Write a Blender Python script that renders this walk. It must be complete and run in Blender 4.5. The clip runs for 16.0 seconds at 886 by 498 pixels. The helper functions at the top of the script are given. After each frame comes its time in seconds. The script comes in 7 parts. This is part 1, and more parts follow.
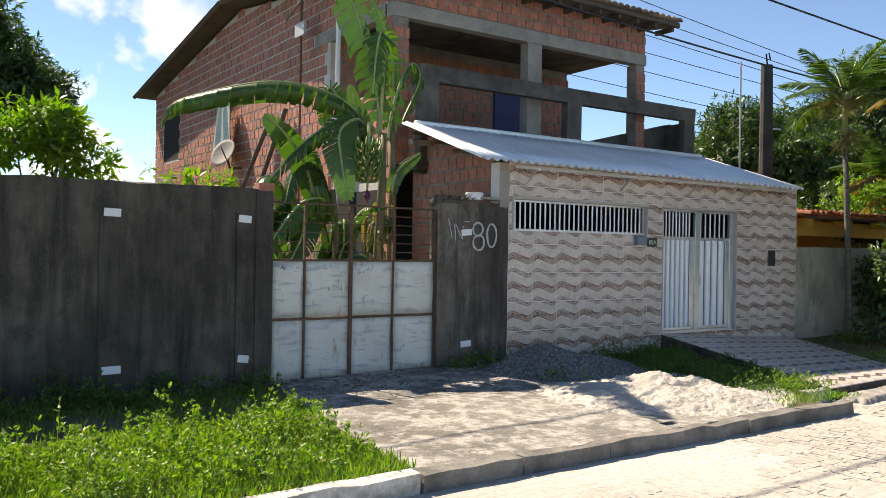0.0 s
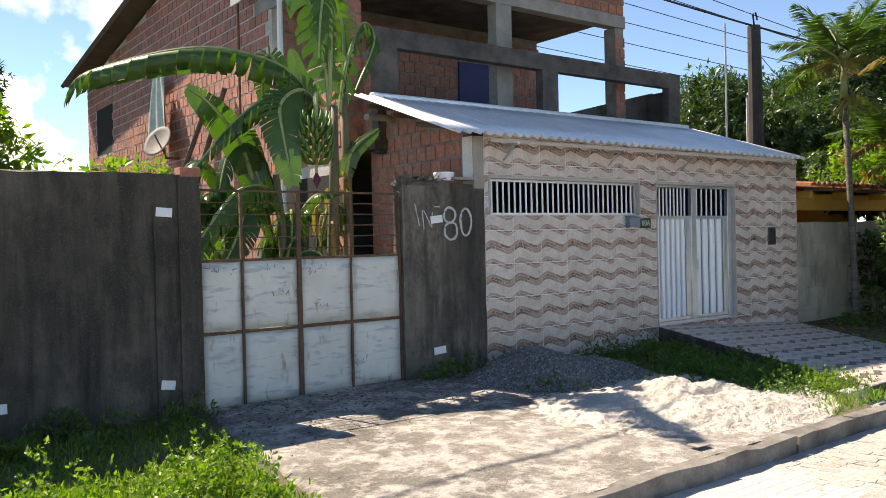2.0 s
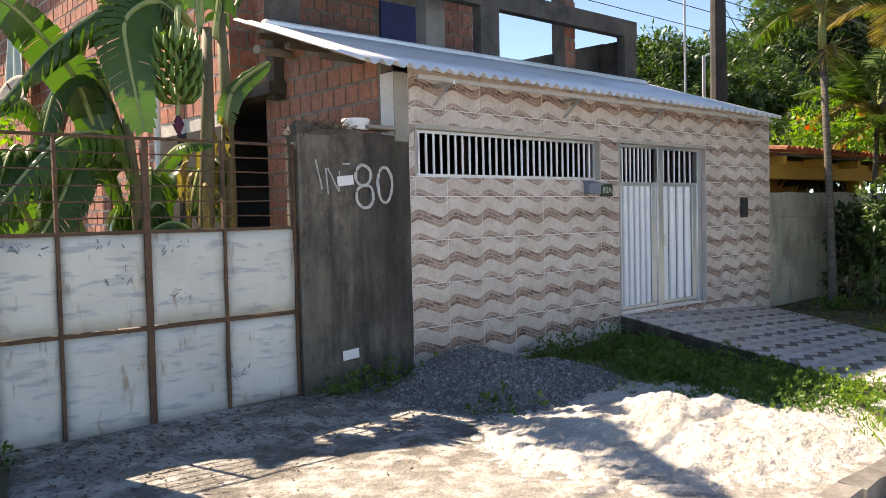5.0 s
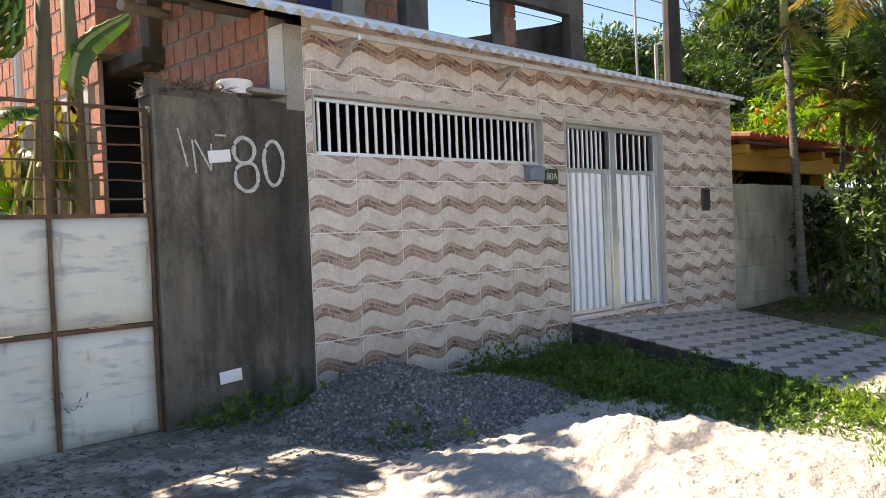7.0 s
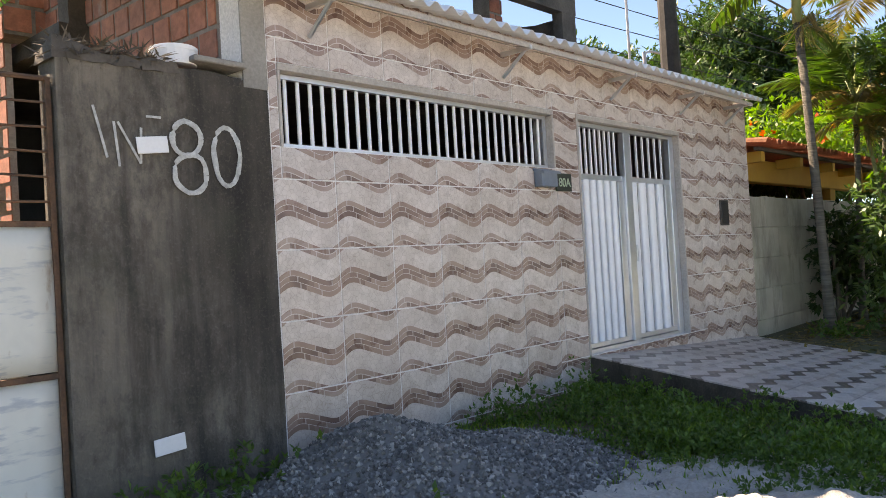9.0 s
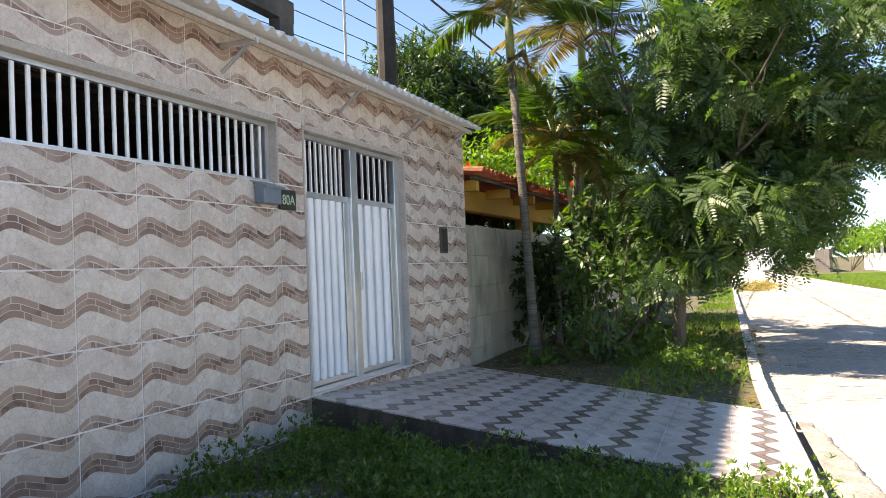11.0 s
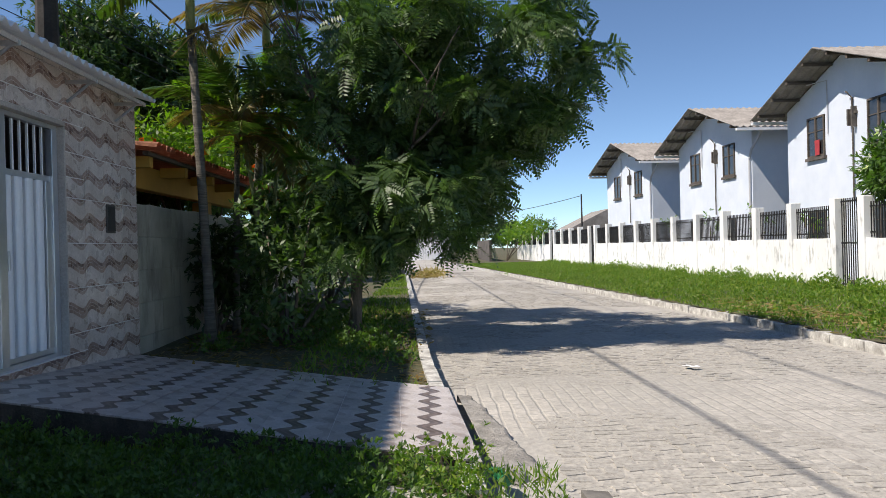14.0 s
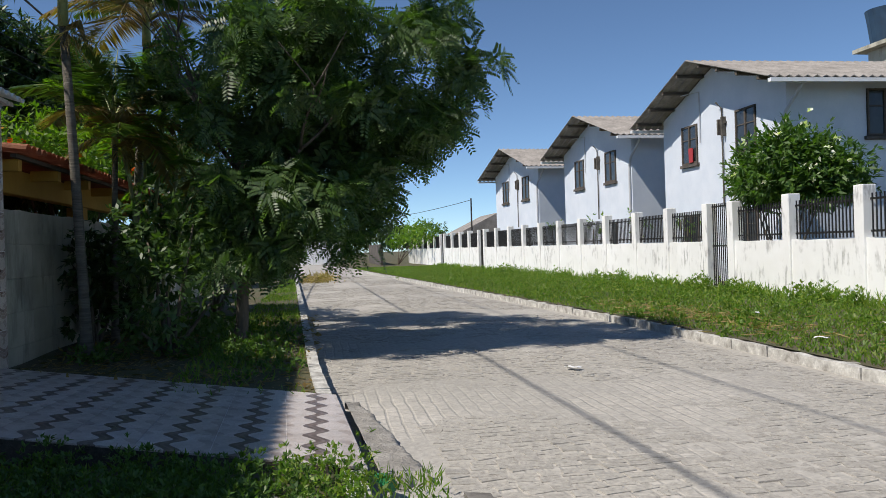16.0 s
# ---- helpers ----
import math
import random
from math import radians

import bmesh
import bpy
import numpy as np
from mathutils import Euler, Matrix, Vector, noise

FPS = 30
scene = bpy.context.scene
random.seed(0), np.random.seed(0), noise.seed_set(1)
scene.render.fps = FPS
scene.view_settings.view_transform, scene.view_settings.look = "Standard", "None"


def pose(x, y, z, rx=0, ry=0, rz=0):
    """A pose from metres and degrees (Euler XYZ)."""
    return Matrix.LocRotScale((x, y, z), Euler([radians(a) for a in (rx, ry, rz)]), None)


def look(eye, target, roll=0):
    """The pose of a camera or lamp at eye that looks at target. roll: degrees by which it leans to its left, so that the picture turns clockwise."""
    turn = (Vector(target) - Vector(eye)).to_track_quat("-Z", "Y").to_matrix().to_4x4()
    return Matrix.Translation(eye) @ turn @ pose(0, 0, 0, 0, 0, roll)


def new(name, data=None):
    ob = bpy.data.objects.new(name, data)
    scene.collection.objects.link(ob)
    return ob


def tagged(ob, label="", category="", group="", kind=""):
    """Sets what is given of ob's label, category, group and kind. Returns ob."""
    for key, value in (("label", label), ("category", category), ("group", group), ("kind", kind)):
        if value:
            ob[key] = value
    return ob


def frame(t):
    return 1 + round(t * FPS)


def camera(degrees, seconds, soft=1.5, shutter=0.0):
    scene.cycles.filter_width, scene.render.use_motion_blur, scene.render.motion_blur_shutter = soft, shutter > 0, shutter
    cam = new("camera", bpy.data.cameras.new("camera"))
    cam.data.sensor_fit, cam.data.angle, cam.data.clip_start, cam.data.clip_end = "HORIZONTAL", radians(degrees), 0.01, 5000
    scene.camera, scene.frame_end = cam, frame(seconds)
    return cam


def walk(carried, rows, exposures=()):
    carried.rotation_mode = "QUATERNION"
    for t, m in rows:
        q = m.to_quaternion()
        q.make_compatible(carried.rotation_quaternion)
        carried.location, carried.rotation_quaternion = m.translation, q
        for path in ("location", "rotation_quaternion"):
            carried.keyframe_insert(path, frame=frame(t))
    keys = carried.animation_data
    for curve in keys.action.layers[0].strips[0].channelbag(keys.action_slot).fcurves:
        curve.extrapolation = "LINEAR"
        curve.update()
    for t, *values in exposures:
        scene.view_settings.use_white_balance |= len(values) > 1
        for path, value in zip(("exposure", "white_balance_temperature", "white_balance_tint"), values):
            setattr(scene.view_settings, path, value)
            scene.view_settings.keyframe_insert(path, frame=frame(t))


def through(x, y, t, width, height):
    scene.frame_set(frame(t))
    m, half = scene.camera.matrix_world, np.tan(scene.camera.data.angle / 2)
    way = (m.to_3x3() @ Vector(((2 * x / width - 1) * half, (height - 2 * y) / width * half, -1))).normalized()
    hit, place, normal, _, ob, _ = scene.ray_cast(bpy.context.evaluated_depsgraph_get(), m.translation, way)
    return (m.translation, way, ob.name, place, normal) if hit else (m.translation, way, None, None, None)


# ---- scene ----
cam = camera(57.0, 16.0, soft=0.55)
PATH = [
    (0, (0.507, -0.479, 1.735), (1.636, 1.172, 1.737), 0.9),
    (0.5, (0.73, -0.07, 1.74), (1.994, 1.479, 1.716), 0.7),
    (1, (0.983, 0.258, 1.752), (2.242, 1.812, 1.718), 0.1),
    (1.5, (1.201, 0.585, 1.75), (2.423, 2.167, 1.702), 0.3),
    (2, (1.423, 0.919, 1.745), (2.624, 2.518, 1.721), -1.3),
    (2.5, (1.668, 1.262, 1.764), (2.785, 2.921, 1.775), -1.9),
    (3, (1.853, 1.531, 1.715), (2.943, 3.207, 1.67), -1.7),
    (3.5, (2.099, 1.815, 1.707), (3.151, 3.516, 1.664), -2.4),
    (4, (2.399, 2.093, 1.691), (3.417, 3.814, 1.664), -1.7),
    (4.5, (2.643, 2.382, 1.637), (3.726, 4.063, 1.591), -1.3),
    (5, (2.908, 2.651, 1.656), (4.242, 4.139, 1.574), -1.3),
    (5.2, (3.027, 2.751, 1.666), (4.389, 4.213, 1.588), -1.0),
    (7.3, (4.239, 3.586, 1.359), (5.66, 4.994, 1.336), -2.4),
    (7.5, (4.304, 3.7, 1.339), (5.735, 5.097, 1.335), -2.2),
    (8, (4.469, 4.051, 1.328), (5.944, 5.401, 1.334), -2.9),
    (8.2, (4.561, 4.163, 1.297), (6.032, 5.518, 1.317), -3.3),
    (10.3, (5.36, 5.196, 1.342), (6.979, 6.366, 1.418), -2.5),
    (10.5, (5.41, 5.215, 1.351), (7.101, 6.279, 1.428), -2.5),
    (11, (5.473, 5.252, 1.343), (7.341, 5.965, 1.395), -2.4),
    (11.5, (5.497, 5.258, 1.306), (7.452, 5.681, 1.332), -2.1),
    (12, (5.48, 5.268, 1.314), (7.46, 5.549, 1.336), -1.7),
    (12.5, (5.489, 5.261, 1.313), (7.482, 5.426, 1.316), -1.9),
    (13, (5.503, 5.253, 1.312), (7.502, 5.34, 1.307), -1.7),
    (13.5, (5.517, 5.25, 1.309), (7.517, 5.288, 1.305), -1.4),
    (14, (5.515, 5.244, 1.311), (7.514, 5.204, 1.305), -1.4),
    (14.5, (5.515, 5.234, 1.307), (7.512, 5.117, 1.299), -1.3),
    (15, (5.518, 5.221, 1.309), (7.508, 5.02, 1.299), -1.4),
    (15.5, (5.509, 5.211, 1.311), (7.49, 4.941, 1.298), -1.4),
    (16, (5.473, 5.207, 1.331), (7.45, 4.903, 1.327), -1.7),
]
EXPOSURES = [(0.0, 0.94, 8500, 14), (2.0, 1.10, 8500, 16), (3.0, 1.34, 8750, 17), (4.5, 1.54, 8950, 18), (5.0, 1.38, 8950, 19), (7.5, 1.58, 9650, 20), (10.5, 1.70, 9550, 19), (11.0, 1.62, 8800, 17), (11.5, 1.26, 7950, 16), (12.5, 0.74, 7350, 15), (14.0, 0.22, 7150, 14), (16.0, -0.07, 6950, 12)]
walk(cam, [(t, look(eye, target, roll)) for t, eye, target, roll in PATH], EXPOSURES)

# ---- daylight: high sun from behind the house, clear sky ----
SUN_WAY = Vector((-0.26, 0.76, 1.0)).normalized()
world = bpy.data.worlds.new("sky")
scene.world = world
world.use_nodes = True
wn = world.node_tree.nodes
sky = wn.new("ShaderNodeTexSky")
sky.sky_type = 'NISHITA'
sky.sun_disc = False
sky.sun_elevation = math.asin(SUN_WAY.z)
sky.sun_rotation = math.atan2(SUN_WAY.x, SUN_WAY.y)
sky.air_density = 1.0
sky.dust_density = 0.1
sky.altitude = 5000
sky.ozone_density = 1.5
clear = wn.new("ShaderNodeMix")
clear.data_type, clear.blend_type = 'RGBA', 'MULTIPLY'
clear.inputs[0].default_value = 1.0
clear.inputs[7].default_value = (0.76, 0.925, 1.02, 1)
world.node_tree.links.new(sky.outputs[0], clear.inputs[6])
# a few small fair-weather clouds low over the yard
way = wn.new("ShaderNodeTexCoord")
near_cloud = wn.new("ShaderNodeVectorMath")
near_cloud.operation = 'DOT_PRODUCT'
near_cloud.inputs[1].default_value = Vector((0.185, 0.97, 0.13)).normalized()
world.node_tree.links.new(way.outputs["Generated"], near_cloud.inputs[0])
puff = wn.new("ShaderNodeTexNoise")
puff.inputs["Scale"].default_value = 9.0
puff.inputs["Detail"].default_value = 7.0
world.node_tree.links.new(way.outputs["Generated"], puff.inputs["Vector"])
fade = wn.new("ShaderNodeMapRange")
fade.inputs[1].default_value, fade.inputs[2].default_value = 0.975, 0.998
world.node_tree.links.new(near_cloud.outputs["Value"], fade.inputs[0])
lump = wn.new("ShaderNodeMapRange")
lump.inputs[1].default_value, lump.inputs[2].default_value = 0.50, 0.62
world.node_tree.links.new(puff.outputs["Fac"], lump.inputs[0])
amount = wn.new("ShaderNodeMath")
amount.operation, amount.use_clamp = 'MULTIPLY', True
world.node_tree.links.new(fade.outputs[0], amount.inputs[0])
world.node_tree.links.new(lump.outputs[0], amount.inputs[1])
cloudy = wn.new("ShaderNodeMix")
cloudy.data_type = 'RGBA'
cloudy.inputs[7].default_value = (6.5, 6.5, 6.6, 1)
world.node_tree.links.new(amount.outputs[0], cloudy.inputs[0])
world.node_tree.links.new(clear.outputs[2], cloudy.inputs[6])
world.node_tree.links.new(cloudy.outputs[2], wn["Background"].inputs[0])
wn["Background"].inputs[1].default_value = 0.14
sun = new("sun", bpy.data.lights.new("sun", 'SUN'))
sun.data.energy = 5.0
sun.data.angle = radians(0.55)
sun.data.color = (1.0, 0.98, 0.935)
sun.matrix_world = look(SUN_WAY * 60, (0, 0, 0))

# ---- materials ----
class Mat:
    """A small builder round one node material."""

    def __init__(self, name, rough=0.8, metal=0.0):
        self.m = bpy.data.materials.new(name)
        self.m.use_nodes = True
        self.t = self.m.node_tree
        self.b = self.t.nodes["Principled BSDF"]
        self.b.inputs["Roughness"].default_value = rough
        self.b.inputs["Metallic"].default_value = metal
        self.co = self.n("ShaderNodeNewGeometry").outputs["Position"]

    def n(self, kind):
        return self.t.nodes.new(kind)

    def link(self, a, b):
        self.t.links.new(a, b)

    def put(self, sock, v):
        if isinstance(v, bpy.types.NodeSocket):
            self.link(v, sock)
        else:
            sock.default_value = v

    def math(self, op, a, b=0.0, clamp=False):
        q = self.n("ShaderNodeMath")
        q.operation, q.use_clamp = op, clamp
        self.put(q.inputs[0], a)
        self.put(q.inputs[1], b)
        return q.outputs[0]

    def noise(self, scale, detail=4.0, stretch=(1, 1, 1), rough=0.6):
        mp = self.n("ShaderNodeMapping")
        mp.inputs["Scale"].default_value = stretch
        self.link(self.co, mp.inputs[0])
        q = self.n("ShaderNodeTexNoise")
        q.inputs["Scale"].default_value = scale
        q.inputs["Detail"].default_value = detail
        q.inputs["Roughness"].default_value = rough
        self.link(mp.outputs[0], q.inputs["Vector"])
        return q.outputs["Fac"]

    def voronoi(self, scale, feature='F1', out="Distance"):
        q = self.n("ShaderNodeTexVoronoi")
        q.feature = feature
        q.inputs["Scale"].default_value = scale
        self.link(self.co, q.inputs["Vector"])
        return q.outputs[out]

    def ramp(self, fac, stops):
        q = self.n("ShaderNodeValToRGB")
        e = q.color_ramp.elements
        while len(e) < len(stops):
            e.new(0.5)
        for s, (p, c) in zip(e, stops):
            s.position, s.color = p, (c if len(c) == 4 else (*c, 1))
        self.link(fac, q.inputs[0])
        return q.outputs[0]

    def span(self, fac, lo, hi):
        q = self.n("ShaderNodeMapRange")
        self.put(q.inputs[0], fac)
        q.inputs[1].default_value, q.inputs[2].default_value = lo, hi
        return q.outputs[0]

    def mix(self, fac, a, b, how='MIX'):
        q = self.n("ShaderNodeMix")
        q.data_type, q.blend_type = 'RGBA', how
        self.put(q.inputs[0], fac)
        for s, v in ((q.inputs[6], a), (q.inputs[7], b)):
            self.put(s, v if isinstance(v, bpy.types.NodeSocket) else (*v, 1))
        return q.outputs[2]

    def split(self):
        q = self.n("ShaderNodeSeparateXYZ")
        self.link(self.co, q.inputs[0])
        return q.outputs

    def rand(self):
        return self.n("ShaderNodeObjectInfo").outputs["Random"]

    def island(self):
        return self.n("ShaderNodeNewGeometry").outputs["Random Per Island"]

    def color(self, c):
        self.put(self.b.inputs["Base Color"], c if isinstance(c, bpy.types.NodeSocket) else (*c, 1))
        return self

    def rough(self, v):
        self.put(self.b.inputs["Roughness"], v)
        return self

    def bump(self, h, strength=0.5, dist=0.01):
        q = self.n("ShaderNodeBump")
        q.inputs["Strength"].default_value = strength
        q.inputs["Distance"].default_value = dist
        self.link(h, q.inputs["Height"])
        self.link(q.outputs[0], self.b.inputs["Normal"])
        return self


def simple(name, a, b, scale=6.0, rough=0.8, metal=0.0, bump=0.3, fine=60.0, stretch=(1, 1, 1), dist=0.006, grainy=1.0):
    """Two tones by a broad noise, a finer grain over them, and a fine relief."""
    k = Mat(name, rough, metal)
    base = k.mix(k.span(k.noise(scale, 5, stretch), 0.35, 0.65), a, b)
    grain = k.span(k.noise(fine, 3, stretch), 0.2, 0.8)
    lo, hi = 1 - 0.28 * grainy, 1 + 0.15 * grainy
    dark = k.mix(grain, (lo, lo, lo), (hi, hi, hi))
    k.color(k.mix(1.0, base, dark, 'MULTIPLY'))
    if bump:
        k.bump(k.noise(fine, 4, stretch), bump, dist)
    return k.m


def tile_ground(k, pale, pale_b):
    """A pale glaze crazed into small pebbles."""
    crack = k.ramp(k.voronoi(34.0, 'DISTANCE_TO_EDGE'), [(0.0, (0.80, 0.76, 0.74)), (0.06, (1, 1, 1))])
    cell = k.mix(k.voronoi(34.0, 'F1', "Color"), (0.92, 0.91, 0.90), (1.05, 1.05, 1.05))
    return k.mix(1.0, k.mix(k.span(k.noise(7.0, 3), 0.35, 0.65), pale, pale_b), k.mix(1.0, crack, cell, 'MULTIPLY'), 'MULTIPLY')


def tile_finish(k, c, gloss):
    tone = k.mix(k.rand(), (0.93, 0.92, 0.91), (1.03, 1.03, 1.03))
    dirt = k.mix(k.span(k.noise(1.3, 5), 0.45, 0.75), (1, 1, 1), (0.86, 0.83, 0.79))
    k.color(k.mix(1.0, k.mix(1.0, c, tone, 'MULTIPLY'), dirt, 'MULTIPLY'))
    k.rough(k.math('ADD', k.math('MULTIPLY', k.noise(8.0, 3), 0.25), gloss - 0.05))
    return k.m


def inside(k, v, lo, hi):
    return k.math('MULTIPLY', k.math('GREATER_THAN', v, lo), k.math('LESS_THAN', v, hi))


def wall_tile():
    """Glazed tile: three strands of small brown bricks wave across its middle, two paler ones along its joint."""
    k = Mat("wavy wall tile", 0.22)
    axes = k.split()
    wide, high = 0.464, 0.413
    u = k.math('FRACT', k.math('DIVIDE', k.math('SUBTRACT', axes[0], 7.735), wide))
    turn = k.math('MULTIPLY', u, 2 * math.pi)
    wave = k.math('ADD', k.math('MULTIPLY', k.math('SINE', turn), 0.036), k.math('MULTIPLY', k.math('SINE', k.math('MULTIPLY', turn, 2.0)), 0.006))
    f = k.math('FRACT', k.math('DIVIDE', k.math('SUBTRACT', k.math('SUBTRACT', axes[2], wave), 0.185), high))
    pale, pale_b, tan = (0.68, 0.605, 0.56), (0.57, 0.495, 0.45), (0.36, 0.245, 0.195)
    brown, dark = (0.31, 0.195, 0.155), (0.175, 0.102, 0.085)
    c = tile_ground(k, pale, pale_b)
    patch = k.span(k.noise(5.0, 1), 0.44, 0.56)
    rows = (((0.548, 0.622), (0.50, 0.86), 1.0), ((0.470, 0.540), (0.16, 0.54), 1.0), ((0.385, 0.462), (0.03, 0.42), 1.0),
            ((0.930, 0.999), (0.20, 0.52), 0.85), ((0.012, 0.085), (0.56, 0.92), 0.85))
    for (lo, hi), (a, b), amount in rows:
        strand = inside(k, f, lo, hi)
        c = k.mix(k.math('MULTIPLY', strand, 0.95 * amount), c, k.mix(patch, tan, brown))
        c = k.mix(k.math('MULTIPLY', k.math('MULTIPLY', strand, inside(k, u, a, b)), amount), c, k.mix(k.math('MULTIPLY', patch, 0.6), dark, brown))
        ends = k.math('MULTIPLY', strand, inside(k, k.math('FRACT', k.math('ADD', k.math('MULTIPLY', u, 3.0), a)), 0.0, 0.05))
        c = k.mix(k.math('MULTIPLY', ends, 0.7), c, pale_b)
    return tile_finish(k, c, 0.22)


def ramp_tile():
    """Floor tile with a dark zigzag ribbon across its middle and a faint one along its joint."""
    k = Mat("zigzag ramp tile", 0.3)
    axes = k.split()
    pitch, step = 0.30, 0.423
    turn = k.math('MULTIPLY', axes[0], 2 * math.pi / pitch)
    zig = k.math('ADD', k.math('MULTIPLY', k.math('SINE', turn), 0.042), k.math('MULTIPLY', k.math('SINE', k.math('MULTIPLY', turn, 2.0)), 0.004))
    f = k.math('FRACT', k.math('DIVIDE', k.math('SUBTRACT', k.math('ADD', axes[1], zig), 5.04), step))
    g = k.math('FRACT', k.math('DIVIDE', k.math('SUBTRACT', k.math('SUBTRACT', axes[1], k.math('MULTIPLY', zig, 0.75)), 5.04), step))
    c = tile_ground(k, (0.60, 0.555, 0.535), (0.50, 0.46, 0.445))
    limb = k.span(k.math('COSINE', turn), -0.5, 0.5)
    ribbon = k.mix(limb, (0.085, 0.060, 0.052), (0.125, 0.09, 0.078))
    c = k.mix(k.math('MULTIPLY', inside(k, f, 0.395, 0.605), 0.92), c, ribbon)
    c = k.mix(k.math('MULTIPLY', inside(k, f, 0.47, 0.52), 0.3), c, (0.33, 0.265, 0.24))
    faint = k.math('MULTIPLY', k.math('ADD', inside(k, g, 0.91, 1.01), inside(k, g, -0.01, 0.09), True), k.math('ADD', k.math('MULTIPLY', limb, 0.30), 0.14))
    c = k.mix(faint, c, (0.20, 0.145, 0.125))
    return tile_finish(k, c, 0.3)


def plaster_dark(name, lo, hi, grime, moss_k, speck=0.42):
    k = Mat(name, 0.92)
    base = k.mix(k.span(k.noise(0.9, 6), 0.35, 0.68), lo, hi)
    streak = k.span(k.noise(2.2, 5, (3.5, 1, 0.35)), 0.42, 0.72)
    c = k.mix(streak, base, grime)
    blot = k.math('MULTIPLY', k.span(k.noise(3.6, 7, (1, 1, 0.6), 0.72), 0.47, 0.60), 0.6)
    c = k.mix(blot, c, grime)
    spots = k.span(k.noise(60.0, 5), 0.54, 0.68)
    c = k.mix(k.math('MULTIPLY', spots, speck), c, tuple(q * 1.5 for q in hi))
    moss = k.span(k.noise(3.0, 5), 0.56, 0.75)
    c = k.mix(k.math('MULTIPLY', moss, moss_k), c, (0.05, 0.055, 0.035))
    k.color(c).bump(k.math('ADD', k.noise(60.0, 5), k.noise(9.0, 4)), 0.8, 0.016)
    return k.m


def brick_mat(name, a, b, c3):
    k = Mat(name, 0.88)
    r = k.rand() if name != "joined clay block" else k.island()
    c = k.ramp(r, [(0.0, a), (0.45, b), (0.8, c3), (1.0, a)])
    c = k.mix(1.0, c, k.mix(k.span(k.noise(14.0, 4), 0.3, 0.7), (0.68, 0.66, 0.66), (1.12, 1.1, 1.08)), 'MULTIPLY')
    mortar = k.span(k.noise(5.0, 5), 0.60, 0.72)
    c = k.mix(k.math('MULTIPLY', mortar, 0.7), c, (0.34, 0.31, 0.28))
    soot = k.span(k.noise(0.7, 4), 0.50, 0.75)
    c = k.mix(k.math('MULTIPLY', soot, 0.22), c, (0.16, 0.115, 0.10))
    k.color(c).bump(k.noise(60.0, 4, (1, 1, 3)), 0.6, 0.012)
    return k.m


def leaf_mat(name, a, b, c3, through=0.5, gloss=0.45):
    k = Mat(name, gloss)
    c = k.ramp(k.island(), [(0.0, a), (0.5, b), (1.0, c3)])
    c = k.mix(1.0, c, k.mix(k.span(k.noise(3.0, 3), 0.3, 0.7), (0.75, 0.78, 0.75), (1.15, 1.12, 1.0)), 'MULTIPLY')
    k.color(c)
    tr = k.n("ShaderNodeBsdfTranslucent")
    k.link(k.mix(1.0, c, (1.5, 1.9, 0.5), 'MULTIPLY'), tr.inputs["Color"])
    mx = k.n("ShaderNodeMixShader")
    mx.inputs[0].default_value = through
    k.link(k.b.outputs[0], mx.inputs[1])
    k.link(tr.outputs[0], mx.inputs[2])
    k.link(mx.outputs[0], k.t.nodes["Material Output"].inputs[0])
    return k.m


def white_wall():
    k = Mat("stained whitewash", 0.85)
    c = k.mix(k.span(k.noise(1.5, 5), 0.35, 0.7), (0.88, 0.88, 0.87), (0.80, 0.80, 0.78))
    run = k.math('MULTIPLY', k.span(k.noise(9.0, 5, (1, 1, 0.25)), 0.50, 0.62), k.span(k.noise(1.6, 4), 0.46, 0.60))
    c = k.mix(k.math('MULTIPLY', run, 0.55), c, (0.22, 0.21, 0.20))
    k.color(c).bump(k.noise(40.0, 4), 0.3, 0.006)
    return k.m


def gate_sheet():
    k = Mat("worn painted sheet steel", 0.5)
    c = k.mix(k.span(k.noise(2.0, 5), 0.35, 0.65), (0.70, 0.69, 0.62), (0.57, 0.565, 0.51))
    scuff = k.span(k.noise(4.0, 6, (0.7, 1, 3.5)), 0.535, 0.62)
    c = k.mix(k.math('MULTIPLY', scuff, 0.75), c, (0.36, 0.39, 0.41))
    rust = k.span(k.noise(5.0, 6, (2.2, 1, 0.6)), 0.60, 0.70)
    c = k.mix(k.math('MULTIPLY', rust, 0.7), c, (0.30, 0.19, 0.10))
    k.color(c).bump(k.noise(12.0, 3), 0.25, 0.008)
    return k.m


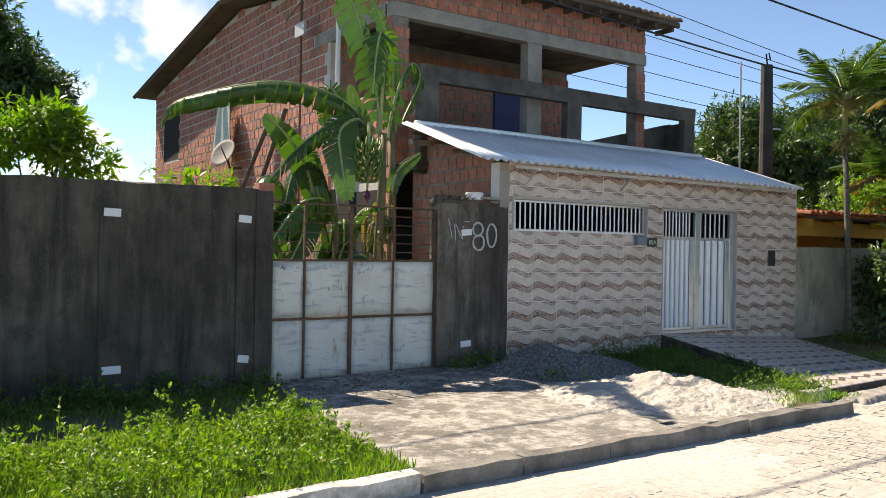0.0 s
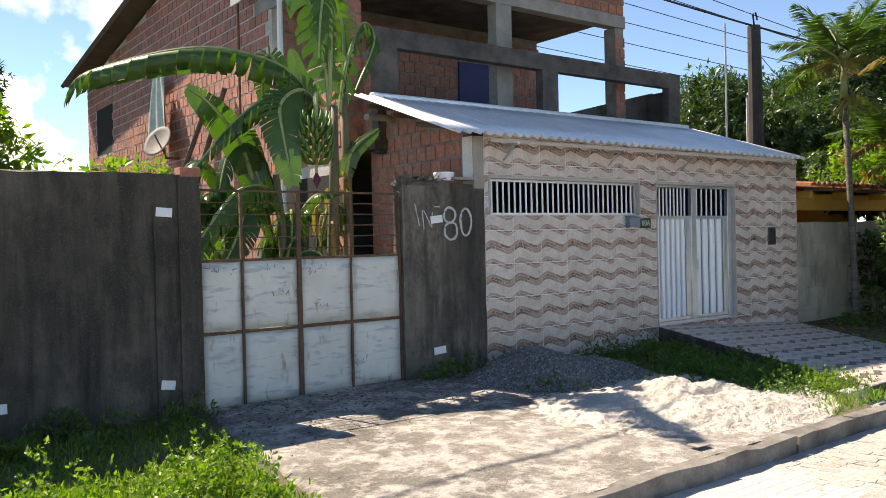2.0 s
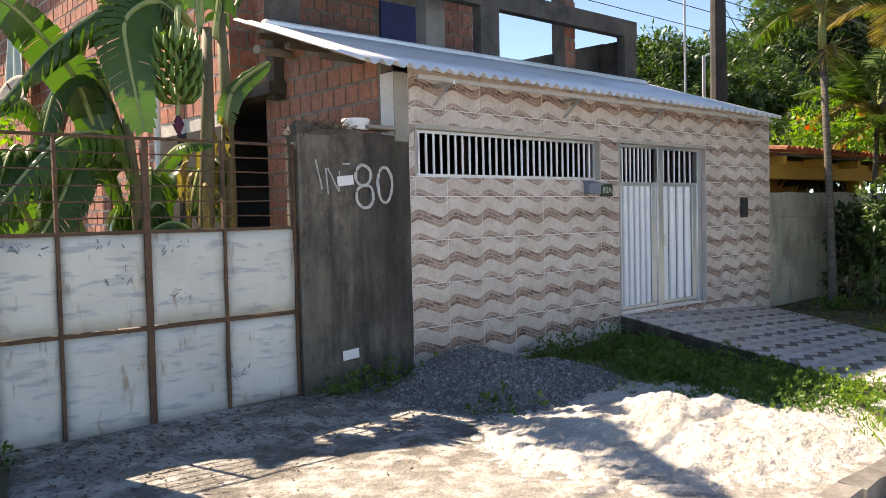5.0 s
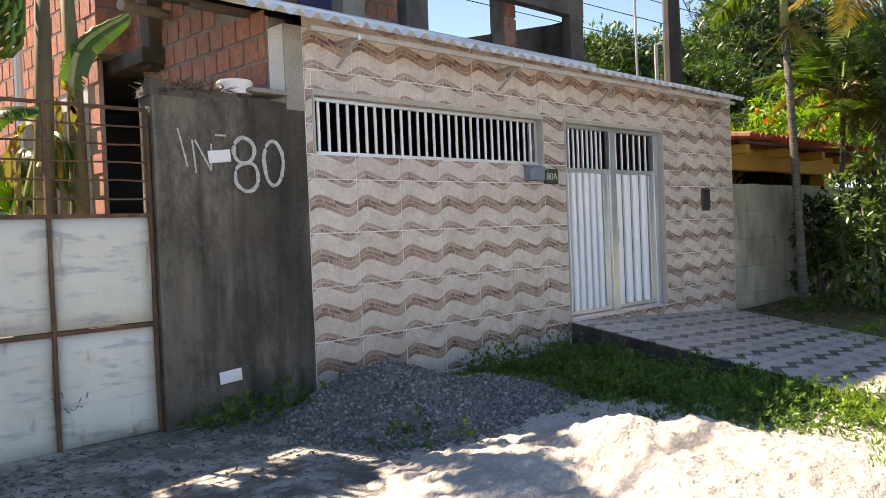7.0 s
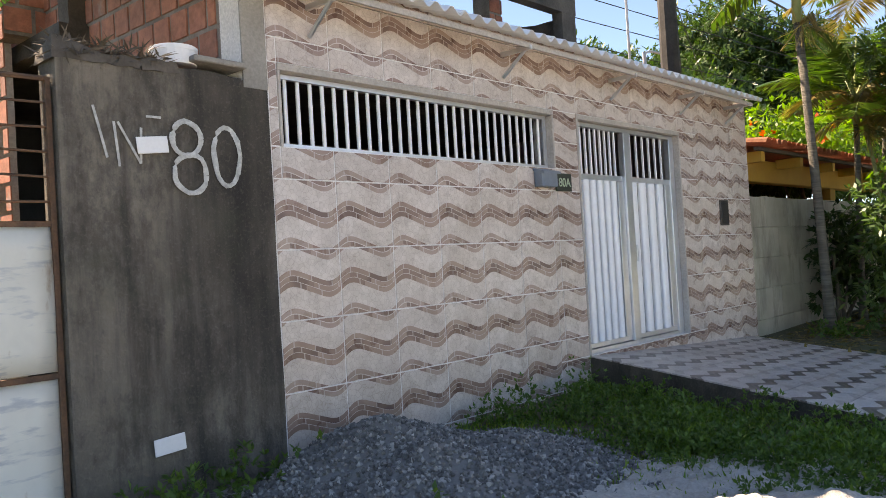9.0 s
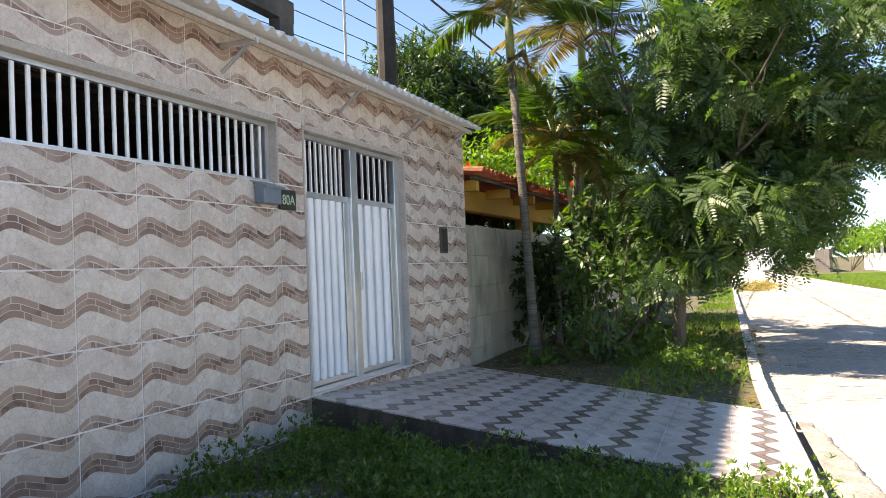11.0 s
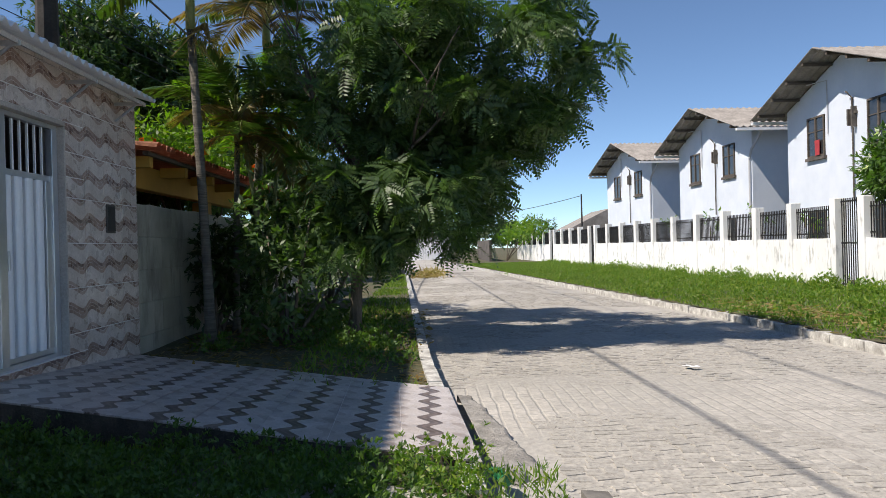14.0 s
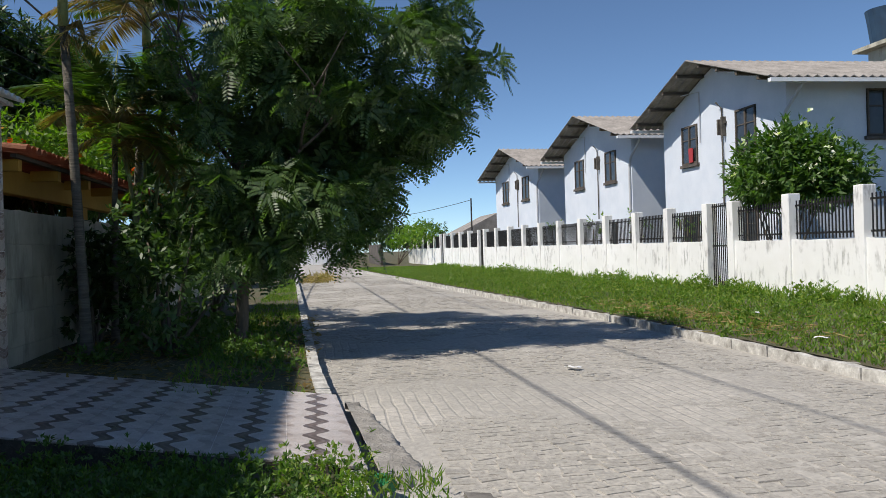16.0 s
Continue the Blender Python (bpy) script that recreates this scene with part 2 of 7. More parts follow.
def road_mat():
    k = Mat("dusty cobbled road", 0.9)
    c = k.mix(k.span(k.noise(0.35, 6), 0.35, 0.65), (0.38, 0.362, 0.33), (0.51, 0.485, 0.445))
    c = k.mix(1.0, c, k.mix(k.span(k.noise(18.0, 4), 0.25, 0.75), (0.72, 0.72, 0.72), (1.15, 1.14, 1.12)), 'MULTIPLY')
    wob = k.n("ShaderNodeTexNoise")
    wob.inputs["Scale"].default_value = 3.0
    k.link(k.co, wob.inputs["Vector"])
    shift = k.n("ShaderNodeVectorMath")
    shift.operation = 'MULTIPLY_ADD'
    k.link(wob.outputs["Color"], shift.inputs[0])
    shift.inputs[1].default_value = (0.05, 0.05, 0.0)
    k.link(k.co, shift.inputs[2])
    br = k.n("ShaderNodeTexBrick")
    k.link(shift.outputs[0], br.inputs["Vector"])
    br.inputs["Scale"].default_value = 1.0
    br.inputs["Brick Width"].default_value, br.inputs["Row Height"].default_value = 0.17, 0.11
    br.inputs["Mortar Size"].default_value, br.inputs["Mortar Smooth"].default_value = 0.016, 0.8
    br.inputs["Color1"].default_value, br.inputs["Color2"].default_value = (0.88, 0.88, 0.88, 1), (1.08, 1.07, 1.06, 1)
    br.inputs["Mortar"].default_value = (1, 1, 1, 1)
    wear = k.span(k.noise(0.7, 5), 0.36, 0.62)
    joint = k.math('MULTIPLY', br.outputs["Fac"], wear)
    c = k.mix(wear, c, k.mix(1.0, c, br.outputs["Color"], 'MULTIPLY'))
    c = k.mix(k.math('MULTIPLY', joint, 0.2), c, (0.20, 0.18, 0.155))
    pits = k.span(k.noise(38.0, 4), 0.56, 0.70)
    c = k.mix(k.math('MULTIPLY', pits, 0.35), c, (0.20, 0.185, 0.165))
    track = k.span(k.noise(0.8, 3, (0.06, 1.3, 1)), 0.52, 0.68)
    c = k.mix(k.math('MULTIPLY', track, 0.35), c, (0.24, 0.22, 0.195))
    k.color(c)
    h = k.math('SUBTRACT', k.noise(14.0, 5), k.math('MULTIPLY', joint, 0.7))
    k.bump(h, 0.6, 0.015)
    return k.m


def apron_mat():
    k = Mat("weathered concrete", 0.92)
    c = k.mix(k.span(k.noise(0.8, 6), 0.35, 0.65), (0.29, 0.272, 0.245), (0.135, 0.124, 0.108))
    c = k.mix(1.0, c, k.mix(k.span(k.noise(30.0, 5), 0.25, 0.75), (0.6, 0.6, 0.6), (1.2, 1.2, 1.18)), 'MULTIPLY')
    dust = k.span(k.noise(4.2, 8, (1, 1, 1), 0.72), 0.46, 0.58)
    c = k.mix(k.math('MULTIPLY', dust, 0.62), c, (0.53, 0.505, 0.465))
    dirt = k.span(k.noise(9.0, 6, (1, 1, 1), 0.7), 0.54, 0.64)
    c = k.mix(k.math('MULTIPLY', dirt, 0.6), c, (0.12, 0.11, 0.095))
    k.color(c).bump(k.math('ADD', k.noise(45.0, 5), k.noise(8.0, 5)), 0.9, 0.02)
    return k.m


M_TILE = wall_tile()
M_RTILE = ramp_tile()
M_GROUT = simple("pale grout", (0.84, 0.81, 0.78), (0.74, 0.70, 0.67), 5)
M_SOOT = plaster_dark("sooty render", (0.060, 0.050, 0.040), (0.175, 0.148, 0.115), (0.028, 0.024, 0.020), 0.6, 0.2)
M_PIER = plaster_dark("brown-grey render", (0.070, 0.060, 0.049), (0.255, 0.22, 0.178), (0.028, 0.025, 0.022), 0.5, 0.12)
M_CEMENT = simple("grey cement render", (0.36, 0.335, 0.30), (0.25, 0.235, 0.215), 3, 0.9, 0, 0.5, 50)
M_CONC = simple("old dark concrete", (0.15, 0.13, 0.112), (0.062, 0.055, 0.048), 2.5, 0.92, 0, 0.6, 45, dist=0.01)
M_BRICK = brick_mat("clay block", (0.58, 0.225, 0.145), (0.47, 0.19, 0.13), (0.36, 0.165, 0.125))
M_BRICKJ = brick_mat("joined clay block", (0.56, 0.235, 0.16), (0.48, 0.215, 0.155), (0.37, 0.185, 0.14))
M_MORTAR = simple("rough mortar", (0.66, 0.62, 0.57), (0.50, 0.46, 0.42), 4, 0.95, 0, 0.7, 40, dist=0.012)
# darker copy of the mortar: shade of the front and side walls in its colour
M_MORTAR_SHADE = simple("grey mortar darkened for shaded walls", (0.34, 0.30, 0.265), (0.20, 0.175, 0.155), 4, 0.95, 0, 0.8, 40, dist=0.014)
M_ALU = simple("bright aluminium", (0.72, 0.73, 0.74), (0.62, 0.63, 0.65), 4, 0.33, 0.75, 0.06, 30, grainy=0.18)
M_WHITE = simple("white enamel", (0.86, 0.87, 0.87), (0.81, 0.82, 0.83), 3, 0.35, 0.0, 0.05, 25, grainy=0.18)
M_ZINC = simple("painted metal roofing sheet", (0.90, 0.90, 0.90), (0.78, 0.78, 0.78), 1.2, 0.34, 0.3, 0.05, 14, grainy=0.3)
M_SHEET = gate_sheet()
M_RUST = simple("rusty iron", (0.20, 0.105, 0.06), (0.11, 0.065, 0.045), 9, 0.85, 0.2, 0.6, 60)
M_BLACK = simple("black iron", (0.025, 0.025, 0.027), (0.045, 0.042, 0.04), 6, 0.55, 0.3, 0.2)
# near-black colour that stands for the darkness of rooms behind flat panels
M_HOLE = simple("unlit black interior", (0.014, 0.013, 0.012), (0.02, 0.019, 0.018), 2, 0.95)
# plaster toned down so the garage interior reads as unlit
M_UNLIT = simple("unlit interior plaster", (0.10, 0.10, 0.10), (0.07, 0.07, 0.07), 2)
M_FRAME = simple("beige stone trim", (0.50, 0.45, 0.40), (0.42, 0.38, 0.34), 5, 0.5)
M_ROAD = road_mat()
M_APRON = apron_mat()


def cobble_mat():
    k = Mat("worn granite cobble", 0.85)
    r = k.island()
    c = k.ramp(r, [(0.0, (0.33, 0.312, 0.282)), (0.35, (0.39, 0.37, 0.335)), (0.7, (0.43, 0.405, 0.365)), (1.0, (0.36, 0.338, 0.305))])
    dust = k.span(k.noise(0.6, 5), 0.40, 0.66)
    c = k.mix(k.math('MULTIPLY', dust, 0.5), c, (0.47, 0.445, 0.40))
    c = k.mix(1.0, c, k.mix(k.span(k.noise(26.0, 4), 0.25, 0.75), (0.66, 0.66, 0.66), (1.2, 1.19, 1.17)), 'MULTIPLY')
    pits = k.span(k.noise(60.0, 3), 0.56, 0.68)
    c = k.mix(k.math('MULTIPLY', pits, 0.45), c, (0.14, 0.13, 0.115))
    k.color(c).bump(k.math('ADD', k.noise(45.0, 4), k.noise(12.0, 3)), 0.7, 0.012)
    return k.m


M_COBBLE = cobble_mat()
M_KERB = simple("worn kerb stone", (0.25, 0.235, 0.21), (0.11, 0.10, 0.09), 3, 0.92, 0, 0.7, 35, dist=0.012)
M_GUTTER = simple("ragged concrete", (0.40, 0.375, 0.34), (0.24, 0.225, 0.20), 5, 0.95, 0, 0.9, 30, dist=0.02)
M_KERBW = simple("whitewashed kerb", (0.66, 0.65, 0.61), (0.30, 0.285, 0.26), 7, 0.9, 0, 0.6, 35, dist=0.01)
M_SOIL = simple("grassy soil", (0.075, 0.085, 0.035), (0.13, 0.105, 0.065), 2.2, 0.95, 0, 0.8, 30, dist=0.02)
M_SAND = simple("building sand", (0.54, 0.505, 0.455), (0.40, 0.37, 0.325), 3, 0.95, 0, 0.9, 34, dist=0.03)


def stone_mat():
    k = Mat("blue-grey crushed stone", 0.85)
    c = k.ramp(k.island(), [(0.0, (0.11, 0.106, 0.10)), (0.6, (0.20, 0.195, 0.185)), (1.0, (0.40, 0.39, 0.37))])
    k.color(k.mix(1.0, c, k.mix(k.noise(60.0, 3), (0.6, 0.6, 0.6), (1.2, 1.2, 1.2)), 'MULTIPLY')).bump(k.noise(90.0, 3), 0.4, 0.005)
    return k.m


M_GRAVEL = stone_mat()
M_WALLW = white_wall()
M_HOUSE = simple("pale blue-white wall paint", (0.70, 0.75, 0.82), (0.62, 0.68, 0.76), 1.2, 0.85, 0, 0.15, 30, grainy=0.18)
M_FIBRO = simple("weathered fibre cement roofing", (0.36, 0.33, 0.30), (0.23, 0.21, 0.19), 2, 0.9, 0, 0.4, 20)
M_GLASSD = simple("dark window pane", (0.03, 0.035, 0.04), (0.05, 0.055, 0.06), 3, 0.12, 0, 0.0, grainy=0.18)
def cream_mat():
    k = Mat("mildewed cream paint", 0.85)
    c = k.mix(k.span(k.noise(1.4, 5), 0.35, 0.65), (0.50, 0.475, 0.39), (0.36, 0.345, 0.28))
    damp = k.span(k.noise(2.4, 7, (1, 1, 0.35), 0.7), 0.50, 0.64)
    c = k.mix(k.math('MULTIPLY', damp, 0.6), c, (0.17, 0.155, 0.12))
    c = k.mix(1.0, c, k.mix(k.rand(), (0.90, 0.90, 0.89), (1.04, 1.04, 1.03)), 'MULTIPLY')
    k.color(c).bump(k.noise(35.0, 4), 0.35, 0.008)
    return k.m


M_CREAM = cream_mat()
M_YELLOW = simple("ochre yellow paint", (0.54, 0.30, 0.05), (0.46, 0.25, 0.042), 2, 0.8, 0, 0.2, 30, grainy=0.18)
M_TERRA = simple("terracotta roof tile", (0.40, 0.17, 0.095), (0.25, 0.10, 0.06), 6, 0.85, 0, 0.4, 40)
M_WOOD = simple("weathered timber", (0.125, 0.10, 0.08), (0.08, 0.065, 0.052), 3, 0.85, 0, 0.5, 30, (1, 1, 6))
M_POLE = simple("dark weathered pole concrete", (0.070, 0.064, 0.060), (0.038, 0.036, 0.034), 3, 0.9, 0, 0.5, 25)
M_BARK = simple("grey-brown bark", (0.17, 0.135, 0.10), (0.09, 0.075, 0.06), 9, 0.95, 0, 0.9, 40, (1, 1, 0.3), 0.02)
M_PALMBARK = simple("ringed palm bark", (0.19, 0.17, 0.135), (0.09, 0.08, 0.065), 8, 0.9, 0, 0.8, 22, (0.3, 0.3, 4), 0.02)
M_SHAFT = simple("green palm crownshaft", (0.22, 0.30, 0.10), (0.34, 0.36, 0.14), 3, 0.5, 0, 0.2, 20)
M_LEAF = leaf_mat("neem leaf", (0.048, 0.092, 0.034), (0.066, 0.125, 0.042), (0.10, 0.165, 0.05), 0.34, 0.45)
M_MANGO = leaf_mat("mango leaf", (0.025, 0.055, 0.015), (0.04, 0.085, 0.02), (0.075, 0.125, 0.03), 0.28)
M_SHRUB = leaf_mat("bright shrub leaf", (0.08, 0.17, 0.02), (0.12, 0.23, 0.03), (0.19, 0.27, 0.03), 0.45)
M_BUSH = leaf_mat("glossy bush leaf", (0.045, 0.10, 0.02), (0.065, 0.14, 0.026), (0.10, 0.18, 0.03), 0.35)
M_DSHRUB = leaf_mat("dark shrub leaf", (0.02, 0.045, 0.014), (0.03, 0.065, 0.018), (0.05, 0.09, 0.02), 0.3)
M_PALM = leaf_mat("palm frond leaf", (0.04, 0.09, 0.022), (0.06, 0.125, 0.028), (0.10, 0.155, 0.04), 0.28)
M_DRYPALM = leaf_mat("drying palm leaf", (0.20, 0.13, 0.05), (0.26, 0.18, 0.07), (0.14, 0.10, 0.05), 0.3)
M_BANANA = leaf_mat("banana leaf", (0.038, 0.085, 0.020), (0.05, 0.11, 0.024), (0.07, 0.14, 0.03), 0.32, 0.28)
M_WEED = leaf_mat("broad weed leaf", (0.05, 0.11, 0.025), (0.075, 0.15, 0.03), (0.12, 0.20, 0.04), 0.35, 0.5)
M_GRASS = leaf_mat("verge grass", (0.085, 0.175, 0.024), (0.13, 0.23, 0.034), (0.23, 0.28, 0.06), 0.42, 0.5)
M_BLUE = simple("deep blue door paint", (0.025, 0.03, 0.16), (0.02, 0.024, 0.12), 3, 0.5, 0, 0.1, grainy=0.18)
M_CLOTH = simple("pale green tarpaulin", (0.50, 0.57, 0.52), (0.38, 0.46, 0.42), 4, 0.7, 0, 0.3, 20)
M_CHALK = simple("rough white chalk paint", (0.62, 0.62, 0.60), (0.40, 0.40, 0.38), 20, 0.95, 0, 0.3)
M_TAG = simple("white plastic", (0.82, 0.82, 0.82), (0.78, 0.78, 0.79), 4, 0.5, 0, 0.05, grainy=0.18)
M_RED = simple("red cloth", (0.50, 0.05, 0.06), (0.40, 0.04, 0.05), 6, 0.9)
M_PVC = simple("grey plastic pipe", (0.55, 0.56, 0.58), (0.48, 0.49, 0.51), 4, 0.5, grainy=0.18)
# aluminium darkened to stand for the shadow between the gate ribs
M_RIB_SHADE = simple("aluminium backing greyed as rib shadow", (0.20, 0.205, 0.215), (0.15, 0.155, 0.16), 4, 0.6, 0.3, grainy=0.18)
M_BOXBLUE = simple("blue-grey letterbox paint", (0.22, 0.27, 0.33), (0.17, 0.21, 0.26), 5, 0.5, 0.2, grainy=0.18)
M_PLATE = simple("dark green plate", (0.018, 0.025, 0.018), (0.03, 0.04, 0.028), 8, 0.4, grainy=0.18)
M_LETTER = simple("pale green numerals", (0.45, 0.55, 0.40), (0.38, 0.46, 0.34), 8, 0.6, grainy=0.18)
M_TANK = simple("blue water tank plastic", (0.022, 0.055, 0.10), (0.016, 0.04, 0.075), 3, 0.5, grainy=0.18)
M_DRYGRASS = leaf_mat("dry stalks", (0.30, 0.22, 0.10), (0.38, 0.29, 0.14), (0.24, 0.16, 0.08), 0.3, 0.8)
M_FRUIT = simple("green banana skin", (0.085, 0.17, 0.025), (0.13, 0.22, 0.035), 6, 0.55, 0, 0.1)
M_FLOWER = leaf_mat("red blossom", (0.65, 0.06, 0.02), (0.75, 0.10, 0.03), (0.75, 0.35, 0.02), 0.3)
M_WFLOWER = leaf_mat("white blossom", (0.80, 0.80, 0.76), (0.85, 0.85, 0.82), (0.78, 0.76, 0.70), 0.3)
M_GREENB = simple("green glass", (0.02, 0.20, 0.08), (0.03, 0.25, 0.10), 5, 0.15)

# ---- mesh helpers ----
def box(bm, x0, x1, y0, y1, z0, z1):
    """Adds a box to bm and returns its vertices."""
    v = [bm.verts.new((x, y, z)) for z in (z0, z1) for x, y in ((x0, y0), (x1, y0), (x1, y1), (x0, y1))]
    for f in ((3, 2, 1, 0), (4, 5, 6, 7), (0, 1, 5, 4), (1, 2, 6, 5), (2, 3, 7, 6), (3, 0, 4, 7)):
        bm.faces.new([v[i] for i in f])
    return v


def boxes(*rows):
    bm = bmesh.new()
    for r in rows:
        box(bm, *r)
    return bm


def bevel(bm, width, segments=1):
    bmesh.ops.bevel(bm, geom=bm.edges[:], offset=width, segments=segments, affect='EDGES', profile=0.6)
    return bm


def rough_up(bm, amount, scale=3.0, only_up=False):
    for v in bm.verts:
        d = noise.noise_vector(v.co * scale) * amount
        v.co += Vector((0, 0, d.z)) if only_up else d
    return bm


def tube(bm, points, radii, sides=8):
    """A tapered tube through points."""
    pts = [Vector(p) for p in points]
    if not isinstance(radii, (list, tuple)):
        radii = [radii] * len(pts)
    rings = []
    for i, p in enumerate(pts):
        d = (pts[min(i + 1, len(pts) - 1)] - pts[max(i - 1, 0)]).normalized()
        a = d.orthogonal().normalized() if abs(d.z) > 0.9 else d.cross(Vector((0, 0, 1))).normalized()
        b = d.cross(a)
        rings.append([bm.verts.new(p + (a * math.cos(q) + b * math.sin(q)) * radii[i]) for q in [2 * math.pi * j / sides for j in range(sides)]])
    for r, s in zip(rings, rings[1:]):
        for j in range(sides):
            bm.faces.new((r[j], r[(j + 1) % sides], s[(j + 1) % sides], s[j]))
    bm.faces.new(rings[0][::-1])
    bm.faces.new(rings[-1])
    return bm


def mesh_of(name, bm, material, smooth=False):
    me = bpy.data.meshes.new(name)
    bmesh.ops.recalc_face_normals(bm, faces=bm.faces[:])
    bm.to_mesh(me)
    bm.free()
    me.materials.append(material)
    if smooth:
        me.polygons.foreach_set("use_smooth", [True] * len(me.polygons))
    return me


def part(name, bm, material, parent=None, label="", smooth=False):
    ob = new(name, mesh_of(name, bm, material, smooth))
    if parent is not None:
        ob.parent = parent
    return tagged(ob, label)


def thing(name, bm, material, label, category, group="", kind="", smooth=False):
    return tagged(part(name, bm, material, None, "", smooth), label, category, group, kind)


def empty(name, label, category, group="", kind="", at=(0, 0, 0)):
    ob = new(name)
    ob.location = at
    return tagged(ob, label, category, group, kind)


def from_arrays(name, verts, faces, material):
    me = bpy.data.meshes.new(name)
    me.from_pydata(verts, [], faces)
    me.materials.append(material)
    return me


def grid(x0, x1, y0, y1, nx, ny, height):
    """A sheet with height(x, y), as a bmesh."""
    bm = bmesh.new()
    rows = []
    for j in range(ny + 1):
        y = y0 + (y1 - y0) * j / ny
        rows.append([bm.verts.new((x, y, height(x, y))) for x in [x0 + (x1 - x0) * i / nx for i in range(nx + 1)]])
    for r, s in zip(rows, rows[1:]):
        for i in range(nx):
            bm.faces.new((r[i], r[i + 1], s[i + 1], s[i]))
    return bm


def n3(x, y, z=0.0):
    return noise.noise(Vector((x, y, z)))


# ---- the ground, the road and its kerbs ----
def left_kerb(x):
    return 4.40 if x < 9.4 else 4.98 + 0.058 * min(max(x - 9.9, 0), 4) + 0.032 * max(x - 13.9, 0)


def right_kerb(x):
    return 0.25 - 0.17 * max(0.0, 12 - x) + 0.066 * max(0.0, x - 17)


def fence_line(x):
    return -4.45 + 0.048 * max(0.0, x - 29)


def verge(x, y):
    """Height of the unpaved strip before the walls."""
    k = min(max((y - 4.4) / 4.0, 0), 1)
    return 0.10 + 0.05 * k + 0.02 * n3(x * 0.8, y * 0.8)


F = 8.47            # plane of the street walls
bm = grid(-400, 400, -400, 400, 8, 8, lambda x, y: -0.03)
tagged(part("ground", bm, M_SOIL), "dry grassy earth reaching to the horizon", "ground", kind="structure")

bm = bmesh.new()
rows = []
for i in range(221):
    x = -30 + i * 0.65
    a, b = right_kerb(x), left_kerb(x)
    rows.append([bm.verts.new((x, a + (b - a) * j / 16, 0.03 * math.sin(math.pi * j / 16) - 0.012 + 0.006 * n3(x * 1.5, j))) for j in range(17)])
for r, s in zip(rows, rows[1:]):
    for j in range(16):
        bm.faces.new((r[j], s[j], s[j + 1], r[j + 1]))
tagged(part("road", bm, M_ROAD, smooth=True), "pale dusty cobbled street with worn wheel tracks", "road", kind="structure")

bm = grid(-16, 100, 0, 1, 232, 10, lambda x, y: 0)
for v in bm.verts:
    y0 = left_kerb(v.co.x) + 0.08
    y1 = F + 0.05 if v.co.x < 14.7 else 8.7 + 0.02 * (v.co.x - 14)
    v.co.y = y0 + (y1 - y0) * v.co.y
    v.co.z = verge(v.co.x, v.co.y)
tagged(part("pavement", bm, M_SOIL, smooth=True), "unpaved grassy verge along the street walls", "pavement", kind="structure")

bm = grid(-16, 100, 0, 1, 232, 6, lambda x, y: 0)
for v in bm.verts:
    y0, y1 = fence_line(v.co.x) - 6, right_kerb(v.co.x) - 0.08
    v.co.y = y0 + (y1 - y0) * v.co.y
    v.co.z = 0.11 + 0.02 * n3(v.co.x, v.co.y)
tagged(part("pavement", bm, M_SOIL, smooth=True), "wide grass verge before the white fence wall", "pavement", kind="structure")

# concrete apron before the rusty gate
bm = grid(0, 1, 0, 1, 40, 30, lambda x, y: 0)
for v in bm.verts:
    u, w = v.co.x, v.co.y
    y = 4.495 + w * (F + 0.2 - 4.495)
    xl = 3.62 + 0.58 * w + 0.12 * n3(y * 1.5, 3)
    xr = 8.3 - 0.9 * w + 0.25 * n3(y * 1.3, 9)
    x = xl + (xr - xl) * u
    v.co = (x, y, verge(x, y) + 0.022 + 0.006 * n3(x * 3, y * 3) - 0.05 * (abs(u - 0.5) > 0.49))
tagged(part("pavement", bm, M_APRON, smooth=True), "cracked sandy concrete driveway before the gate", "pavement", kind="structure")


def kerb(name, material, label, f, x0, x1, length, width, z0, z1, side, worn=0.024):
    """A row of kerb stones, each an object of its own, along y = f(x)."""
    top = empty(name, label, "kerb", kind="structure")
    shared = []
    for s in range(4):
        b = bmesh.new()
        box(b, 0, length - 0.012, 0, width, z0 - z1, 0)
        bmesh.ops.subdivide_edges(b, edges=[e for e in b.edges if abs(e.verts[0].co.x - e.verts[1].co.x) > 0.1], cuts=3)
        for v in b.verts:
            v.co += noise.noise_vector(v.co * 5 + Vector((s * 7, 0, 0))) * worn
        shared.append(mesh_of("kerb_stone", b, material))
    n = int((x1 - x0) / length)
    for i in range(n):
        x = x0 + i * length
        ya, yb = f(x), f(x + length)
        ob = new("kerb_stone", shared[i % 4])
        ob.parent = top
        ob.matrix_basis = pose(x, ya + (0 if side > 0 else -width), z1 + 0.008 * n3(x, 1), 0, 0, math.degrees(math.atan2(yb - ya, length)))
    return top


kerb("kerb_left", M_KERB, "worn grey concrete kerb stones", left_kerb, 3.70, 9.7, 0.95, 0.13, -0.1, 0.128, 1, 0.026)
kerb("kerb_painted", M_KERBW, "flaking whitewashed kerb stones by the grass", left_kerb, -15.3, 3.75, 0.95, 0.14, -0.1, 0.135, 1)
kerb("kerb_white", M_KERBW, "flaking whitewashed kerb stones", left_kerb, 9.45, 72, 0.8, 0.12, -0.1, 0.135, 1, 0.009)
kerb("kerb_right", M_KERBW, "flaking whitewashed kerb stones on the far side", right_kerb, -2, 80, 0.8, 0.13, -0.1, 0.10, -1, 0.03)
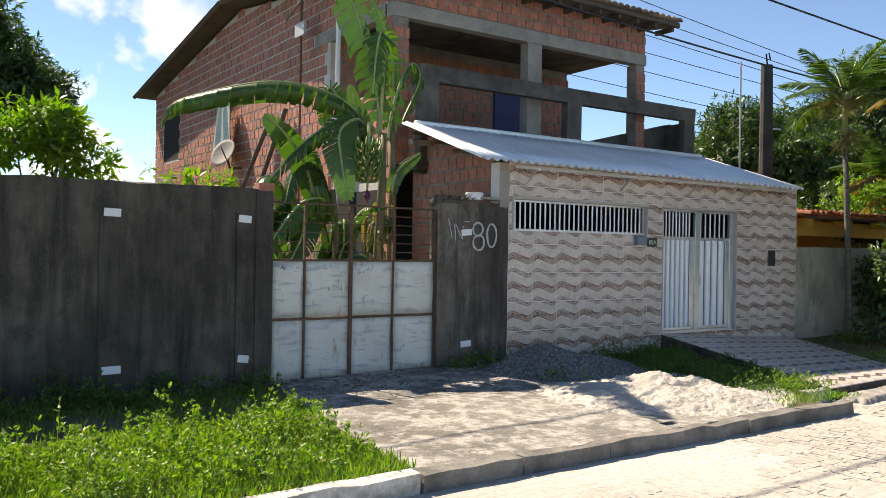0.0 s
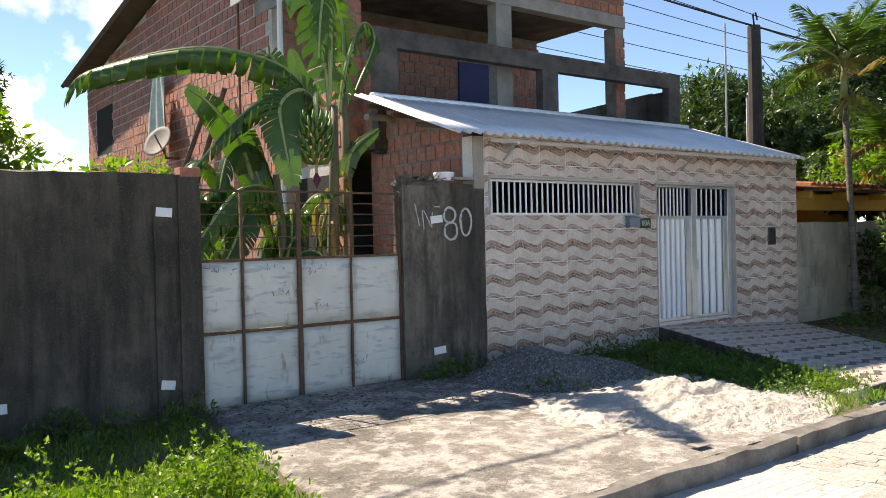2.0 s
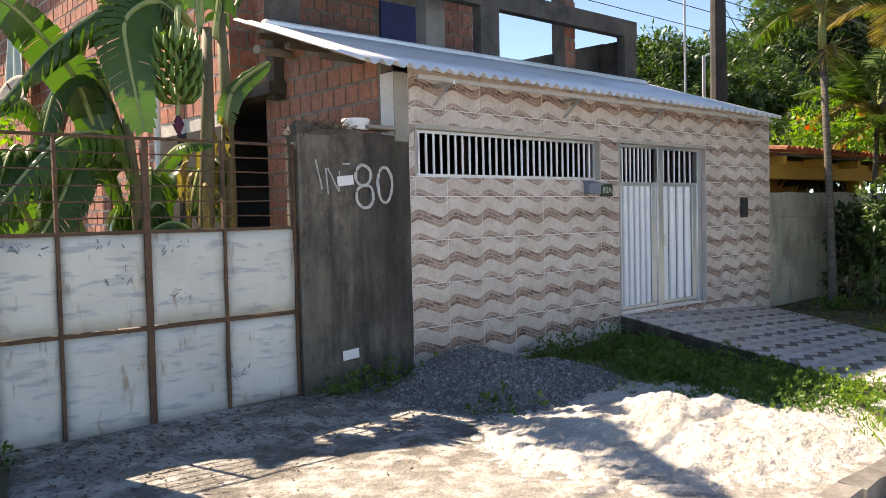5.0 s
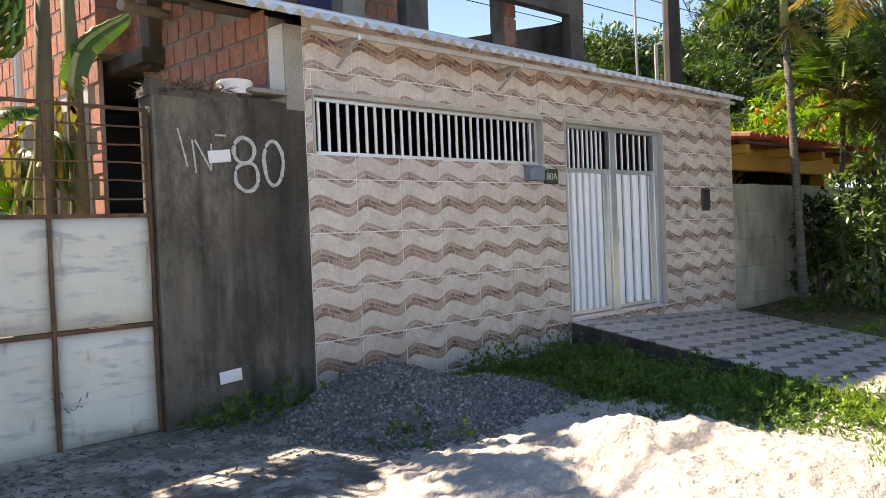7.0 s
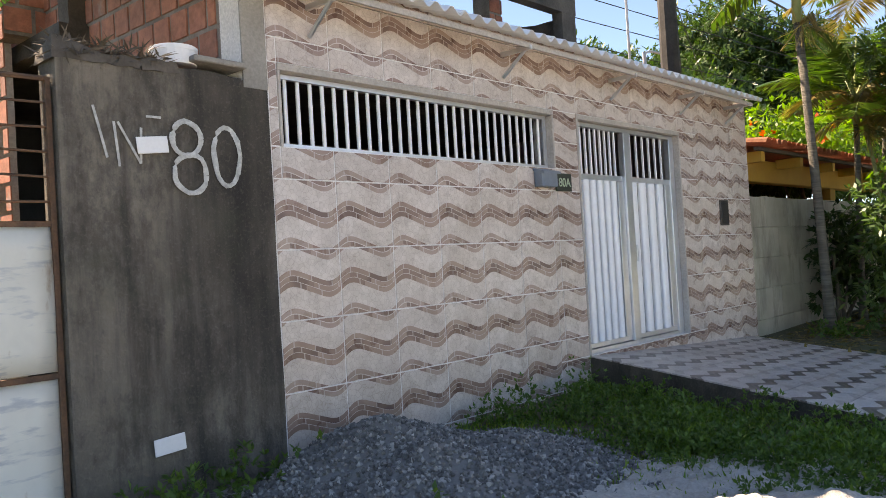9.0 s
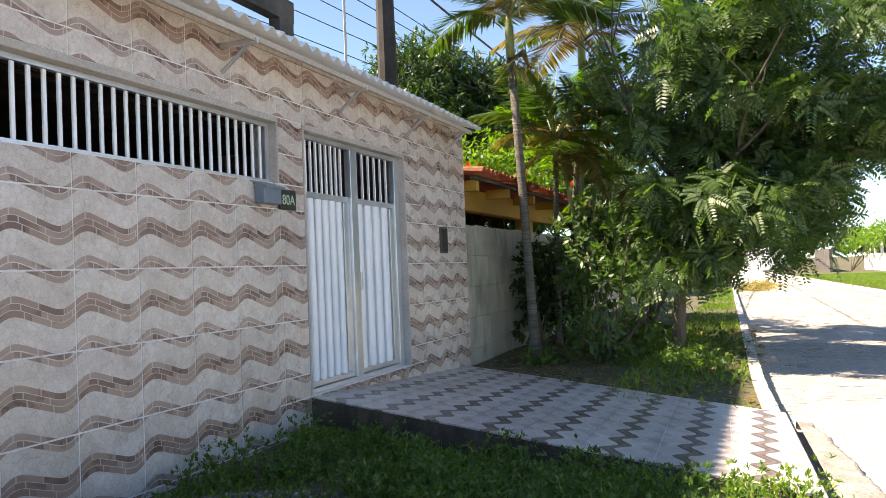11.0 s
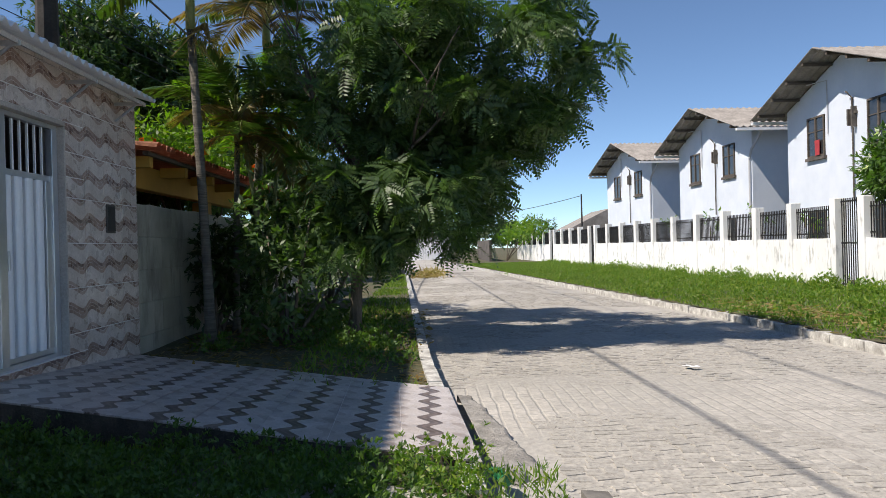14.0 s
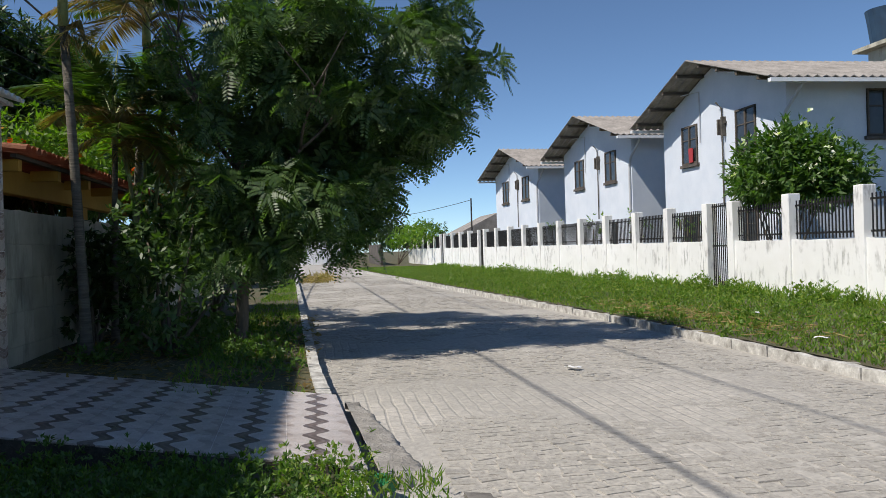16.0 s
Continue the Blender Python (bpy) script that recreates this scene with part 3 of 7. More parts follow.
# broken concrete gutter strip beside the ramp
bm = grid(0, 1, 0, 1, 60, 8, lambda x, y: 0)
for v in bm.verts:
    u, w = v.co.x, v.co.y
    x = 10.0 + u * 2.35 + 0.12 * n3(w * 4, 2)
    lo = 4.58 + 0.30 * u + 0.06 * n3(x * 3, 5) + 0.035 * n3(x * 11, 8)
    y = lo + (left_kerb(x) - 0.10 - lo) * w
    v.co = (x, y, 0.055 + 0.02 * w + 0.012 * n3(x * 4, y * 4) + 0.008 * n3(x * 14, y * 14) - (0.07 if w < 0.01 or u < 0.01 or u > 0.99 else 0))
tagged(part("gutter_slab", bm, M_GUTTER, smooth=True), "broken grey concrete strip along the kerb", "gutter", kind="structure")

# ---- the street front of the tiled house ----
XL, XR, TOP = 7.73, 14.70, 2.97
WX0, WX1, WZ0, WZ1 = 7.80, 10.60, 2.025, 2.515
GX0, GX1, GZ0, GZ1 = 10.95, 12.90, 0.42, 2.515
wall = empty("wall_front", "street wall clad in wavy brown and cream tiles", "wall", kind="structure")
core = part("wall_core", boxes(
    (XL - 0.16, WX0, F + 0.0012, F + 0.2, -0.05, TOP), (WX0, WX1, F + 0.0012, F + 0.2, -0.05, WZ0), (WX0, WX1, F + 0.0012, F + 0.2, WZ1, TOP),
    (WX1, GX0, F + 0.0012, F + 0.2, -0.05, TOP), (GX0, GX1, F + 0.0012, F + 0.2, -0.05, GZ0), (GX0, GX1, F + 0.0012, F + 0.2, GZ1, TOP),
    (GX1, XR, F + 0.0012, F + 0.2, -0.05, TOP)), M_GROUT, wall)
part("corner_strip", rough_up(boxes((XL - 0.165, XL - 0.004, F - 0.010, F + 0.0008, 2.34, TOP)), 0.004), M_CEMENT, wall, "unpainted cement corner strip")

TW, TH = 0.464, 0.413
holes = [(WX0, WX1, WZ0, WZ1), (GX0, GX1, GZ0, GZ1)]
tile_meshes = {}


def tile_rects():
    """Cuts the field of tiles round the two openings."""
    out = []
    zs = [0.185 - TH + TH * j for j in range(9)]
    for z0 in zs:
        for i in range(16):
            x0 = XL + 0.005 + TW * i
            cuts_x = sorted({x0, min(x0 + TW, XR)} | {c for h in holes for c in h[:2] if x0 < c < min(x0 + TW, XR)})
            cuts_z = sorted({max(z0, -0.02), min(z0 + TH, TOP)} | {c for h in holes for c in h[2:] if z0 < c < min(z0 + TH, TOP)})
            cells = [(a, b, c, d) for a, b in zip(cuts_x, cuts_x[1:]) for c, d in zip(cuts_z, cuts_z[1:])]
            whole = [q for q in cells if not any(h[0] - 1e-6 <= q[0] and q[1] <= h[1] + 1e-6 and h[2] - 1e-6 <= q[2] and q[3] <= h[3] + 1e-6 for h in holes)]
            if len(whole) == len(cells):
                whole = [(cuts_x[0], cuts_x[-1], cuts_z[0], cuts_z[-1])]
            out += [q for q in whole if q[1] - q[0] > 0.02 and q[3] - q[2] > 0.02]
    return out


for a, b, c, d in tile_rects():
    w, h = round(b - a - 0.009, 3), round(d - c - 0.009, 3)
    if (w, h) not in tile_meshes:
        bt = boxes((0, w, 0, 0.014, 0, h))
        bevel(bt, 0.0015)
        tile_meshes[(w, h)] = mesh_of("tile", bt, M_TILE)
    ob = new("tile", tile_meshes[(w, h)])
    ob.parent = wall
    ob.location = (a + 0.0045, F - 0.003 + random.uniform(-0.0008, 0.0008), c + 0.0045)

# stone trim of the openings, with tiled reveals
for nm, (a, b, c, d), bottom in (("window_trim", holes[0], False), ("gate_trim", holes[1], False)):
    t = 0.045
    bt = boxes((a - 0.0, b, F - 0.012, F + 0.13, d - t, d - 0.002), (a, a + t * 0.5, F - 0.010, F + 0.13, c, d - t), (b - t * 0.5, b, F - 0.010, F + 0.13, c, d - t))
    part(nm, bevel(bt, 0.004), M_FRAME, wall, "beige stone trim round the opening")

# side, inner floor and back of the garage
bm = bmesh.new()
prof = [(F + 0.2, -0.05), (13.2, -0.05), (13.2, 2.98), (10.45, 2.98), (10.3, 3.58), (F + 0.2, 3.02)]
near = [bm.verts.new((XR - 0.15, y, z)) for y, z in prof]
far = [bm.verts.new((XR, y, z)) for y, z in prof]
bm.faces.new(near)
bm.faces.new(far[::-1])
for i in range(6):
    bm.faces.new((near[i], near[(i + 1) % 6], far[(i + 1) % 6], far[i]))
part("wall_side", bm, M_CEMENT, wall)
# the garage's lack of light is put into this wall's colour
tagged(part("wall_garage_back", boxes((7.6, 14.7, 13.25, 13.4, 0.0, 3.45)), M_UNLIT), "plain garage back wall, coloured dark as an unlit interior", "wall", kind="structure")
tagged(part("floor_garage", boxes((7.78, 14.54, F + 0.2, 13.2, 0.2, 0.40)), M_CEMENT), "cement garage floor", "floor", kind="structure")
tagged(part("floor_slab", rough_up(boxes((7.36, 14.7, 10.30, 13.3, 2.99, 3.12)), 0.004), M_CONC), "bare concrete slab of the upper terrace", "floor", kind="structure")

# ---- the tiled ramp ----
A, B, C, D = Vector((10.95, F - 0.004, 0.42)), Vector((9.92, 4.97, 0.145)), Vector((12.25, 5.09, 0.145)), Vector((14.55, F - 0.004, 0.21))


def ramp_at(u, w):
    """u across from the near edge, w down from the gate to the kerb."""
    return (A * (1 - u) + D * u) * (1 - w) + (B * (1 - u) + C * u) * w


ramp = empty("ramp", "sloping driveway of wavy grey and brown tiles", "ramp", kind="structure")
bm = bmesh.new()
NU, NW = 6, 8
g = [[bm.verts.new(ramp_at(i / NU, j / NW) - Vector((0, 0, 0.012))) for i in range(NU + 1)] for j in range(NW + 1)]
for r, s in zip(g, g[1:]):
    for i in range(NU):
        bm.faces.new((r[i], r[i + 1], s[i + 1], s[i]))
low = bmesh.ops.extrude_face_region(bm, geom=bm.faces[:])["geom"]
for v in [q for q in low if isinstance(q, bmesh.types.BMVert)]:
    v.co.z = -0.05
part("ramp_bed", bm, M_SOOT, ramp, "dark rough concrete edge")
bm = bmesh.new()
g = [[bm.verts.new(ramp_at(i / NU, j / NW) - Vector((0, 0, 0.004))) for i in range(NU + 1)] for j in range(NW + 1)]
for r, s in zip(g, g[1:]):
    for i in range(NU):
        bm.faces.new((r[i], r[i + 1], s[i + 1], s[i]))
part("grout", bm, M_GROUT, ramp, "pale grout between the ramp tiles")
RW = 8
for j in range(RW):
    for i in range(5):
        u0, u1, w0, w1 = i / 5, (i + 1) / 5, j / RW, (j + 1) / RW
        bt = bmesh.new()
        q = [ramp_at(u, w) for u, w in ((u0 + 0.0012, w0 + 0.0008), (u1 - 0.0012, w0 + 0.0008), (u1 - 0.0012, w1 - 0.0008), (u0 + 0.0012, w1 - 0.0008))]
        lo = [bt.verts.new(p - Vector((0, 0, 0.012))) for p in q]
        hi = [bt.verts.new(p) for p in q]
        bt.faces.new(hi)
        bt.faces.new(lo[::-1])
        for a in range(4):
            bt.faces.new((lo[a], lo[(a + 1) % 4], hi[(a + 1) % 4], hi[a]))
        part("tile", bt, M_RTILE, ramp)

# ---- grey yard wall, gate pier ----
def wall_block(x0, x1, y0, y1, z0, z1, step=0.25, amount=0.012, top=0.03):
    """A plastered wall with slightly uneven faces and a ragged top."""
    b = boxes((x0, x1, y0, y1, z0, z1))
    for axis, n in ((0, max(1, int((x1 - x0) / step))), (2, max(1, int((z1 - z0) / step)))):
        es = [e for e in b.edges if abs(e.verts[0].co[axis] - e.verts[1].co[axis]) > step * 1.01]
        if n > 1 and es:
            bmesh.ops.subdivide_edges(b, edges=es, cuts=n - 1, use_grid_fill=True)
    for v in b.verts:
        d = noise.noise_vector(v.co * 2.3) * amount
        v.co.y += d.y
        if v.co.z > z1 - 0.01:
            v.co.z += top * n3(v.co.x * 2.7, v.co.y * 9)
    return b


wl = empty("wall_yard", "tall yard wall of sooty, mildewed grey render", "wall", kind="structure")
part("wall_core", wall_block(-16, 4.22, F, F + 0.16, -0.05, 2.40), M_SOOT, wl)
for x in (0.05, 2.42, 3.88):
    part("pilaster", rough_up(bevel(boxes((x - 0.09, x + 0.10, F - 0.022, F + 0.02, -0.05, 2.12)), 0.004), 0.008, 5), M_SOOT, wl)
part("end_post", rough_up(boxes((4.02, 4.225, F - 0.014, F + 0.175, -0.05, 2.36)), 0.008, 4), M_SOOT, wl)
pier = empty("wall_pier", "grey rendered gate pier with painted house number", "wall", kind="structure")
part("wall_core", wall_block(6.535, XL - 0.004, F - 0.008, F + 0.0, -0.05, 2.40, 0.12, 0.010, 0.05), M_PIER, pier)
part("pier_core", boxes((6.54, XL - 0.168, F + 0.004, F + 0.19, -0.05, 2.39)), M_PIER, pier)
part("cap", rough_up(wall_block(6.525, 7.16, F - 0.016, F + 0.20, 2.36, 2.43, 0.06, 0.01, 0.09), 0.016, 14), M_CONC, pier, "crumbling dark cap")


def white_tag(x, z, w=0.16, h=0.085, tilt=0.0):
    b = bevel(boxes((-w / 2, w / 2, -0.008, 0.0, -h / 2, h / 2)), 0.003)
    ob = thing("wall_tag", b, M_TAG, "small white plate fixed to the sooty wall", "plate", "white plates on the grey walls")
    ob.matrix_basis = pose(x, F - 0.026, z, 0, tilt, 0)


for x, z, w, t in ((2.45, 2.07, 0.17, 2), (3.88, 2.05, 0.15, 4), (2.46, 0.43, 0.19, -1), (3.88, 0.46, 0.13, 8), (7.0, 0.47, 0.17, -4), (6.99, 1.975, 0.17, -6)):
    white_tag(x, z, w, 0.085, t)


def stroke(points, r=0.022):
    """A flat painted line on the pier."""
    return tube(bmesh.new(), [(x, F - 0.013, z) for x, z in points], r, 6)


num = empty("house_number", "rough white painted number 80 on the grey pier", "sign")


def ring(cx, cz, rx, rz):
    return [(cx + rx * math.cos(a), cz + rz * math.sin(a)) for a in [math.pi * 2 * i / 22 for i in range(23)]]


for nm, pts in (("digit", ring(7.19, 2.025, 0.082, 0.09)), ("digit", ring(7.205, 1.84, 0.095, 0.10)), ("digit", ring(7.43, 1.945, 0.08, 0.16))):
    b = stroke(pts, 0.0155)
    for v in b.verts:
        v.co.y = F - 0.016 + (v.co.y - F + 0.013) * 0.25
        v.co += noise.noise_vector(v.co * 16) * 0.010 * Vector((1, 0, 1)).length * 0.7
        v.co.y = min(v.co.y, F - 0.012)
    part(nm, b, M_CHALK, num)
for a, bq in (((6.80, 2.08), (6.82, 1.86)), ((6.82, 2.08), (6.93, 1.88)), ((6.93, 1.88), (6.94, 2.06)), ((6.70, 2.15), (6.76, 1.90)), ((6.97, 2.12), (7.05, 2.12))):
    b = stroke([a, bq], 0.007)
    for v in b.verts:
        v.co.y = F - 0.016 + (v.co.y - F + 0.013) * 0.3
    part("brush_mark", b, M_CHALK, num)

# ---- rusty double gate ----
gate = empty("metal_gate", "worn white sheet-metal double gate with rusty bars above", "gate")
GY = F + 0.05
gx = [4.235, 4.655, 5.275, 5.885, 6.515]
for i in range(4):
    for z0, z1 in ((0.15 + 0.012 * i, 0.865), (0.90, 1.575)):
        b = boxes((gx[i] + 0.012, gx[i + 1] - 0.012, GY, GY + 0.004, z0, z1))
        bmesh.ops.subdivide_edges(b, edges=b.edges[:], cuts=5, use_grid_fill=True)
        for v in b.verts:
            v.co.y += 0.012 * n3(v.co.x * 3, v.co.z * 3, i)
        part("panel", b, M_SHEET, gate, smooth=True)
for i, x in enumerate(gx):
    for s in ((-0.012, 0.012) if i == 2 else (0.0,)):
        part("upright", rough_up(boxes((x + s - 0.012, x + s + 0.012, GY - 0.016, GY + 0.02, 0.13 + 0.012 * i, 2.27)), 0.003, 9), M_RUST, gate)
for z in (0.88, 1.585):
    for i in range(4):
        part("rail", rough_up(boxes((gx[i] + 0.012, gx[i + 1] - 0.012, GY - 0.013, GY + 0.018, z - 0.013, z + 0.013)), 0.003, 9), M_RUST, gate)
for k in range(6):
    z = 1.69 + 0.115 * k
    for a, b2 in ((0, 2), (2, 4)):
        pts = [(gx[a] + (gx[b2] - gx[a]) * q / 6, GY, z + 0.008 * n3(q * 1.3, k, a)) for q in range(7)]
        part("bar", tube(bmesh.new(), pts, 0.0065 if k < 5 else 0.013, 6), M_RUST, gate)
rm = random.Random(12)
for x, z, n in ((4.31, 1.44, 13), (4.98, 1.21, 9), (5.80, 0.40, 8), (5.35, 1.40, 6), (5.40, 1.05, 5), (4.85, 1.42, 5)):
    for q in range(n):
        u, w = x + rm.uniform(0, 0.26), z + rm.uniform(0, 0.10)
        a = rm.uniform(0, 3.1)
        l = rm.uniform(0.02, 0.05)
        pts = [(u, GY - 0.014, w), (u + l * math.cos(a), GY - 0.014, w + l * math.sin(a))]
        part("paint_mark", tube(bmesh.new(), pts, rm.uniform(0.002, 0.005), 4), M_BOXBLUE, gate, "smudged dark paint mark")

# ---- corrugated canopy over the street front ----
def corrugated(x0, x1, p0, p1, pitch, depth, skew=0.0, steps=6, thick=0.004):
    """Roof sheets between the low edge p0 = (y, z) and the high edge p1; x runs along the edge."""
    b = bmesh.new()
    n = int((x1 - x0) / pitch * steps)
    rows = []
    for j in range(5):
        w = j / 4
        y, z = p0[0] + (p1[0] - p0[0]) * w, p0[1] + (p1[1] - p0[1]) * w
        rows.append([b.verts.new((x0 + skew * w + (x1 - x0) * i / n, y, z + depth * math.sin(2 * math.pi * i / steps) + 0.006 * n3(i * 0.02, w * 2))) for i in range(n + 1)])
    for r, s in zip(rows, rows[1:]):
        for i in range(n):
            b.faces.new((r[i], r[i + 1], s[i + 1], s[i]))
    bmesh.ops.recalc_face_normals(b, faces=b.faces[:])
    bmesh.ops.solidify(b, geom=b.faces[:], thickness=thick)
    return b


canopy = empty("roof_canopy", "corrugated galvanised canopy over the street wall", "roof", kind="structure")
LOW, HIGH = (8.12, 2.955), (10.32, 3.70)
for i in range(7):
    a = 6.98 + i * 1.05
    b = corrugated(a, a + 1.10, LOW, HIGH, 0.15, 0.026)
    for v in b.verts:
        v.co.z += 0.004 * (i % 2) - 0.012 * (v.co.x - 7) / 7
    part("roof_sheet", b, M_ZINC, canopy, smooth=True)
part("gutter_angle", boxes((7.62, 14.25, LOW[0] + 0.07, LOW[0] + 0.09, 2.872, 2.912)), M_FRAME, canopy, "pale metal edge strip")
part("flashing", bevel(boxes((7.3, 14.2, 10.24, 10.34, 3.66, 3.75)), 0.02), M_ZINC, canopy, "cement-filled flashing")
for x in (8.05, 9.95, 11.55, 12.95, 14.1):
    b = boxes((x - 0.012, x + 0.012, LOW[0] + 0.06, F - 0.002, 2.86, 2.895))
    tube(b, [(x, F - 0.01, 2.70), (x, LOW[0] + 0.12, 2.87)], 0.014, 6)
    part("bracket", b, M_ALU, canopy, "painted steel bracket")
for q in range(3):
    y = 8.9 + q * 0.55
    z = LOW[1] + (HIGH[1] - LOW[1]) * (y - LOW[0]) / (HIGH[0] - LOW[0]) - 0.06
    part("purlin", boxes((7.1, 14.2, y, y + 0.06, z - 0.05, z)), M_WOOD, canopy)

# ---- window grille in the street wall ----
win = empty("window_1", "wide high window with white vertical bars", "window", kind="structure")
part("window_frame", boxes((WX0 + 0.023, WX1 - 0.023, F + 0.06, F + 0.10, WZ0, WZ0 + 0.03), (WX0 + 0.023, WX1 - 0.023, F + 0.06, F + 0.10, WZ1 - 0.075, WZ1 - 0.047),
     (WX0 + 0.023, WX0 + 0.06, F + 0.06, F + 0.10, WZ0 + 0.03, WZ1 - 0.075), (WX1 - 0.065, WX1 - 0.023, F + 0.06, F + 0.10, WZ0 + 0.03, WZ1 - 0.075)), M_ALU, win)
me = mesh_of("bar", bevel(boxes((-0.0125, 0.0125, -0.008, 0.008, 0.0, WZ1 - WZ0 - 0.107)), 0.003), M_WHITE)
for i in range(28):
    ob = new("bar", me)
    ob.parent = win
    ob.location = (WX0 + 0.112 + i * (WX1 - WX0 - 0.22) / 27, F + 0.08, WZ0 + 0.031)

# ---- white ribbed street gate ----
sg = empty("street_gate", "white ribbed aluminium gate with a barred top, closed", "gate")
Y0 = F + 0.055
def bar_box(name, rows, mat=M_ALU, label=""):
    return part(name, bevel(boxes(*rows), 0.003), mat, sg, label)


fx0, fx1 = GX0 + 0.024, GX1 - 0.024
bar_box("outer_frame", [(fx0, fx1, Y0, Y0 + 0.06, GZ1 - 0.085, GZ1 - 0.047), (fx0, fx0 + 0.03, Y0, Y0 + 0.06, GZ0, GZ1 - 0.085), (fx1 - 0.10, fx1, Y0, Y0 + 0.06, GZ0, GZ1 - 0.085), (fx0 + 0.03, fx1 - 0.10, Y0, Y0 + 0.06, GZ0, GZ0 + 0.035)])
PX = 11.88
bar_box("post", [(PX - 0.05, PX + 0.07, Y0 - 0.012, Y0 + 0.05, GZ0 + 0.036, GZ1 - 0.086)])
for nm, a, b2, nribs, nbars in (("fixed_leaf", fx0 + 0.032, PX - 0.052, 6, 9), ("door_leaf", PX + 0.072, fx1 - 0.102, 4, 6)):
    leaf = bar_box(nm, [(a, b2, Y0 + 0.02, Y0 + 0.05, GZ0 + 0.04, GZ0 + 0.085)])
    part("mid_rail", bevel(boxes((a, b2, Y0 + 0.02, Y0 + 0.05, 1.965, 2.015)), 0.003), M_ALU, leaf)
    # the shade in the gaps between ribs comes from this sheet's grey
    part("backing", boxes((a, b2, Y0 + 0.052, Y0 + 0.056, GZ0 + 0.087, 1.963)), M_RIB_SHADE, leaf)
    stile = 0.13 * (b2 - a)
    part("stile", bevel(boxes((b2 - stile, b2 - 0.002, Y0 + 0.012, Y0 + 0.05, GZ0 + 0.088, 1.962)), 0.003), M_ALU, leaf, "flat grey edge strip")
    wdt = (b2 - a - stile) / nribs
    for i in range(nribs):
        rb = bmesh.new()
        xm = a + wdt * (i + 0.5)
        prof = [(xm - wdt * 0.35 * math.cos(q), Y0 + 0.050 - 0.044 * math.sin(q) ** 0.6) for q in [math.pi * m / 10 for m in range(11)]]
        lo = [rb.verts.new((x, y, GZ0 + 0.087)) for x, y in prof]
        hi = [rb.verts.new((x, y, 1.963)) for x, y in prof]
        for q in range(10):
            rb.faces.new((lo[q], lo[q + 1], hi[q + 1], hi[q]))
        rb.faces.new((lo[0], hi[0], hi[10], lo[10]))
        rb.faces.new(hi)
        rb.faces.new(lo[::-1])
        part("rib", rb, M_WHITE, leaf)
    for i in range(nbars):
        x = a + (b2 - a - stile * 0.6) * (i + 0.5) / nbars
        part("bar", boxes((x - 0.011, x + 0.011, Y0 + 0.025, Y0 + 0.041, 2.016, GZ1 - 0.087)), M_WHITE, leaf)
part("lock", bevel(boxes((PX + 0.075, PX + 0.10, Y0 - 0.02, Y0 + 0.015, 1.2, 1.36)), 0.004), M_ALU, sg, "slim metal lock plate")

# ---- letterbox, number plate, meter ----
lb = empty("letterbox", "small blue-grey metal letterbox on the tiled wall", "letterbox")
part("body", bevel(boxes((10.28, 10.50, F - 0.085, F - 0.004, 1.86, 1.99)), 0.006), M_BOXBLUE, lb)
bm = boxes((10.27, 10.51, F - 0.11, F - 0.004, 1.992, 2.012))
for v in bm.verts:
    if v.co.y < F - 0.05:
        v.co.z -= 0.03
part("lid", bm, M_BOXBLUE, lb)
plate = empty("number_plate", "dark green house number plate 80A", "sign")
part("board", bevel(boxes((10.575, 10.80, F - 0.022, F - 0.004, 1.835, 1.985)), 0.004), M_PLATE, plate)
cu = bpy.data.curves.new("digits", 'FONT')
cu.body, cu.size, cu.extrude, cu.align_x = "80A", 0.105, 0.002, 'CENTER'
tmp = new("digits", cu)
dg = bpy.context.evaluated_depsgraph_get()
me = bpy.data.meshes.new_from_object(tmp.evaluated_get(dg))
bpy.data.objects.remove(tmp)
me.materials.clear()
me.materials.append(M_LETTER)
ob = new("digits", me)
ob.parent = plate
ob.matrix_basis = pose(10.688, F - 0.025, 1.873, 90, 0, 0)
mt = empty("meter_box", "dark recessed meter box in the tiled wall", "meter")
part("body", bevel(boxes((13.80, 14.02, F - 0.018, F - 0.003, 1.53, 1.82)), 0.004), M_CONC, mt)
part("door", bevel(boxes((13.82, 14.00, F - 0.026, F - 0.018, 1.55, 1.80)), 0.003), M_BLACK, mt, "dark smoked cover")

# ---- unfinished brick house ----
def brick_cells(u0, u1, z0, z1, bl, bh, keep):
    """Running-bond cells (u, z, length, height) whose middle passes keep(u, z)."""
    out = []
    for j in range(int((z1 - z0) / bh)):
        z = z0 + j * bh
        u = u0 - (bl / 2 if j % 2 else 0)
        while u < u1 - 0.02:
            a, b = max(u, u0), min(u + bl, u1)
            if b - a > 0.05 and keep((a + b) / 2, z + bh / 2):
                out.append((a, z, b - a, bh))
            u += bl
    return out


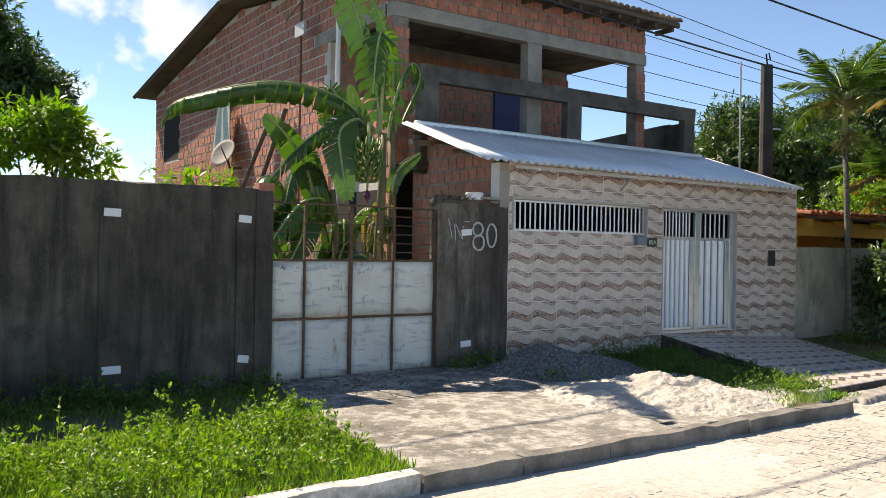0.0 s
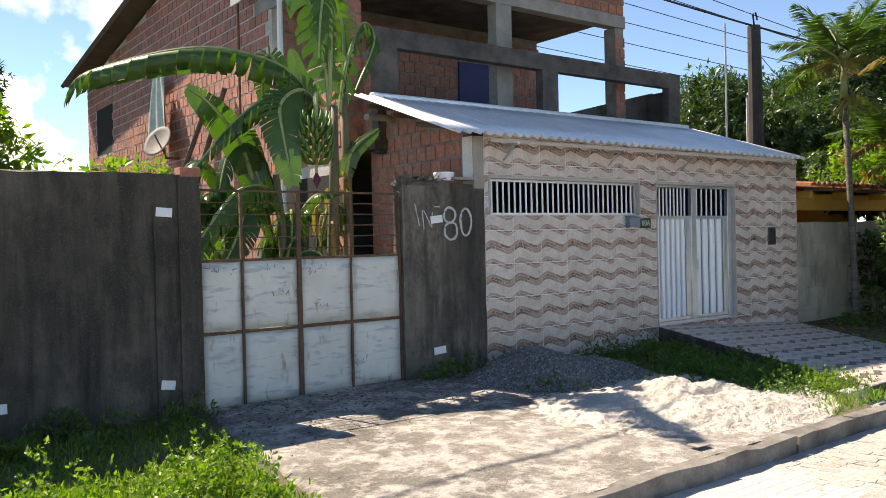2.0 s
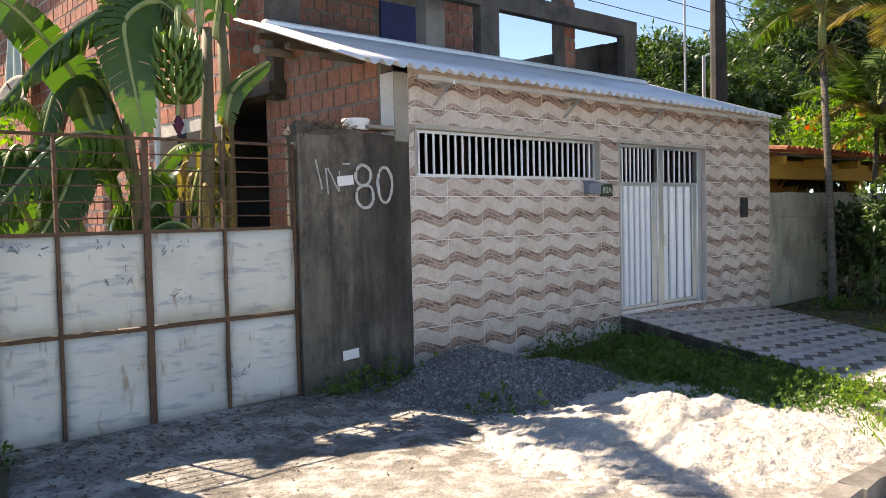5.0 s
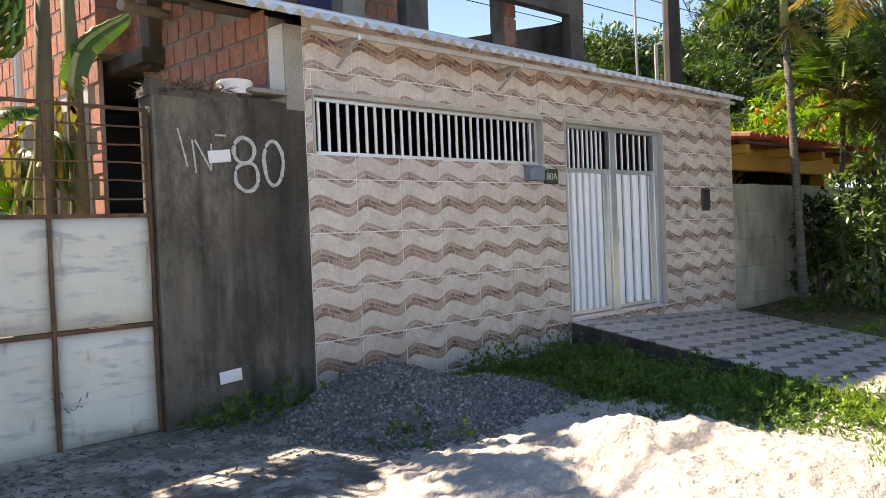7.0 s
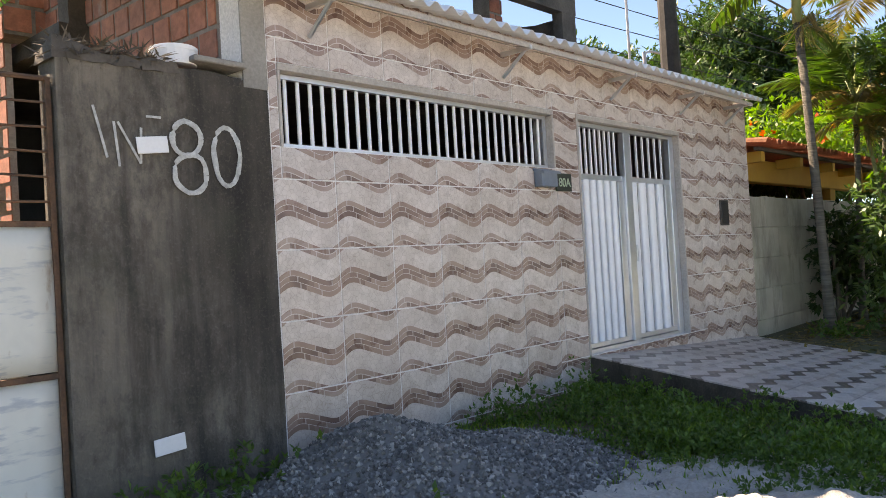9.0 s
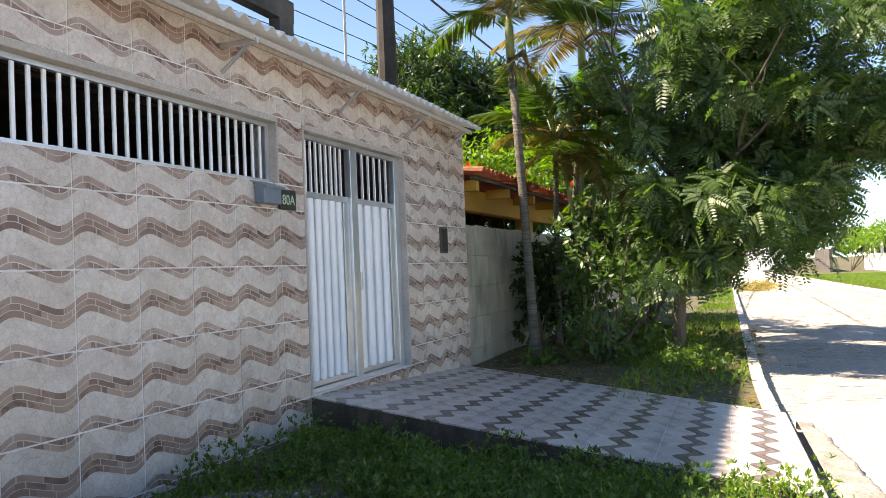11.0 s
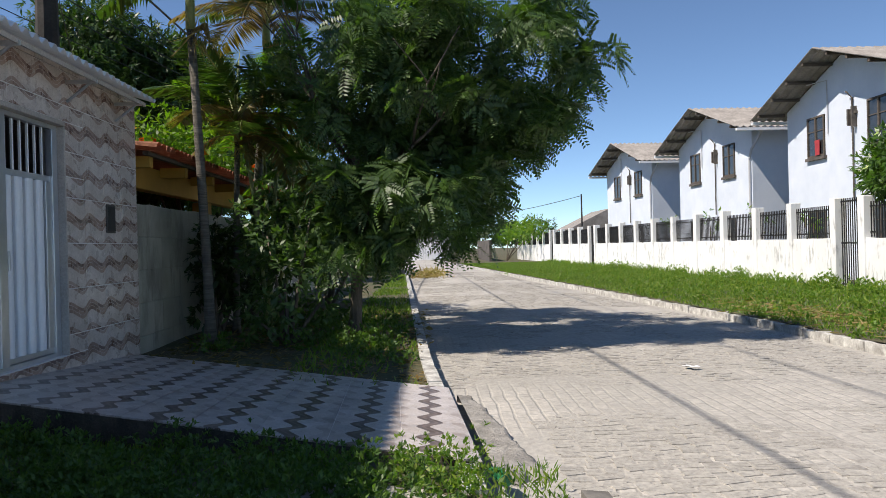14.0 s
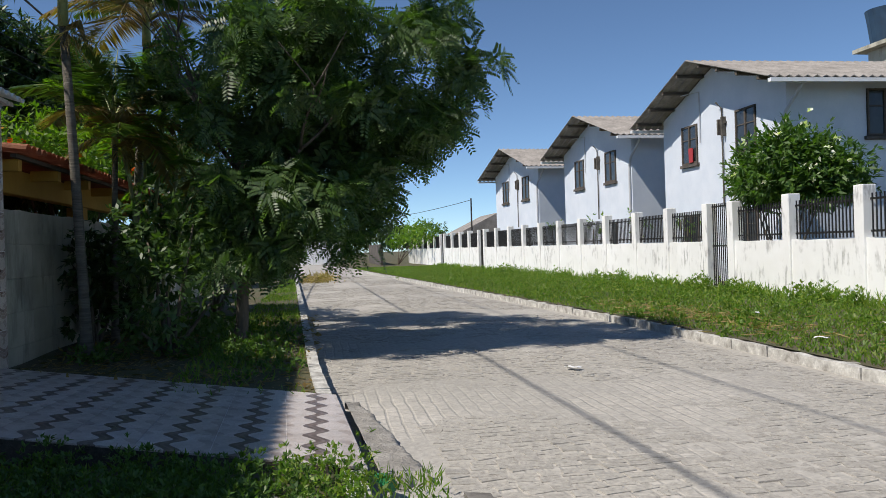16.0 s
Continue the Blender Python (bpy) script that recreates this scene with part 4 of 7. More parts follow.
def brick_wall(parent, place, cells, n_parts, depth=0.012, joint=0.026):
    """Bricks proud of a mortar core. place(u, z, d) gives a point; the first n_parts are objects, the others one joined part."""
    verts, faces = [], []
    shared = {}
    axis_u = Vector(place(1, 0, 0)) - Vector(place(0, 0, 0))
    for i, (u, z, l, h) in enumerate(cells):
        d = depth + random.uniform(-0.004, 0.004)
        corners = [(du, dz, dd) for dd in (0.0, d) for du, dz in ((joint, joint), (l - joint * 0.2, joint), (l - joint * 0.2, h - joint * 0.2), (joint, h - joint * 0.2))]
        quads = ((0, 1, 5, 4), (1, 2, 6, 5), (2, 3, 7, 6), (3, 0, 4, 7), (4, 5, 6, 7))
        if i < n_parts:
            key = (round(l, 3), i % 3)
            o0 = Vector(place(0, 0, 0))
            if key not in shared:
                shared[key] = from_arrays("brick", [Vector(place(a, b, c)) - o0 for a, b, c in corners], quads, M_BRICK)
            ob = new("brick", shared[key])
            ob.parent = parent
            ob.location = place(u, z, 0.0)
        else:
            base = len(verts)
            verts += [place(u + a, z + b, c) for a, b, c in corners]
            faces += [tuple(base + q for q in f) for f in quads]
    if faces:
        ob = new("brickwork", from_arrays("brickwork", verts, faces, M_BRICKJ))
        ob.parent = parent
        tagged(ob, kind="stuff")


HW, HF, HB, HE = 7.15, 10.75, 24.6, 13.05      # west wall, front plane, back, east end
RIDGE_Y, RIDGE_Z, EAVE_Z = 17.6, 7.2, 6.20
YB = 13.0                                      # back of the open terrace


def roof_z(y):
    return RIDGE_Z - (RIDGE_Z - EAVE_Z) * abs(y - RIDGE_Y) / (RIDGE_Y - 10.3)


house = empty("brick_house", "unfinished two-storey house of bare red clay blocks", "house")
bm = bmesh.new()
prof = [(YB, 0.0), (HB, 0.0), (HB, roof_z(HB) - 0.05), (RIDGE_Y, RIDGE_Z - 0.05), (YB, roof_z(YB) - 0.05)]
near = [bm.verts.new((HW + 0.02, y, z)) for y, z in prof]
far = [bm.verts.new((HW + 0.17, y, z)) for y, z in prof]
bm.faces.new(near)
bm.faces.new(far[::-1])
for i in range(5):
    bm.faces.new((near[i], near[(i + 1) % 5], far[(i + 1) % 5], far[i]))
part("west_wall", bm, M_MORTAR, house)
wx_open = lambda y, z: 22.2 < y < 23.7 and 4.15 < z < 5.35
def keep_w(y, z):
    if z > roof_z(y) - 0.12 or wx_open(y, z) or (10.95 < y < 12.75 and z < 2.75):
        return False
    if 11.05 < y < 13.2 and 4.3 < z < 5.5:
        return False
    return not (5.5 <= z < 5.72 and y < 13.6)


cells = sorted(brick_cells(HF, HB, 0.8, 7.2, 0.235, 0.205, keep_w), key=lambda c: abs(c[1] - 3.6) * 0.8 + c[0])
brick_wall(house, lambda u, z, d: (HW + 0.02 - d, u, z), cells, 110)
# flat panels on the wall; the shade inside the openings is their colour
part("west_window", boxes((HW + 0.012, HW + 0.018, 22.2, 23.7, 4.15, 5.35)), M_HOLE, house, "black panel standing for an unlit, unglazed window opening")
part("doorway", boxes((HW + 0.002, HW + 0.006, 11.0, 12.7, 0.0, 2.7)), M_HOLE, house, "black panel standing for an unlit open doorway")
part("corner_wall", boxes((HW + 0.02, HW + 0.17, HF + 0.3, YB, 0.0, 4.3)), M_MORTAR, house)
part("side_lintel", rough_up(boxes((HW, HW + 0.2, HF + 0.25, 13.6, 5.5, 5.72)), 0.006, 3), M_CEMENT, house, "rough cast concrete lintel")
part("front_lintel", rough_up(boxes((HW, HE, HF, HF + 0.2, 5.48, 5.70)), 0.006, 3), M_CEMENT, house, "rough cast concrete lintel")
bm = boxes((HW + 0.02, HW + 0.17, HF + 0.2, YB, 5.72, 6.2))
for v in bm.verts:
    if v.co.z > 6:
        v.co.z = roof_z(v.co.y) + 0.015
part("upper_gable", bm, M_MORTAR, house)
part("front_fascia", boxes((HW + 0.02, HE - 0.02, HF + 0.03, HF + 0.18, 5.70, 6.22)), M_MORTAR_SHADE, house)
brick_wall(house, lambda u, z, d: (u, HF + 0.03 - d, z), brick_cells(HW, HE, 5.70, 6.26, 0.21, 0.18, lambda u, z: True), 80)
for a, b in ((HW, HW + 0.33), (12.78, HE)):
    part("brick_column", boxes((a + 0.02, b - 0.02, HF + 0.03, HF + 0.28, 3.12, 5.48)), M_MORTAR_SHADE, house)
    brick_wall(house, lambda u, z, d: (u, HF + 0.03 - d, z), brick_cells(a, b, 3.12, 5.46, 0.22, 0.20, lambda u, z: True), 40)
brick_wall(house, lambda u, z, d: (HW + 0.02 - d, u, z), brick_cells(HF, HF + 0.3, 4.3, 5.48, 0.22, 0.20, lambda u, z: True), 40)
part("column", rough_up(boxes((9.97, 10.30, HF + 0.01, HF + 0.21, 3.12, 5.48)), 0.006, 4), M_CEMENT, house, "cast concrete column")
part("terrace_wall", boxes((HW + 0.17, HE - 0.04, YB + 0.02, YB + 0.17, 3.0, 5.72)), M_MORTAR_SHADE, house)
brick_wall(house, lambda u, z, d: (u, YB + 0.02 - d, z), brick_cells(HW + 0.2, HE, 3.3, 5.7, 0.225, 0.205, lambda u, z: not (10.92 < u < 11.9 and z < 5.12)), 80)
door = part("door", bevel(boxes((10.95, 11.85, YB - 0.03, YB + 0.01, 3.13, 5.08)), 0.005), M_BLUE, house, "plain deep blue door")
part("door_handle", tube(bmesh.new(), [(11.05, YB - 0.03, 4.05), (11.05, YB - 0.07, 4.05), (11.14, YB - 0.07, 4.05)], 0.009, 6), M_ALU, door)
part("east_wall", boxes((HE - 0.19, HE - 0.04, YB + 0.17, HB, 0.0, 6.05)), M_MORTAR, house)
part("soffit", boxes((HW + 0.17, HE + 0.1, HF + 0.2, YB + 0.17, 5.72, 5.80)), M_CONC, house, "stained concrete soffit")

# roof with clay tiles and a timber edge
roof = part("roof_deck", boxes((6.72, 13.45, 10.26, 10.32, EAVE_Z + 0.01, EAVE_Z + 0.09)), M_WOOD, house, "dark timber roof edge")
bm = bmesh.new()
ys = [10.25, RIDGE_Y, 25.2]
top = [[bm.verts.new((x, y, roof_z(y) + 0.10)) for x in (6.72, 13.45)] for y in ys]
bot = [[bm.verts.new((x, y, roof_z(y) + 0.02)) for x in (6.72, 13.45)] for y in ys]
for q in (0, 1):
    bm.faces.new((top[q][0], top[q][1], top[q + 1][1], top[q + 1][0]))
    bm.faces.new((bot[q][1], bot[q][0], bot[q + 1][0], bot[q + 1][1]))
    for s in (0, 1):
        bm.faces.new((top[q][s], top[q + 1][s], bot[q + 1][s], bot[q][s]))
part("roof_board", bm, M_WOOD, house)
part("barge_board", tube(boxes(), [(6.69, 25.25, roof_z(25.25) + 0.06), (6.69, RIDGE_Y, RIDGE_Z + 0.06), (6.69, 10.25, roof_z(10.25) + 0.06)], 0.07, 4), M_WOOD, house)
def clay_tile(length, r):
    """A half-round roof tile, hollow side down."""
    b = bmesh.new()
    rows = []
    for y, q in ((0, r), (length, r * 0.8)):
        rows.append([b.verts.new((q * math.cos(a), y, q * math.sin(a) * 0.8)) for a in [math.pi * i / 5 for i in range(6)]])
    for i in range(5):
        b.faces.new((rows[0][i], rows[0][i + 1], rows[1][i + 1], rows[1][i]))
    bmesh.ops.solidify(b, geom=b.faces[:], thickness=0.012)
    return b


tile_me = mesh_of("roof_tile", clay_tile(0.48, 0.085), M_FIBRO)
pitch = math.degrees(math.atan2(RIDGE_Z - EAVE_Z, RIDGE_Y - 10.3))
for i in range(41):
    for j in range(2):
        ob = new("roof_tile", tile_me)
        ob.parent = house
        y = 10.18 + j * 0.42
        ob.matrix_basis = pose(6.76 + i * 0.165, y, roof_z(y) + 0.12 + 0.01 * j, pitch, 0, random.uniform(-2, 2))
for i in range(14):
    x = 6.8 + i * 0.5
    part("rafter", boxes((x, x + 0.06, 10.32, 10.76, EAVE_Z - 0.07, EAVE_Z + 0.02)), M_WOOD, house)

# balcony frame over the canopy
PY = 10.36
bal = empty("balcony_rail", "bare concrete balcony frame with square posts", "balcony", kind="structure")
part("beam", rough_up(boxes((7.45, 14.1, PY, PY + 0.16, 4.42, 4.68)), 0.007, 3), M_CONC, bal)
for a, b in ((7.45, 7.80), (10.58, 10.93), (13.78, 14.08)):
    part("post", rough_up(boxes((a, b, PY + 0.005, PY + 0.155, 3.1, 4.42)), 0.008, 4), M_CONC, bal)
part("upstand", rough_up(wall_block(7.45, 14.5, PY - 0.01, PY + 0.15, 2.95, 3.74, 0.2, 0.01, 0.05), 0.008, 6), M_CONC, bal, "rough low concrete upstand")
bm = boxes((11.2, 14.1, 11.0, 11.15, 3.1, 4.45))
for v in bm.verts:
    if v.co.z > 4 and v.co.x < 12:
        v.co.z = 3.75
part("stair_wall", bm, M_CONC, bal, "dark sloping stair wall")
part("stair_wall", boxes((13.95, 14.1, PY + 0.16, 11.0, 3.1, 4.40)), M_CONC, bal)
brick_wall(bal, lambda u, z, d: (HW + 0.32 - d, u, z), brick_cells(PY - 0.02, HF + 0.1, 3.1, 4.4, 0.22, 0.20, lambda u, z: True), 40)
part("side_wall", boxes((HW + 0.32, HW + 0.45, PY + 0.17, HF + 0.1, 3.1, 4.4)), M_MORTAR_SHADE, bal)

# brick side wall under the canopy
sw = empty("wall_side_brick", "bare clay block side wall with smeared mortar", "wall", kind="structure")
def canopy_z(y):
    return LOW[1] + (HIGH[1] - LOW[1]) * (y - LOW[0]) / (HIGH[0] - LOW[0]) - 0.08


bm = bmesh.new()
prof = [(F + 0.2, -0.05), (PY + 0.4, -0.05), (PY + 0.4, 3.6), (PY - 0.05, 3.6), (F + 0.2, canopy_z(F + 0.2))]
near = [bm.verts.new((XL - 0.15, y, z)) for y, z in prof]
far = [bm.verts.new((XL + 0.0, y, z)) for y, z in prof]
bm.faces.new(near)
bm.faces.new(far[::-1])
for i in range(5):
    bm.faces.new((near[i], near[(i + 1) % 5], far[(i + 1) % 5], far[i]))
part("wall_core", bm, M_MORTAR_SHADE, sw)
brick_wall(sw, lambda u, z, d: (XL - 0.15 - d, u, z), brick_cells(F + 0.22, PY + 0.38, 0.2, 3.7, 0.205, 0.195, lambda u, z: z < canopy_z(min(u, PY)) - 0.06), 130, 0.010)

# ---- white houses across the street ----
def window_unit(parent, w, h, place):
    """A dark two-leaf window with frame, sill and glazing bars; place maps (u, out, z) into the wall."""
    def slab(rows):
        b = boxes(*rows)
        for v in b.verts:
            v.co = Vector(place(*v.co))
        return b
    u = part("window", slab([(-w / 2, w / 2, -0.02, 0.02, 0, h)]), M_GLASSD, parent, "dark closed window")
    part("frame", slab([(-w / 2, w / 2, 0.0, 0.05, h - 0.05, h), (-w / 2, w / 2, 0.0, 0.05, 0, 0.05), (-w / 2, -w / 2 + 0.05, 0.0, 0.05, 0.05, h - 0.05),
         (w / 2 - 0.05, w / 2, 0.0, 0.05, 0.05, h - 0.05), (-0.035, 0.035, 0.0, 0.05, 0.05, h - 0.05), (-w / 2 + 0.05, -0.035, 0.01, 0.04, h * 0.62, h * 0.62 + 0.03), (0.035, w / 2 - 0.05, 0.01, 0.04, h * 0.62, h * 0.62 + 0.03)]), M_WOOD, u)
    part("sill", slab([(-w / 2 - 0.08, w / 2 + 0.08, -0.01, 0.09, -0.10, -0.01)]), M_CONC, u)
    return u


def white_house(x0, yf, turn, label, red=False):
    """A gabled two-storey house whose front gable faces the street; local x runs along the street, y into the plot."""
    h = empty("white_house", label, "house", "white houses behind the fence")
    W, DEP, EV, PK = 7.3, 8.5, 5.25, 6.38
    OV = 0.92                                  # overhang before the gable
    b = bmesh.new()
    prof = [(0, 0), (W, 0), (W, EV), (W / 2, PK), (0, EV)]
    f0 = [b.verts.new((x, 0, z)) for x, z in prof]
    f1 = [b.verts.new((x, -DEP, z)) for x, z in prof]
    b.faces.new(f0)
    b.faces.new(f1[::-1])
    for i in range(5):
        b.faces.new((f0[i], f0[(i + 1) % 5], f1[(i + 1) % 5], f1[i]))
    part("wall", b, M_HOUSE, h)
    for s in (0, 1):
        rb = bmesh.new()
        n = 40
        rows = []
        for j in range(2):
            w = j
            xe = (W / 2) if j else (W + 0.75 if s else -0.75)
            ze = PK + 0.10 if j else PK + 0.10 - (PK - EV) * (W / 2 + 0.75) / (W / 2)
            rows.append([rb.verts.new((xe, OV - (DEP + OV + 0.4) * i / (n * 4), ze + 0.03 * math.sin(i * math.pi / 2))) for i in range(n * 4 + 1)])
        for i in range(n * 4):
            rb.faces.new((rows[0][i], rows[0][i + 1], rows[1][i + 1], rows[1][i]))
        bmesh.ops.recalc_face_normals(rb, faces=rb.faces[:])
        bmesh.ops.solidify(rb, geom=rb.faces[:], thickness=0.02)
        part("roof", rb, M_FIBRO, h, "weathered corrugated roof")
        xa = W + 0.72 if s else -0.72
        za = PK + 0.10 - (PK - EV) * (W / 2 + 0.75) / (W / 2)
        part("gutter", boxes((xa - 0.07, xa + 0.07, -DEP - 0.4, OV - 0.05, za - 0.14, za - 0.05)), M_WHITE, h)
        for k in range(4):
            u = 0.12 + 0.24 * k
            xm, zm = xa + (W / 2 - xa) * u, za + (PK + 0.1 - za) * u
            part("rafter", boxes((xm - 0.05, xm + 0.05, 0.0, OV - 0.05, zm - 0.14, zm - 0.05)), M_WOOD, h)
    for wx in (1.95, 5.35):
        window_unit(h, 1.05, 1.2, lambda u, o, z, wx=wx: (wx + u, o, 3.62 + z))
        window_unit(h, 1.05, 1.0, lambda u, o, z, wx=wx: (wx + u, o, 1.0 + z))
    window_unit(h, 1.0, 1.2, lambda u, o, z: (-o, -2.7 - u, 3.75 + z))
    part("downpipe", tube(bmesh.new(), [(-0.62, -0.1, za - 0.1), (-0.05, 0.06, za - 0.75), (0.10, 0.06, za - 1.1), (0.10, 0.06, 0.1)], 0.045, 8), M_PVC, h, "white drain pipe")
    part("conduit", tube(bmesh.new(), [(3.2, 0.05, 2.2), (3.2, 0.05, 5.0), (3.35, 0.15, 5.2)], 0.025, 6), M_CONC, h)
    part("bracket", boxes((3.0, 3.4, 0.0, 0.08, 4.55, 4.62), (3.05, 3.12, 0.0, 0.14, 4.2, 4.75), (3.28, 3.34, 0.0, 0.14, 4.25, 4.7)), M_CONC, h, "electric service bracket")
    part("pipe", tube(bmesh.new(), [(4.6, 0.04, 4.2), (4.6, 0.04, 5.75), (5.3, 0.3, 5.75)], 0.02, 6), M_PVC, h)
    if red:
        part("laundry", rough_up(boxes((5.02, 5.30, 0.07, 0.09, 3.65, 4.1)), 0.02, 8), M_RED, h, "red cloth hung at the window")
    h.matrix_basis = pose(x0, yf, 0.1, 0, 0, turn)
    return h


white_house(24.35, -6.5, 0, "two-storey white house with open shutters and red laundry", True)
white_house(34.3, -6.4, 2.5, "two-storey white house with a corrugated roof")
white_house(45.2, -5.85, 4.5, "two-storey white house at the far end")
# low outbuilding past the houses
ob = empty("low_house", "low cream house with a tiled roof", "house")
bm = boxes((63, 68, -10, -5.2, 0.0, 2.4))
part("wall", bm, M_CREAM, ob)
bm = bmesh.new()
q = [bm.verts.new(p) for p in ((62.4, -4.7, 2.3), (68.6, -4.7, 2.3), (68.6, -7.6, 3.7), (62.4, -7.6, 3.7), (62.4, -10.5, 2.3), (68.6, -10.5, 2.3))]
bm.faces.new((q[0], q[1], q[2], q[3]))
bm.faces.new((q[3], q[2], q[5], q[4]))
bm.faces.new((q[0], q[3], q[4]))
bm.faces.new((q[1], q[5], q[2]))
part("roof", bm, M_FIBRO, ob)
# water tower with a blue tank behind the nearest white house
tk = empty("water_tank", "dark blue water tank on a concrete stand", "water tank")
part("stand", boxes((33.4, 34.6, -17.6, -16.4, -0.05, 8.5), (33.0, 35.0, -18.0, -16.0, 8.5, 8.65)), M_CREAM, tk)
part("tank", tube(bmesh.new(), [(34, -17.0, 8.65), (34, -17.0, 9.75), (34, -17.0, 10.0)], [0.75, 0.9, 0.95], 20), M_TANK, tk)

# ---- white fence wall with posts and railings ----
fence = empty("fence_wall", "stained white wall with posts and black railings", "fence", kind="structure")
px = 11.8
rail_me = {}
while px < 71:
    gate_here = abs(px - 23.3) < 0.6 or abs(px - 47.6) < 1.1 or abs(px - 58.0) < 1.1
    step = 3.56 if gate_here else 2.3
    ya, yb = fence_line(px), fence_line(px + step)
    ang = math.degrees(math.atan2(yb - ya, step))
    length = math.hypot(step, yb - ya)
    ph = part("post", bevel(boxes((-0.13, 0.13, -0.14, 0.13, -0.05, 2.17 + 0.03 * n3(px, 4))), 0.012), M_WALLW, fence)
    ph.matrix_basis = pose(px, ya, 0.05, 0, 0, ang)
    x0 = 0.13
    if gate_here:
        g = empty("fence_gate", "narrow black barred gate in the white wall", "gate")
        for k in range(10):
            part("bar", boxes((0.18 + k * 0.095, 0.20 + k * 0.095, -0.01, 0.01, 0.12, 2.15)), M_BLACK, g)
        for z in (0.14, 1.1, 2.06):
            part("rail", boxes((0.135, 1.125, -0.016, -0.011, z, z + 0.04)), M_BLACK, g)
        g.matrix_basis = pose(px, ya, 0.05, 0, 0, ang)
        x0 = 1.39
        p2 = part("post", bevel(boxes((1.13, 1.39, -0.14, 0.13, -0.05, 2.17)), 0.012), M_WALLW, fence)
        p2.matrix_basis = pose(px, ya, 0.05, 0, 0, ang)
    pan = part("wall_panel", wall_block(x0, length - 0.13, -0.08, 0.08, -0.05, 1.22, 0.5, 0.008, 0.03), M_WALLW, fence)
    pan.matrix_basis = pose(px, ya, 0.05, 0, 0, ang)
    bars = bmesh.new()
    n = int((length - 0.13 - x0) / 0.105)
    for k in range(n):
        x = x0 + 0.06 + k * 0.105
        box(bars, x, x + 0.02, -0.012, 0.012, 1.24, 2.02)
    box(bars, x0, length - 0.13, -0.02, -0.013, 1.33, 1.37)
    box(bars, x0, length - 0.13, -0.02, -0.013, 1.90, 1.94)
    rl = part("railing", bars, M_BLACK, fence, "black iron bars")
    rl.matrix_basis = pose(px, ya, 0.05, 0, 0, ang)
    px += step

# end of the street
tagged(part("wall_end", wall_block(66, 80, 0.4, 0.6, 0.0, 1.7), M_CONC), "low rough block wall at the bend", "wall", kind="structure")
tagged(part("wall_bend", wall_block(86, 100, 3.0, 12, 0.0, 2.2, 2.0), M_WALLW), "white wall across the end of the street", "wall", kind="structure")

# ---- neighbour's yellow porch and cream wall ----
cream = empty("wall_cream", "mildewed cream block wall beside the tiled house", "wall", kind="structure")
part("wall_core", wall_block(XR + 0.012, 30.0, 8.608, 8.75, -0.05, 1.895, 0.4), M_CREAM, cream)
block_me = {}
for j in range(5):
    x = XR + 0.016 - (0.40 if j % 2 else 0.0)
    while x < 29.6:
        a, b = max(x, XR + 0.016), min(x + 0.80, 29.9)
        key = round(b - a, 2)
        if key > 0.05:
            if key not in block_me:
                block_me[key] = mesh_of("block", rough_up(bevel(boxes((0, key - 0.006, 0, 0.02, 0, 0.382)), 0.004), 0.003, 4), M_CREAM)
            ob = new("block", block_me[key])
            ob.parent = cream
            ob.location = (a, 8.594 + 0.003 * n3(a * 3, j * 2.0), 0.388 * j - 0.04)
        x += 0.80
porch = empty("yellow_porch", "ochre porch with a terracotta tiled roof", "porch")
part("beam", bevel(boxes((15.0, 24.0, 8.78, 8.95, 2.22, 2.52)), 0.01), M_YELLOW, porch)
part("back_wall", boxes((15.0, 24.0, 12.0, 12.15, 0.1, 2.95)), M_YELLOW, porch)
for x in (15.05, 18.9, 23.7):
    part("column", bevel(boxes((x, x + 0.25, 8.80, 9.05, 0.1, 2.22)), 0.01), M_YELLOW, porch)
for k in range(7):
    part("rafter_end", boxes((15.1 + k * 1.4, 15.22 + k * 1.4, 8.45, 8.78, 2.42, 2.55)), M_YELLOW, porch)
part("deck", boxes((14.9, 24.2, 8.40, 8.46, 2.545, 2.585)), M_WOOD, porch)
bm = bmesh.new()
q = [bm.verts.new(p) for p in ((14.85, 8.35, 2.58), (24.2, 8.35, 2.58), (24.2, 12.2, 3.04), (14.85, 12.2, 3.04))]
bm.faces.new(q)
bmesh.ops.solidify(bm, geom=bm.faces[:], thickness=0.03)
part("roof_deck", bm, M_TERRA, porch)
tm = mesh_of("roof_tile", clay_tile(0.48, 0.085), M_TERRA)
for j in range(4):
    for i in range(54):
        ob = new("roof_tile", tm)
        ob.parent = porch
        ob.matrix_basis = pose(14.93 + i * 0.172, 8.28 + j * 0.42, 2.62 + j * 0.050, 6.8, 0, random.uniform(-2, 2))
porch.location = (0, 0, -0.10)

# ---- plants ----
rng = np.random.default_rng(7)


def unit(v):
    return v / np.maximum(np.linalg.norm(v, axis=-1, keepdims=True), 1e-9)


def blades(base, way, side, length, width, fold=0.15):
    """Vertices and faces of many pointed leaves: base, two shoulders, tip."""
    n = len(base)
    length, width = np.broadcast_to(length, (n,))[:, None], np.broadcast_to(width, (n,))[:, None]
    up = np.cross(side, way)
    mid = base + way * length * 0.45
    v = np.empty((n, 4, 3))
    v[:, 0] = base
    v[:, 1] = mid - side * width * 0.5 + up * width * fold
    v[:, 2] = base + way * length
    v[:, 3] = mid + side * width * 0.5 + up * width * fold
    return v.reshape(-1, 3), np.arange(n * 4).reshape(-1, 4)


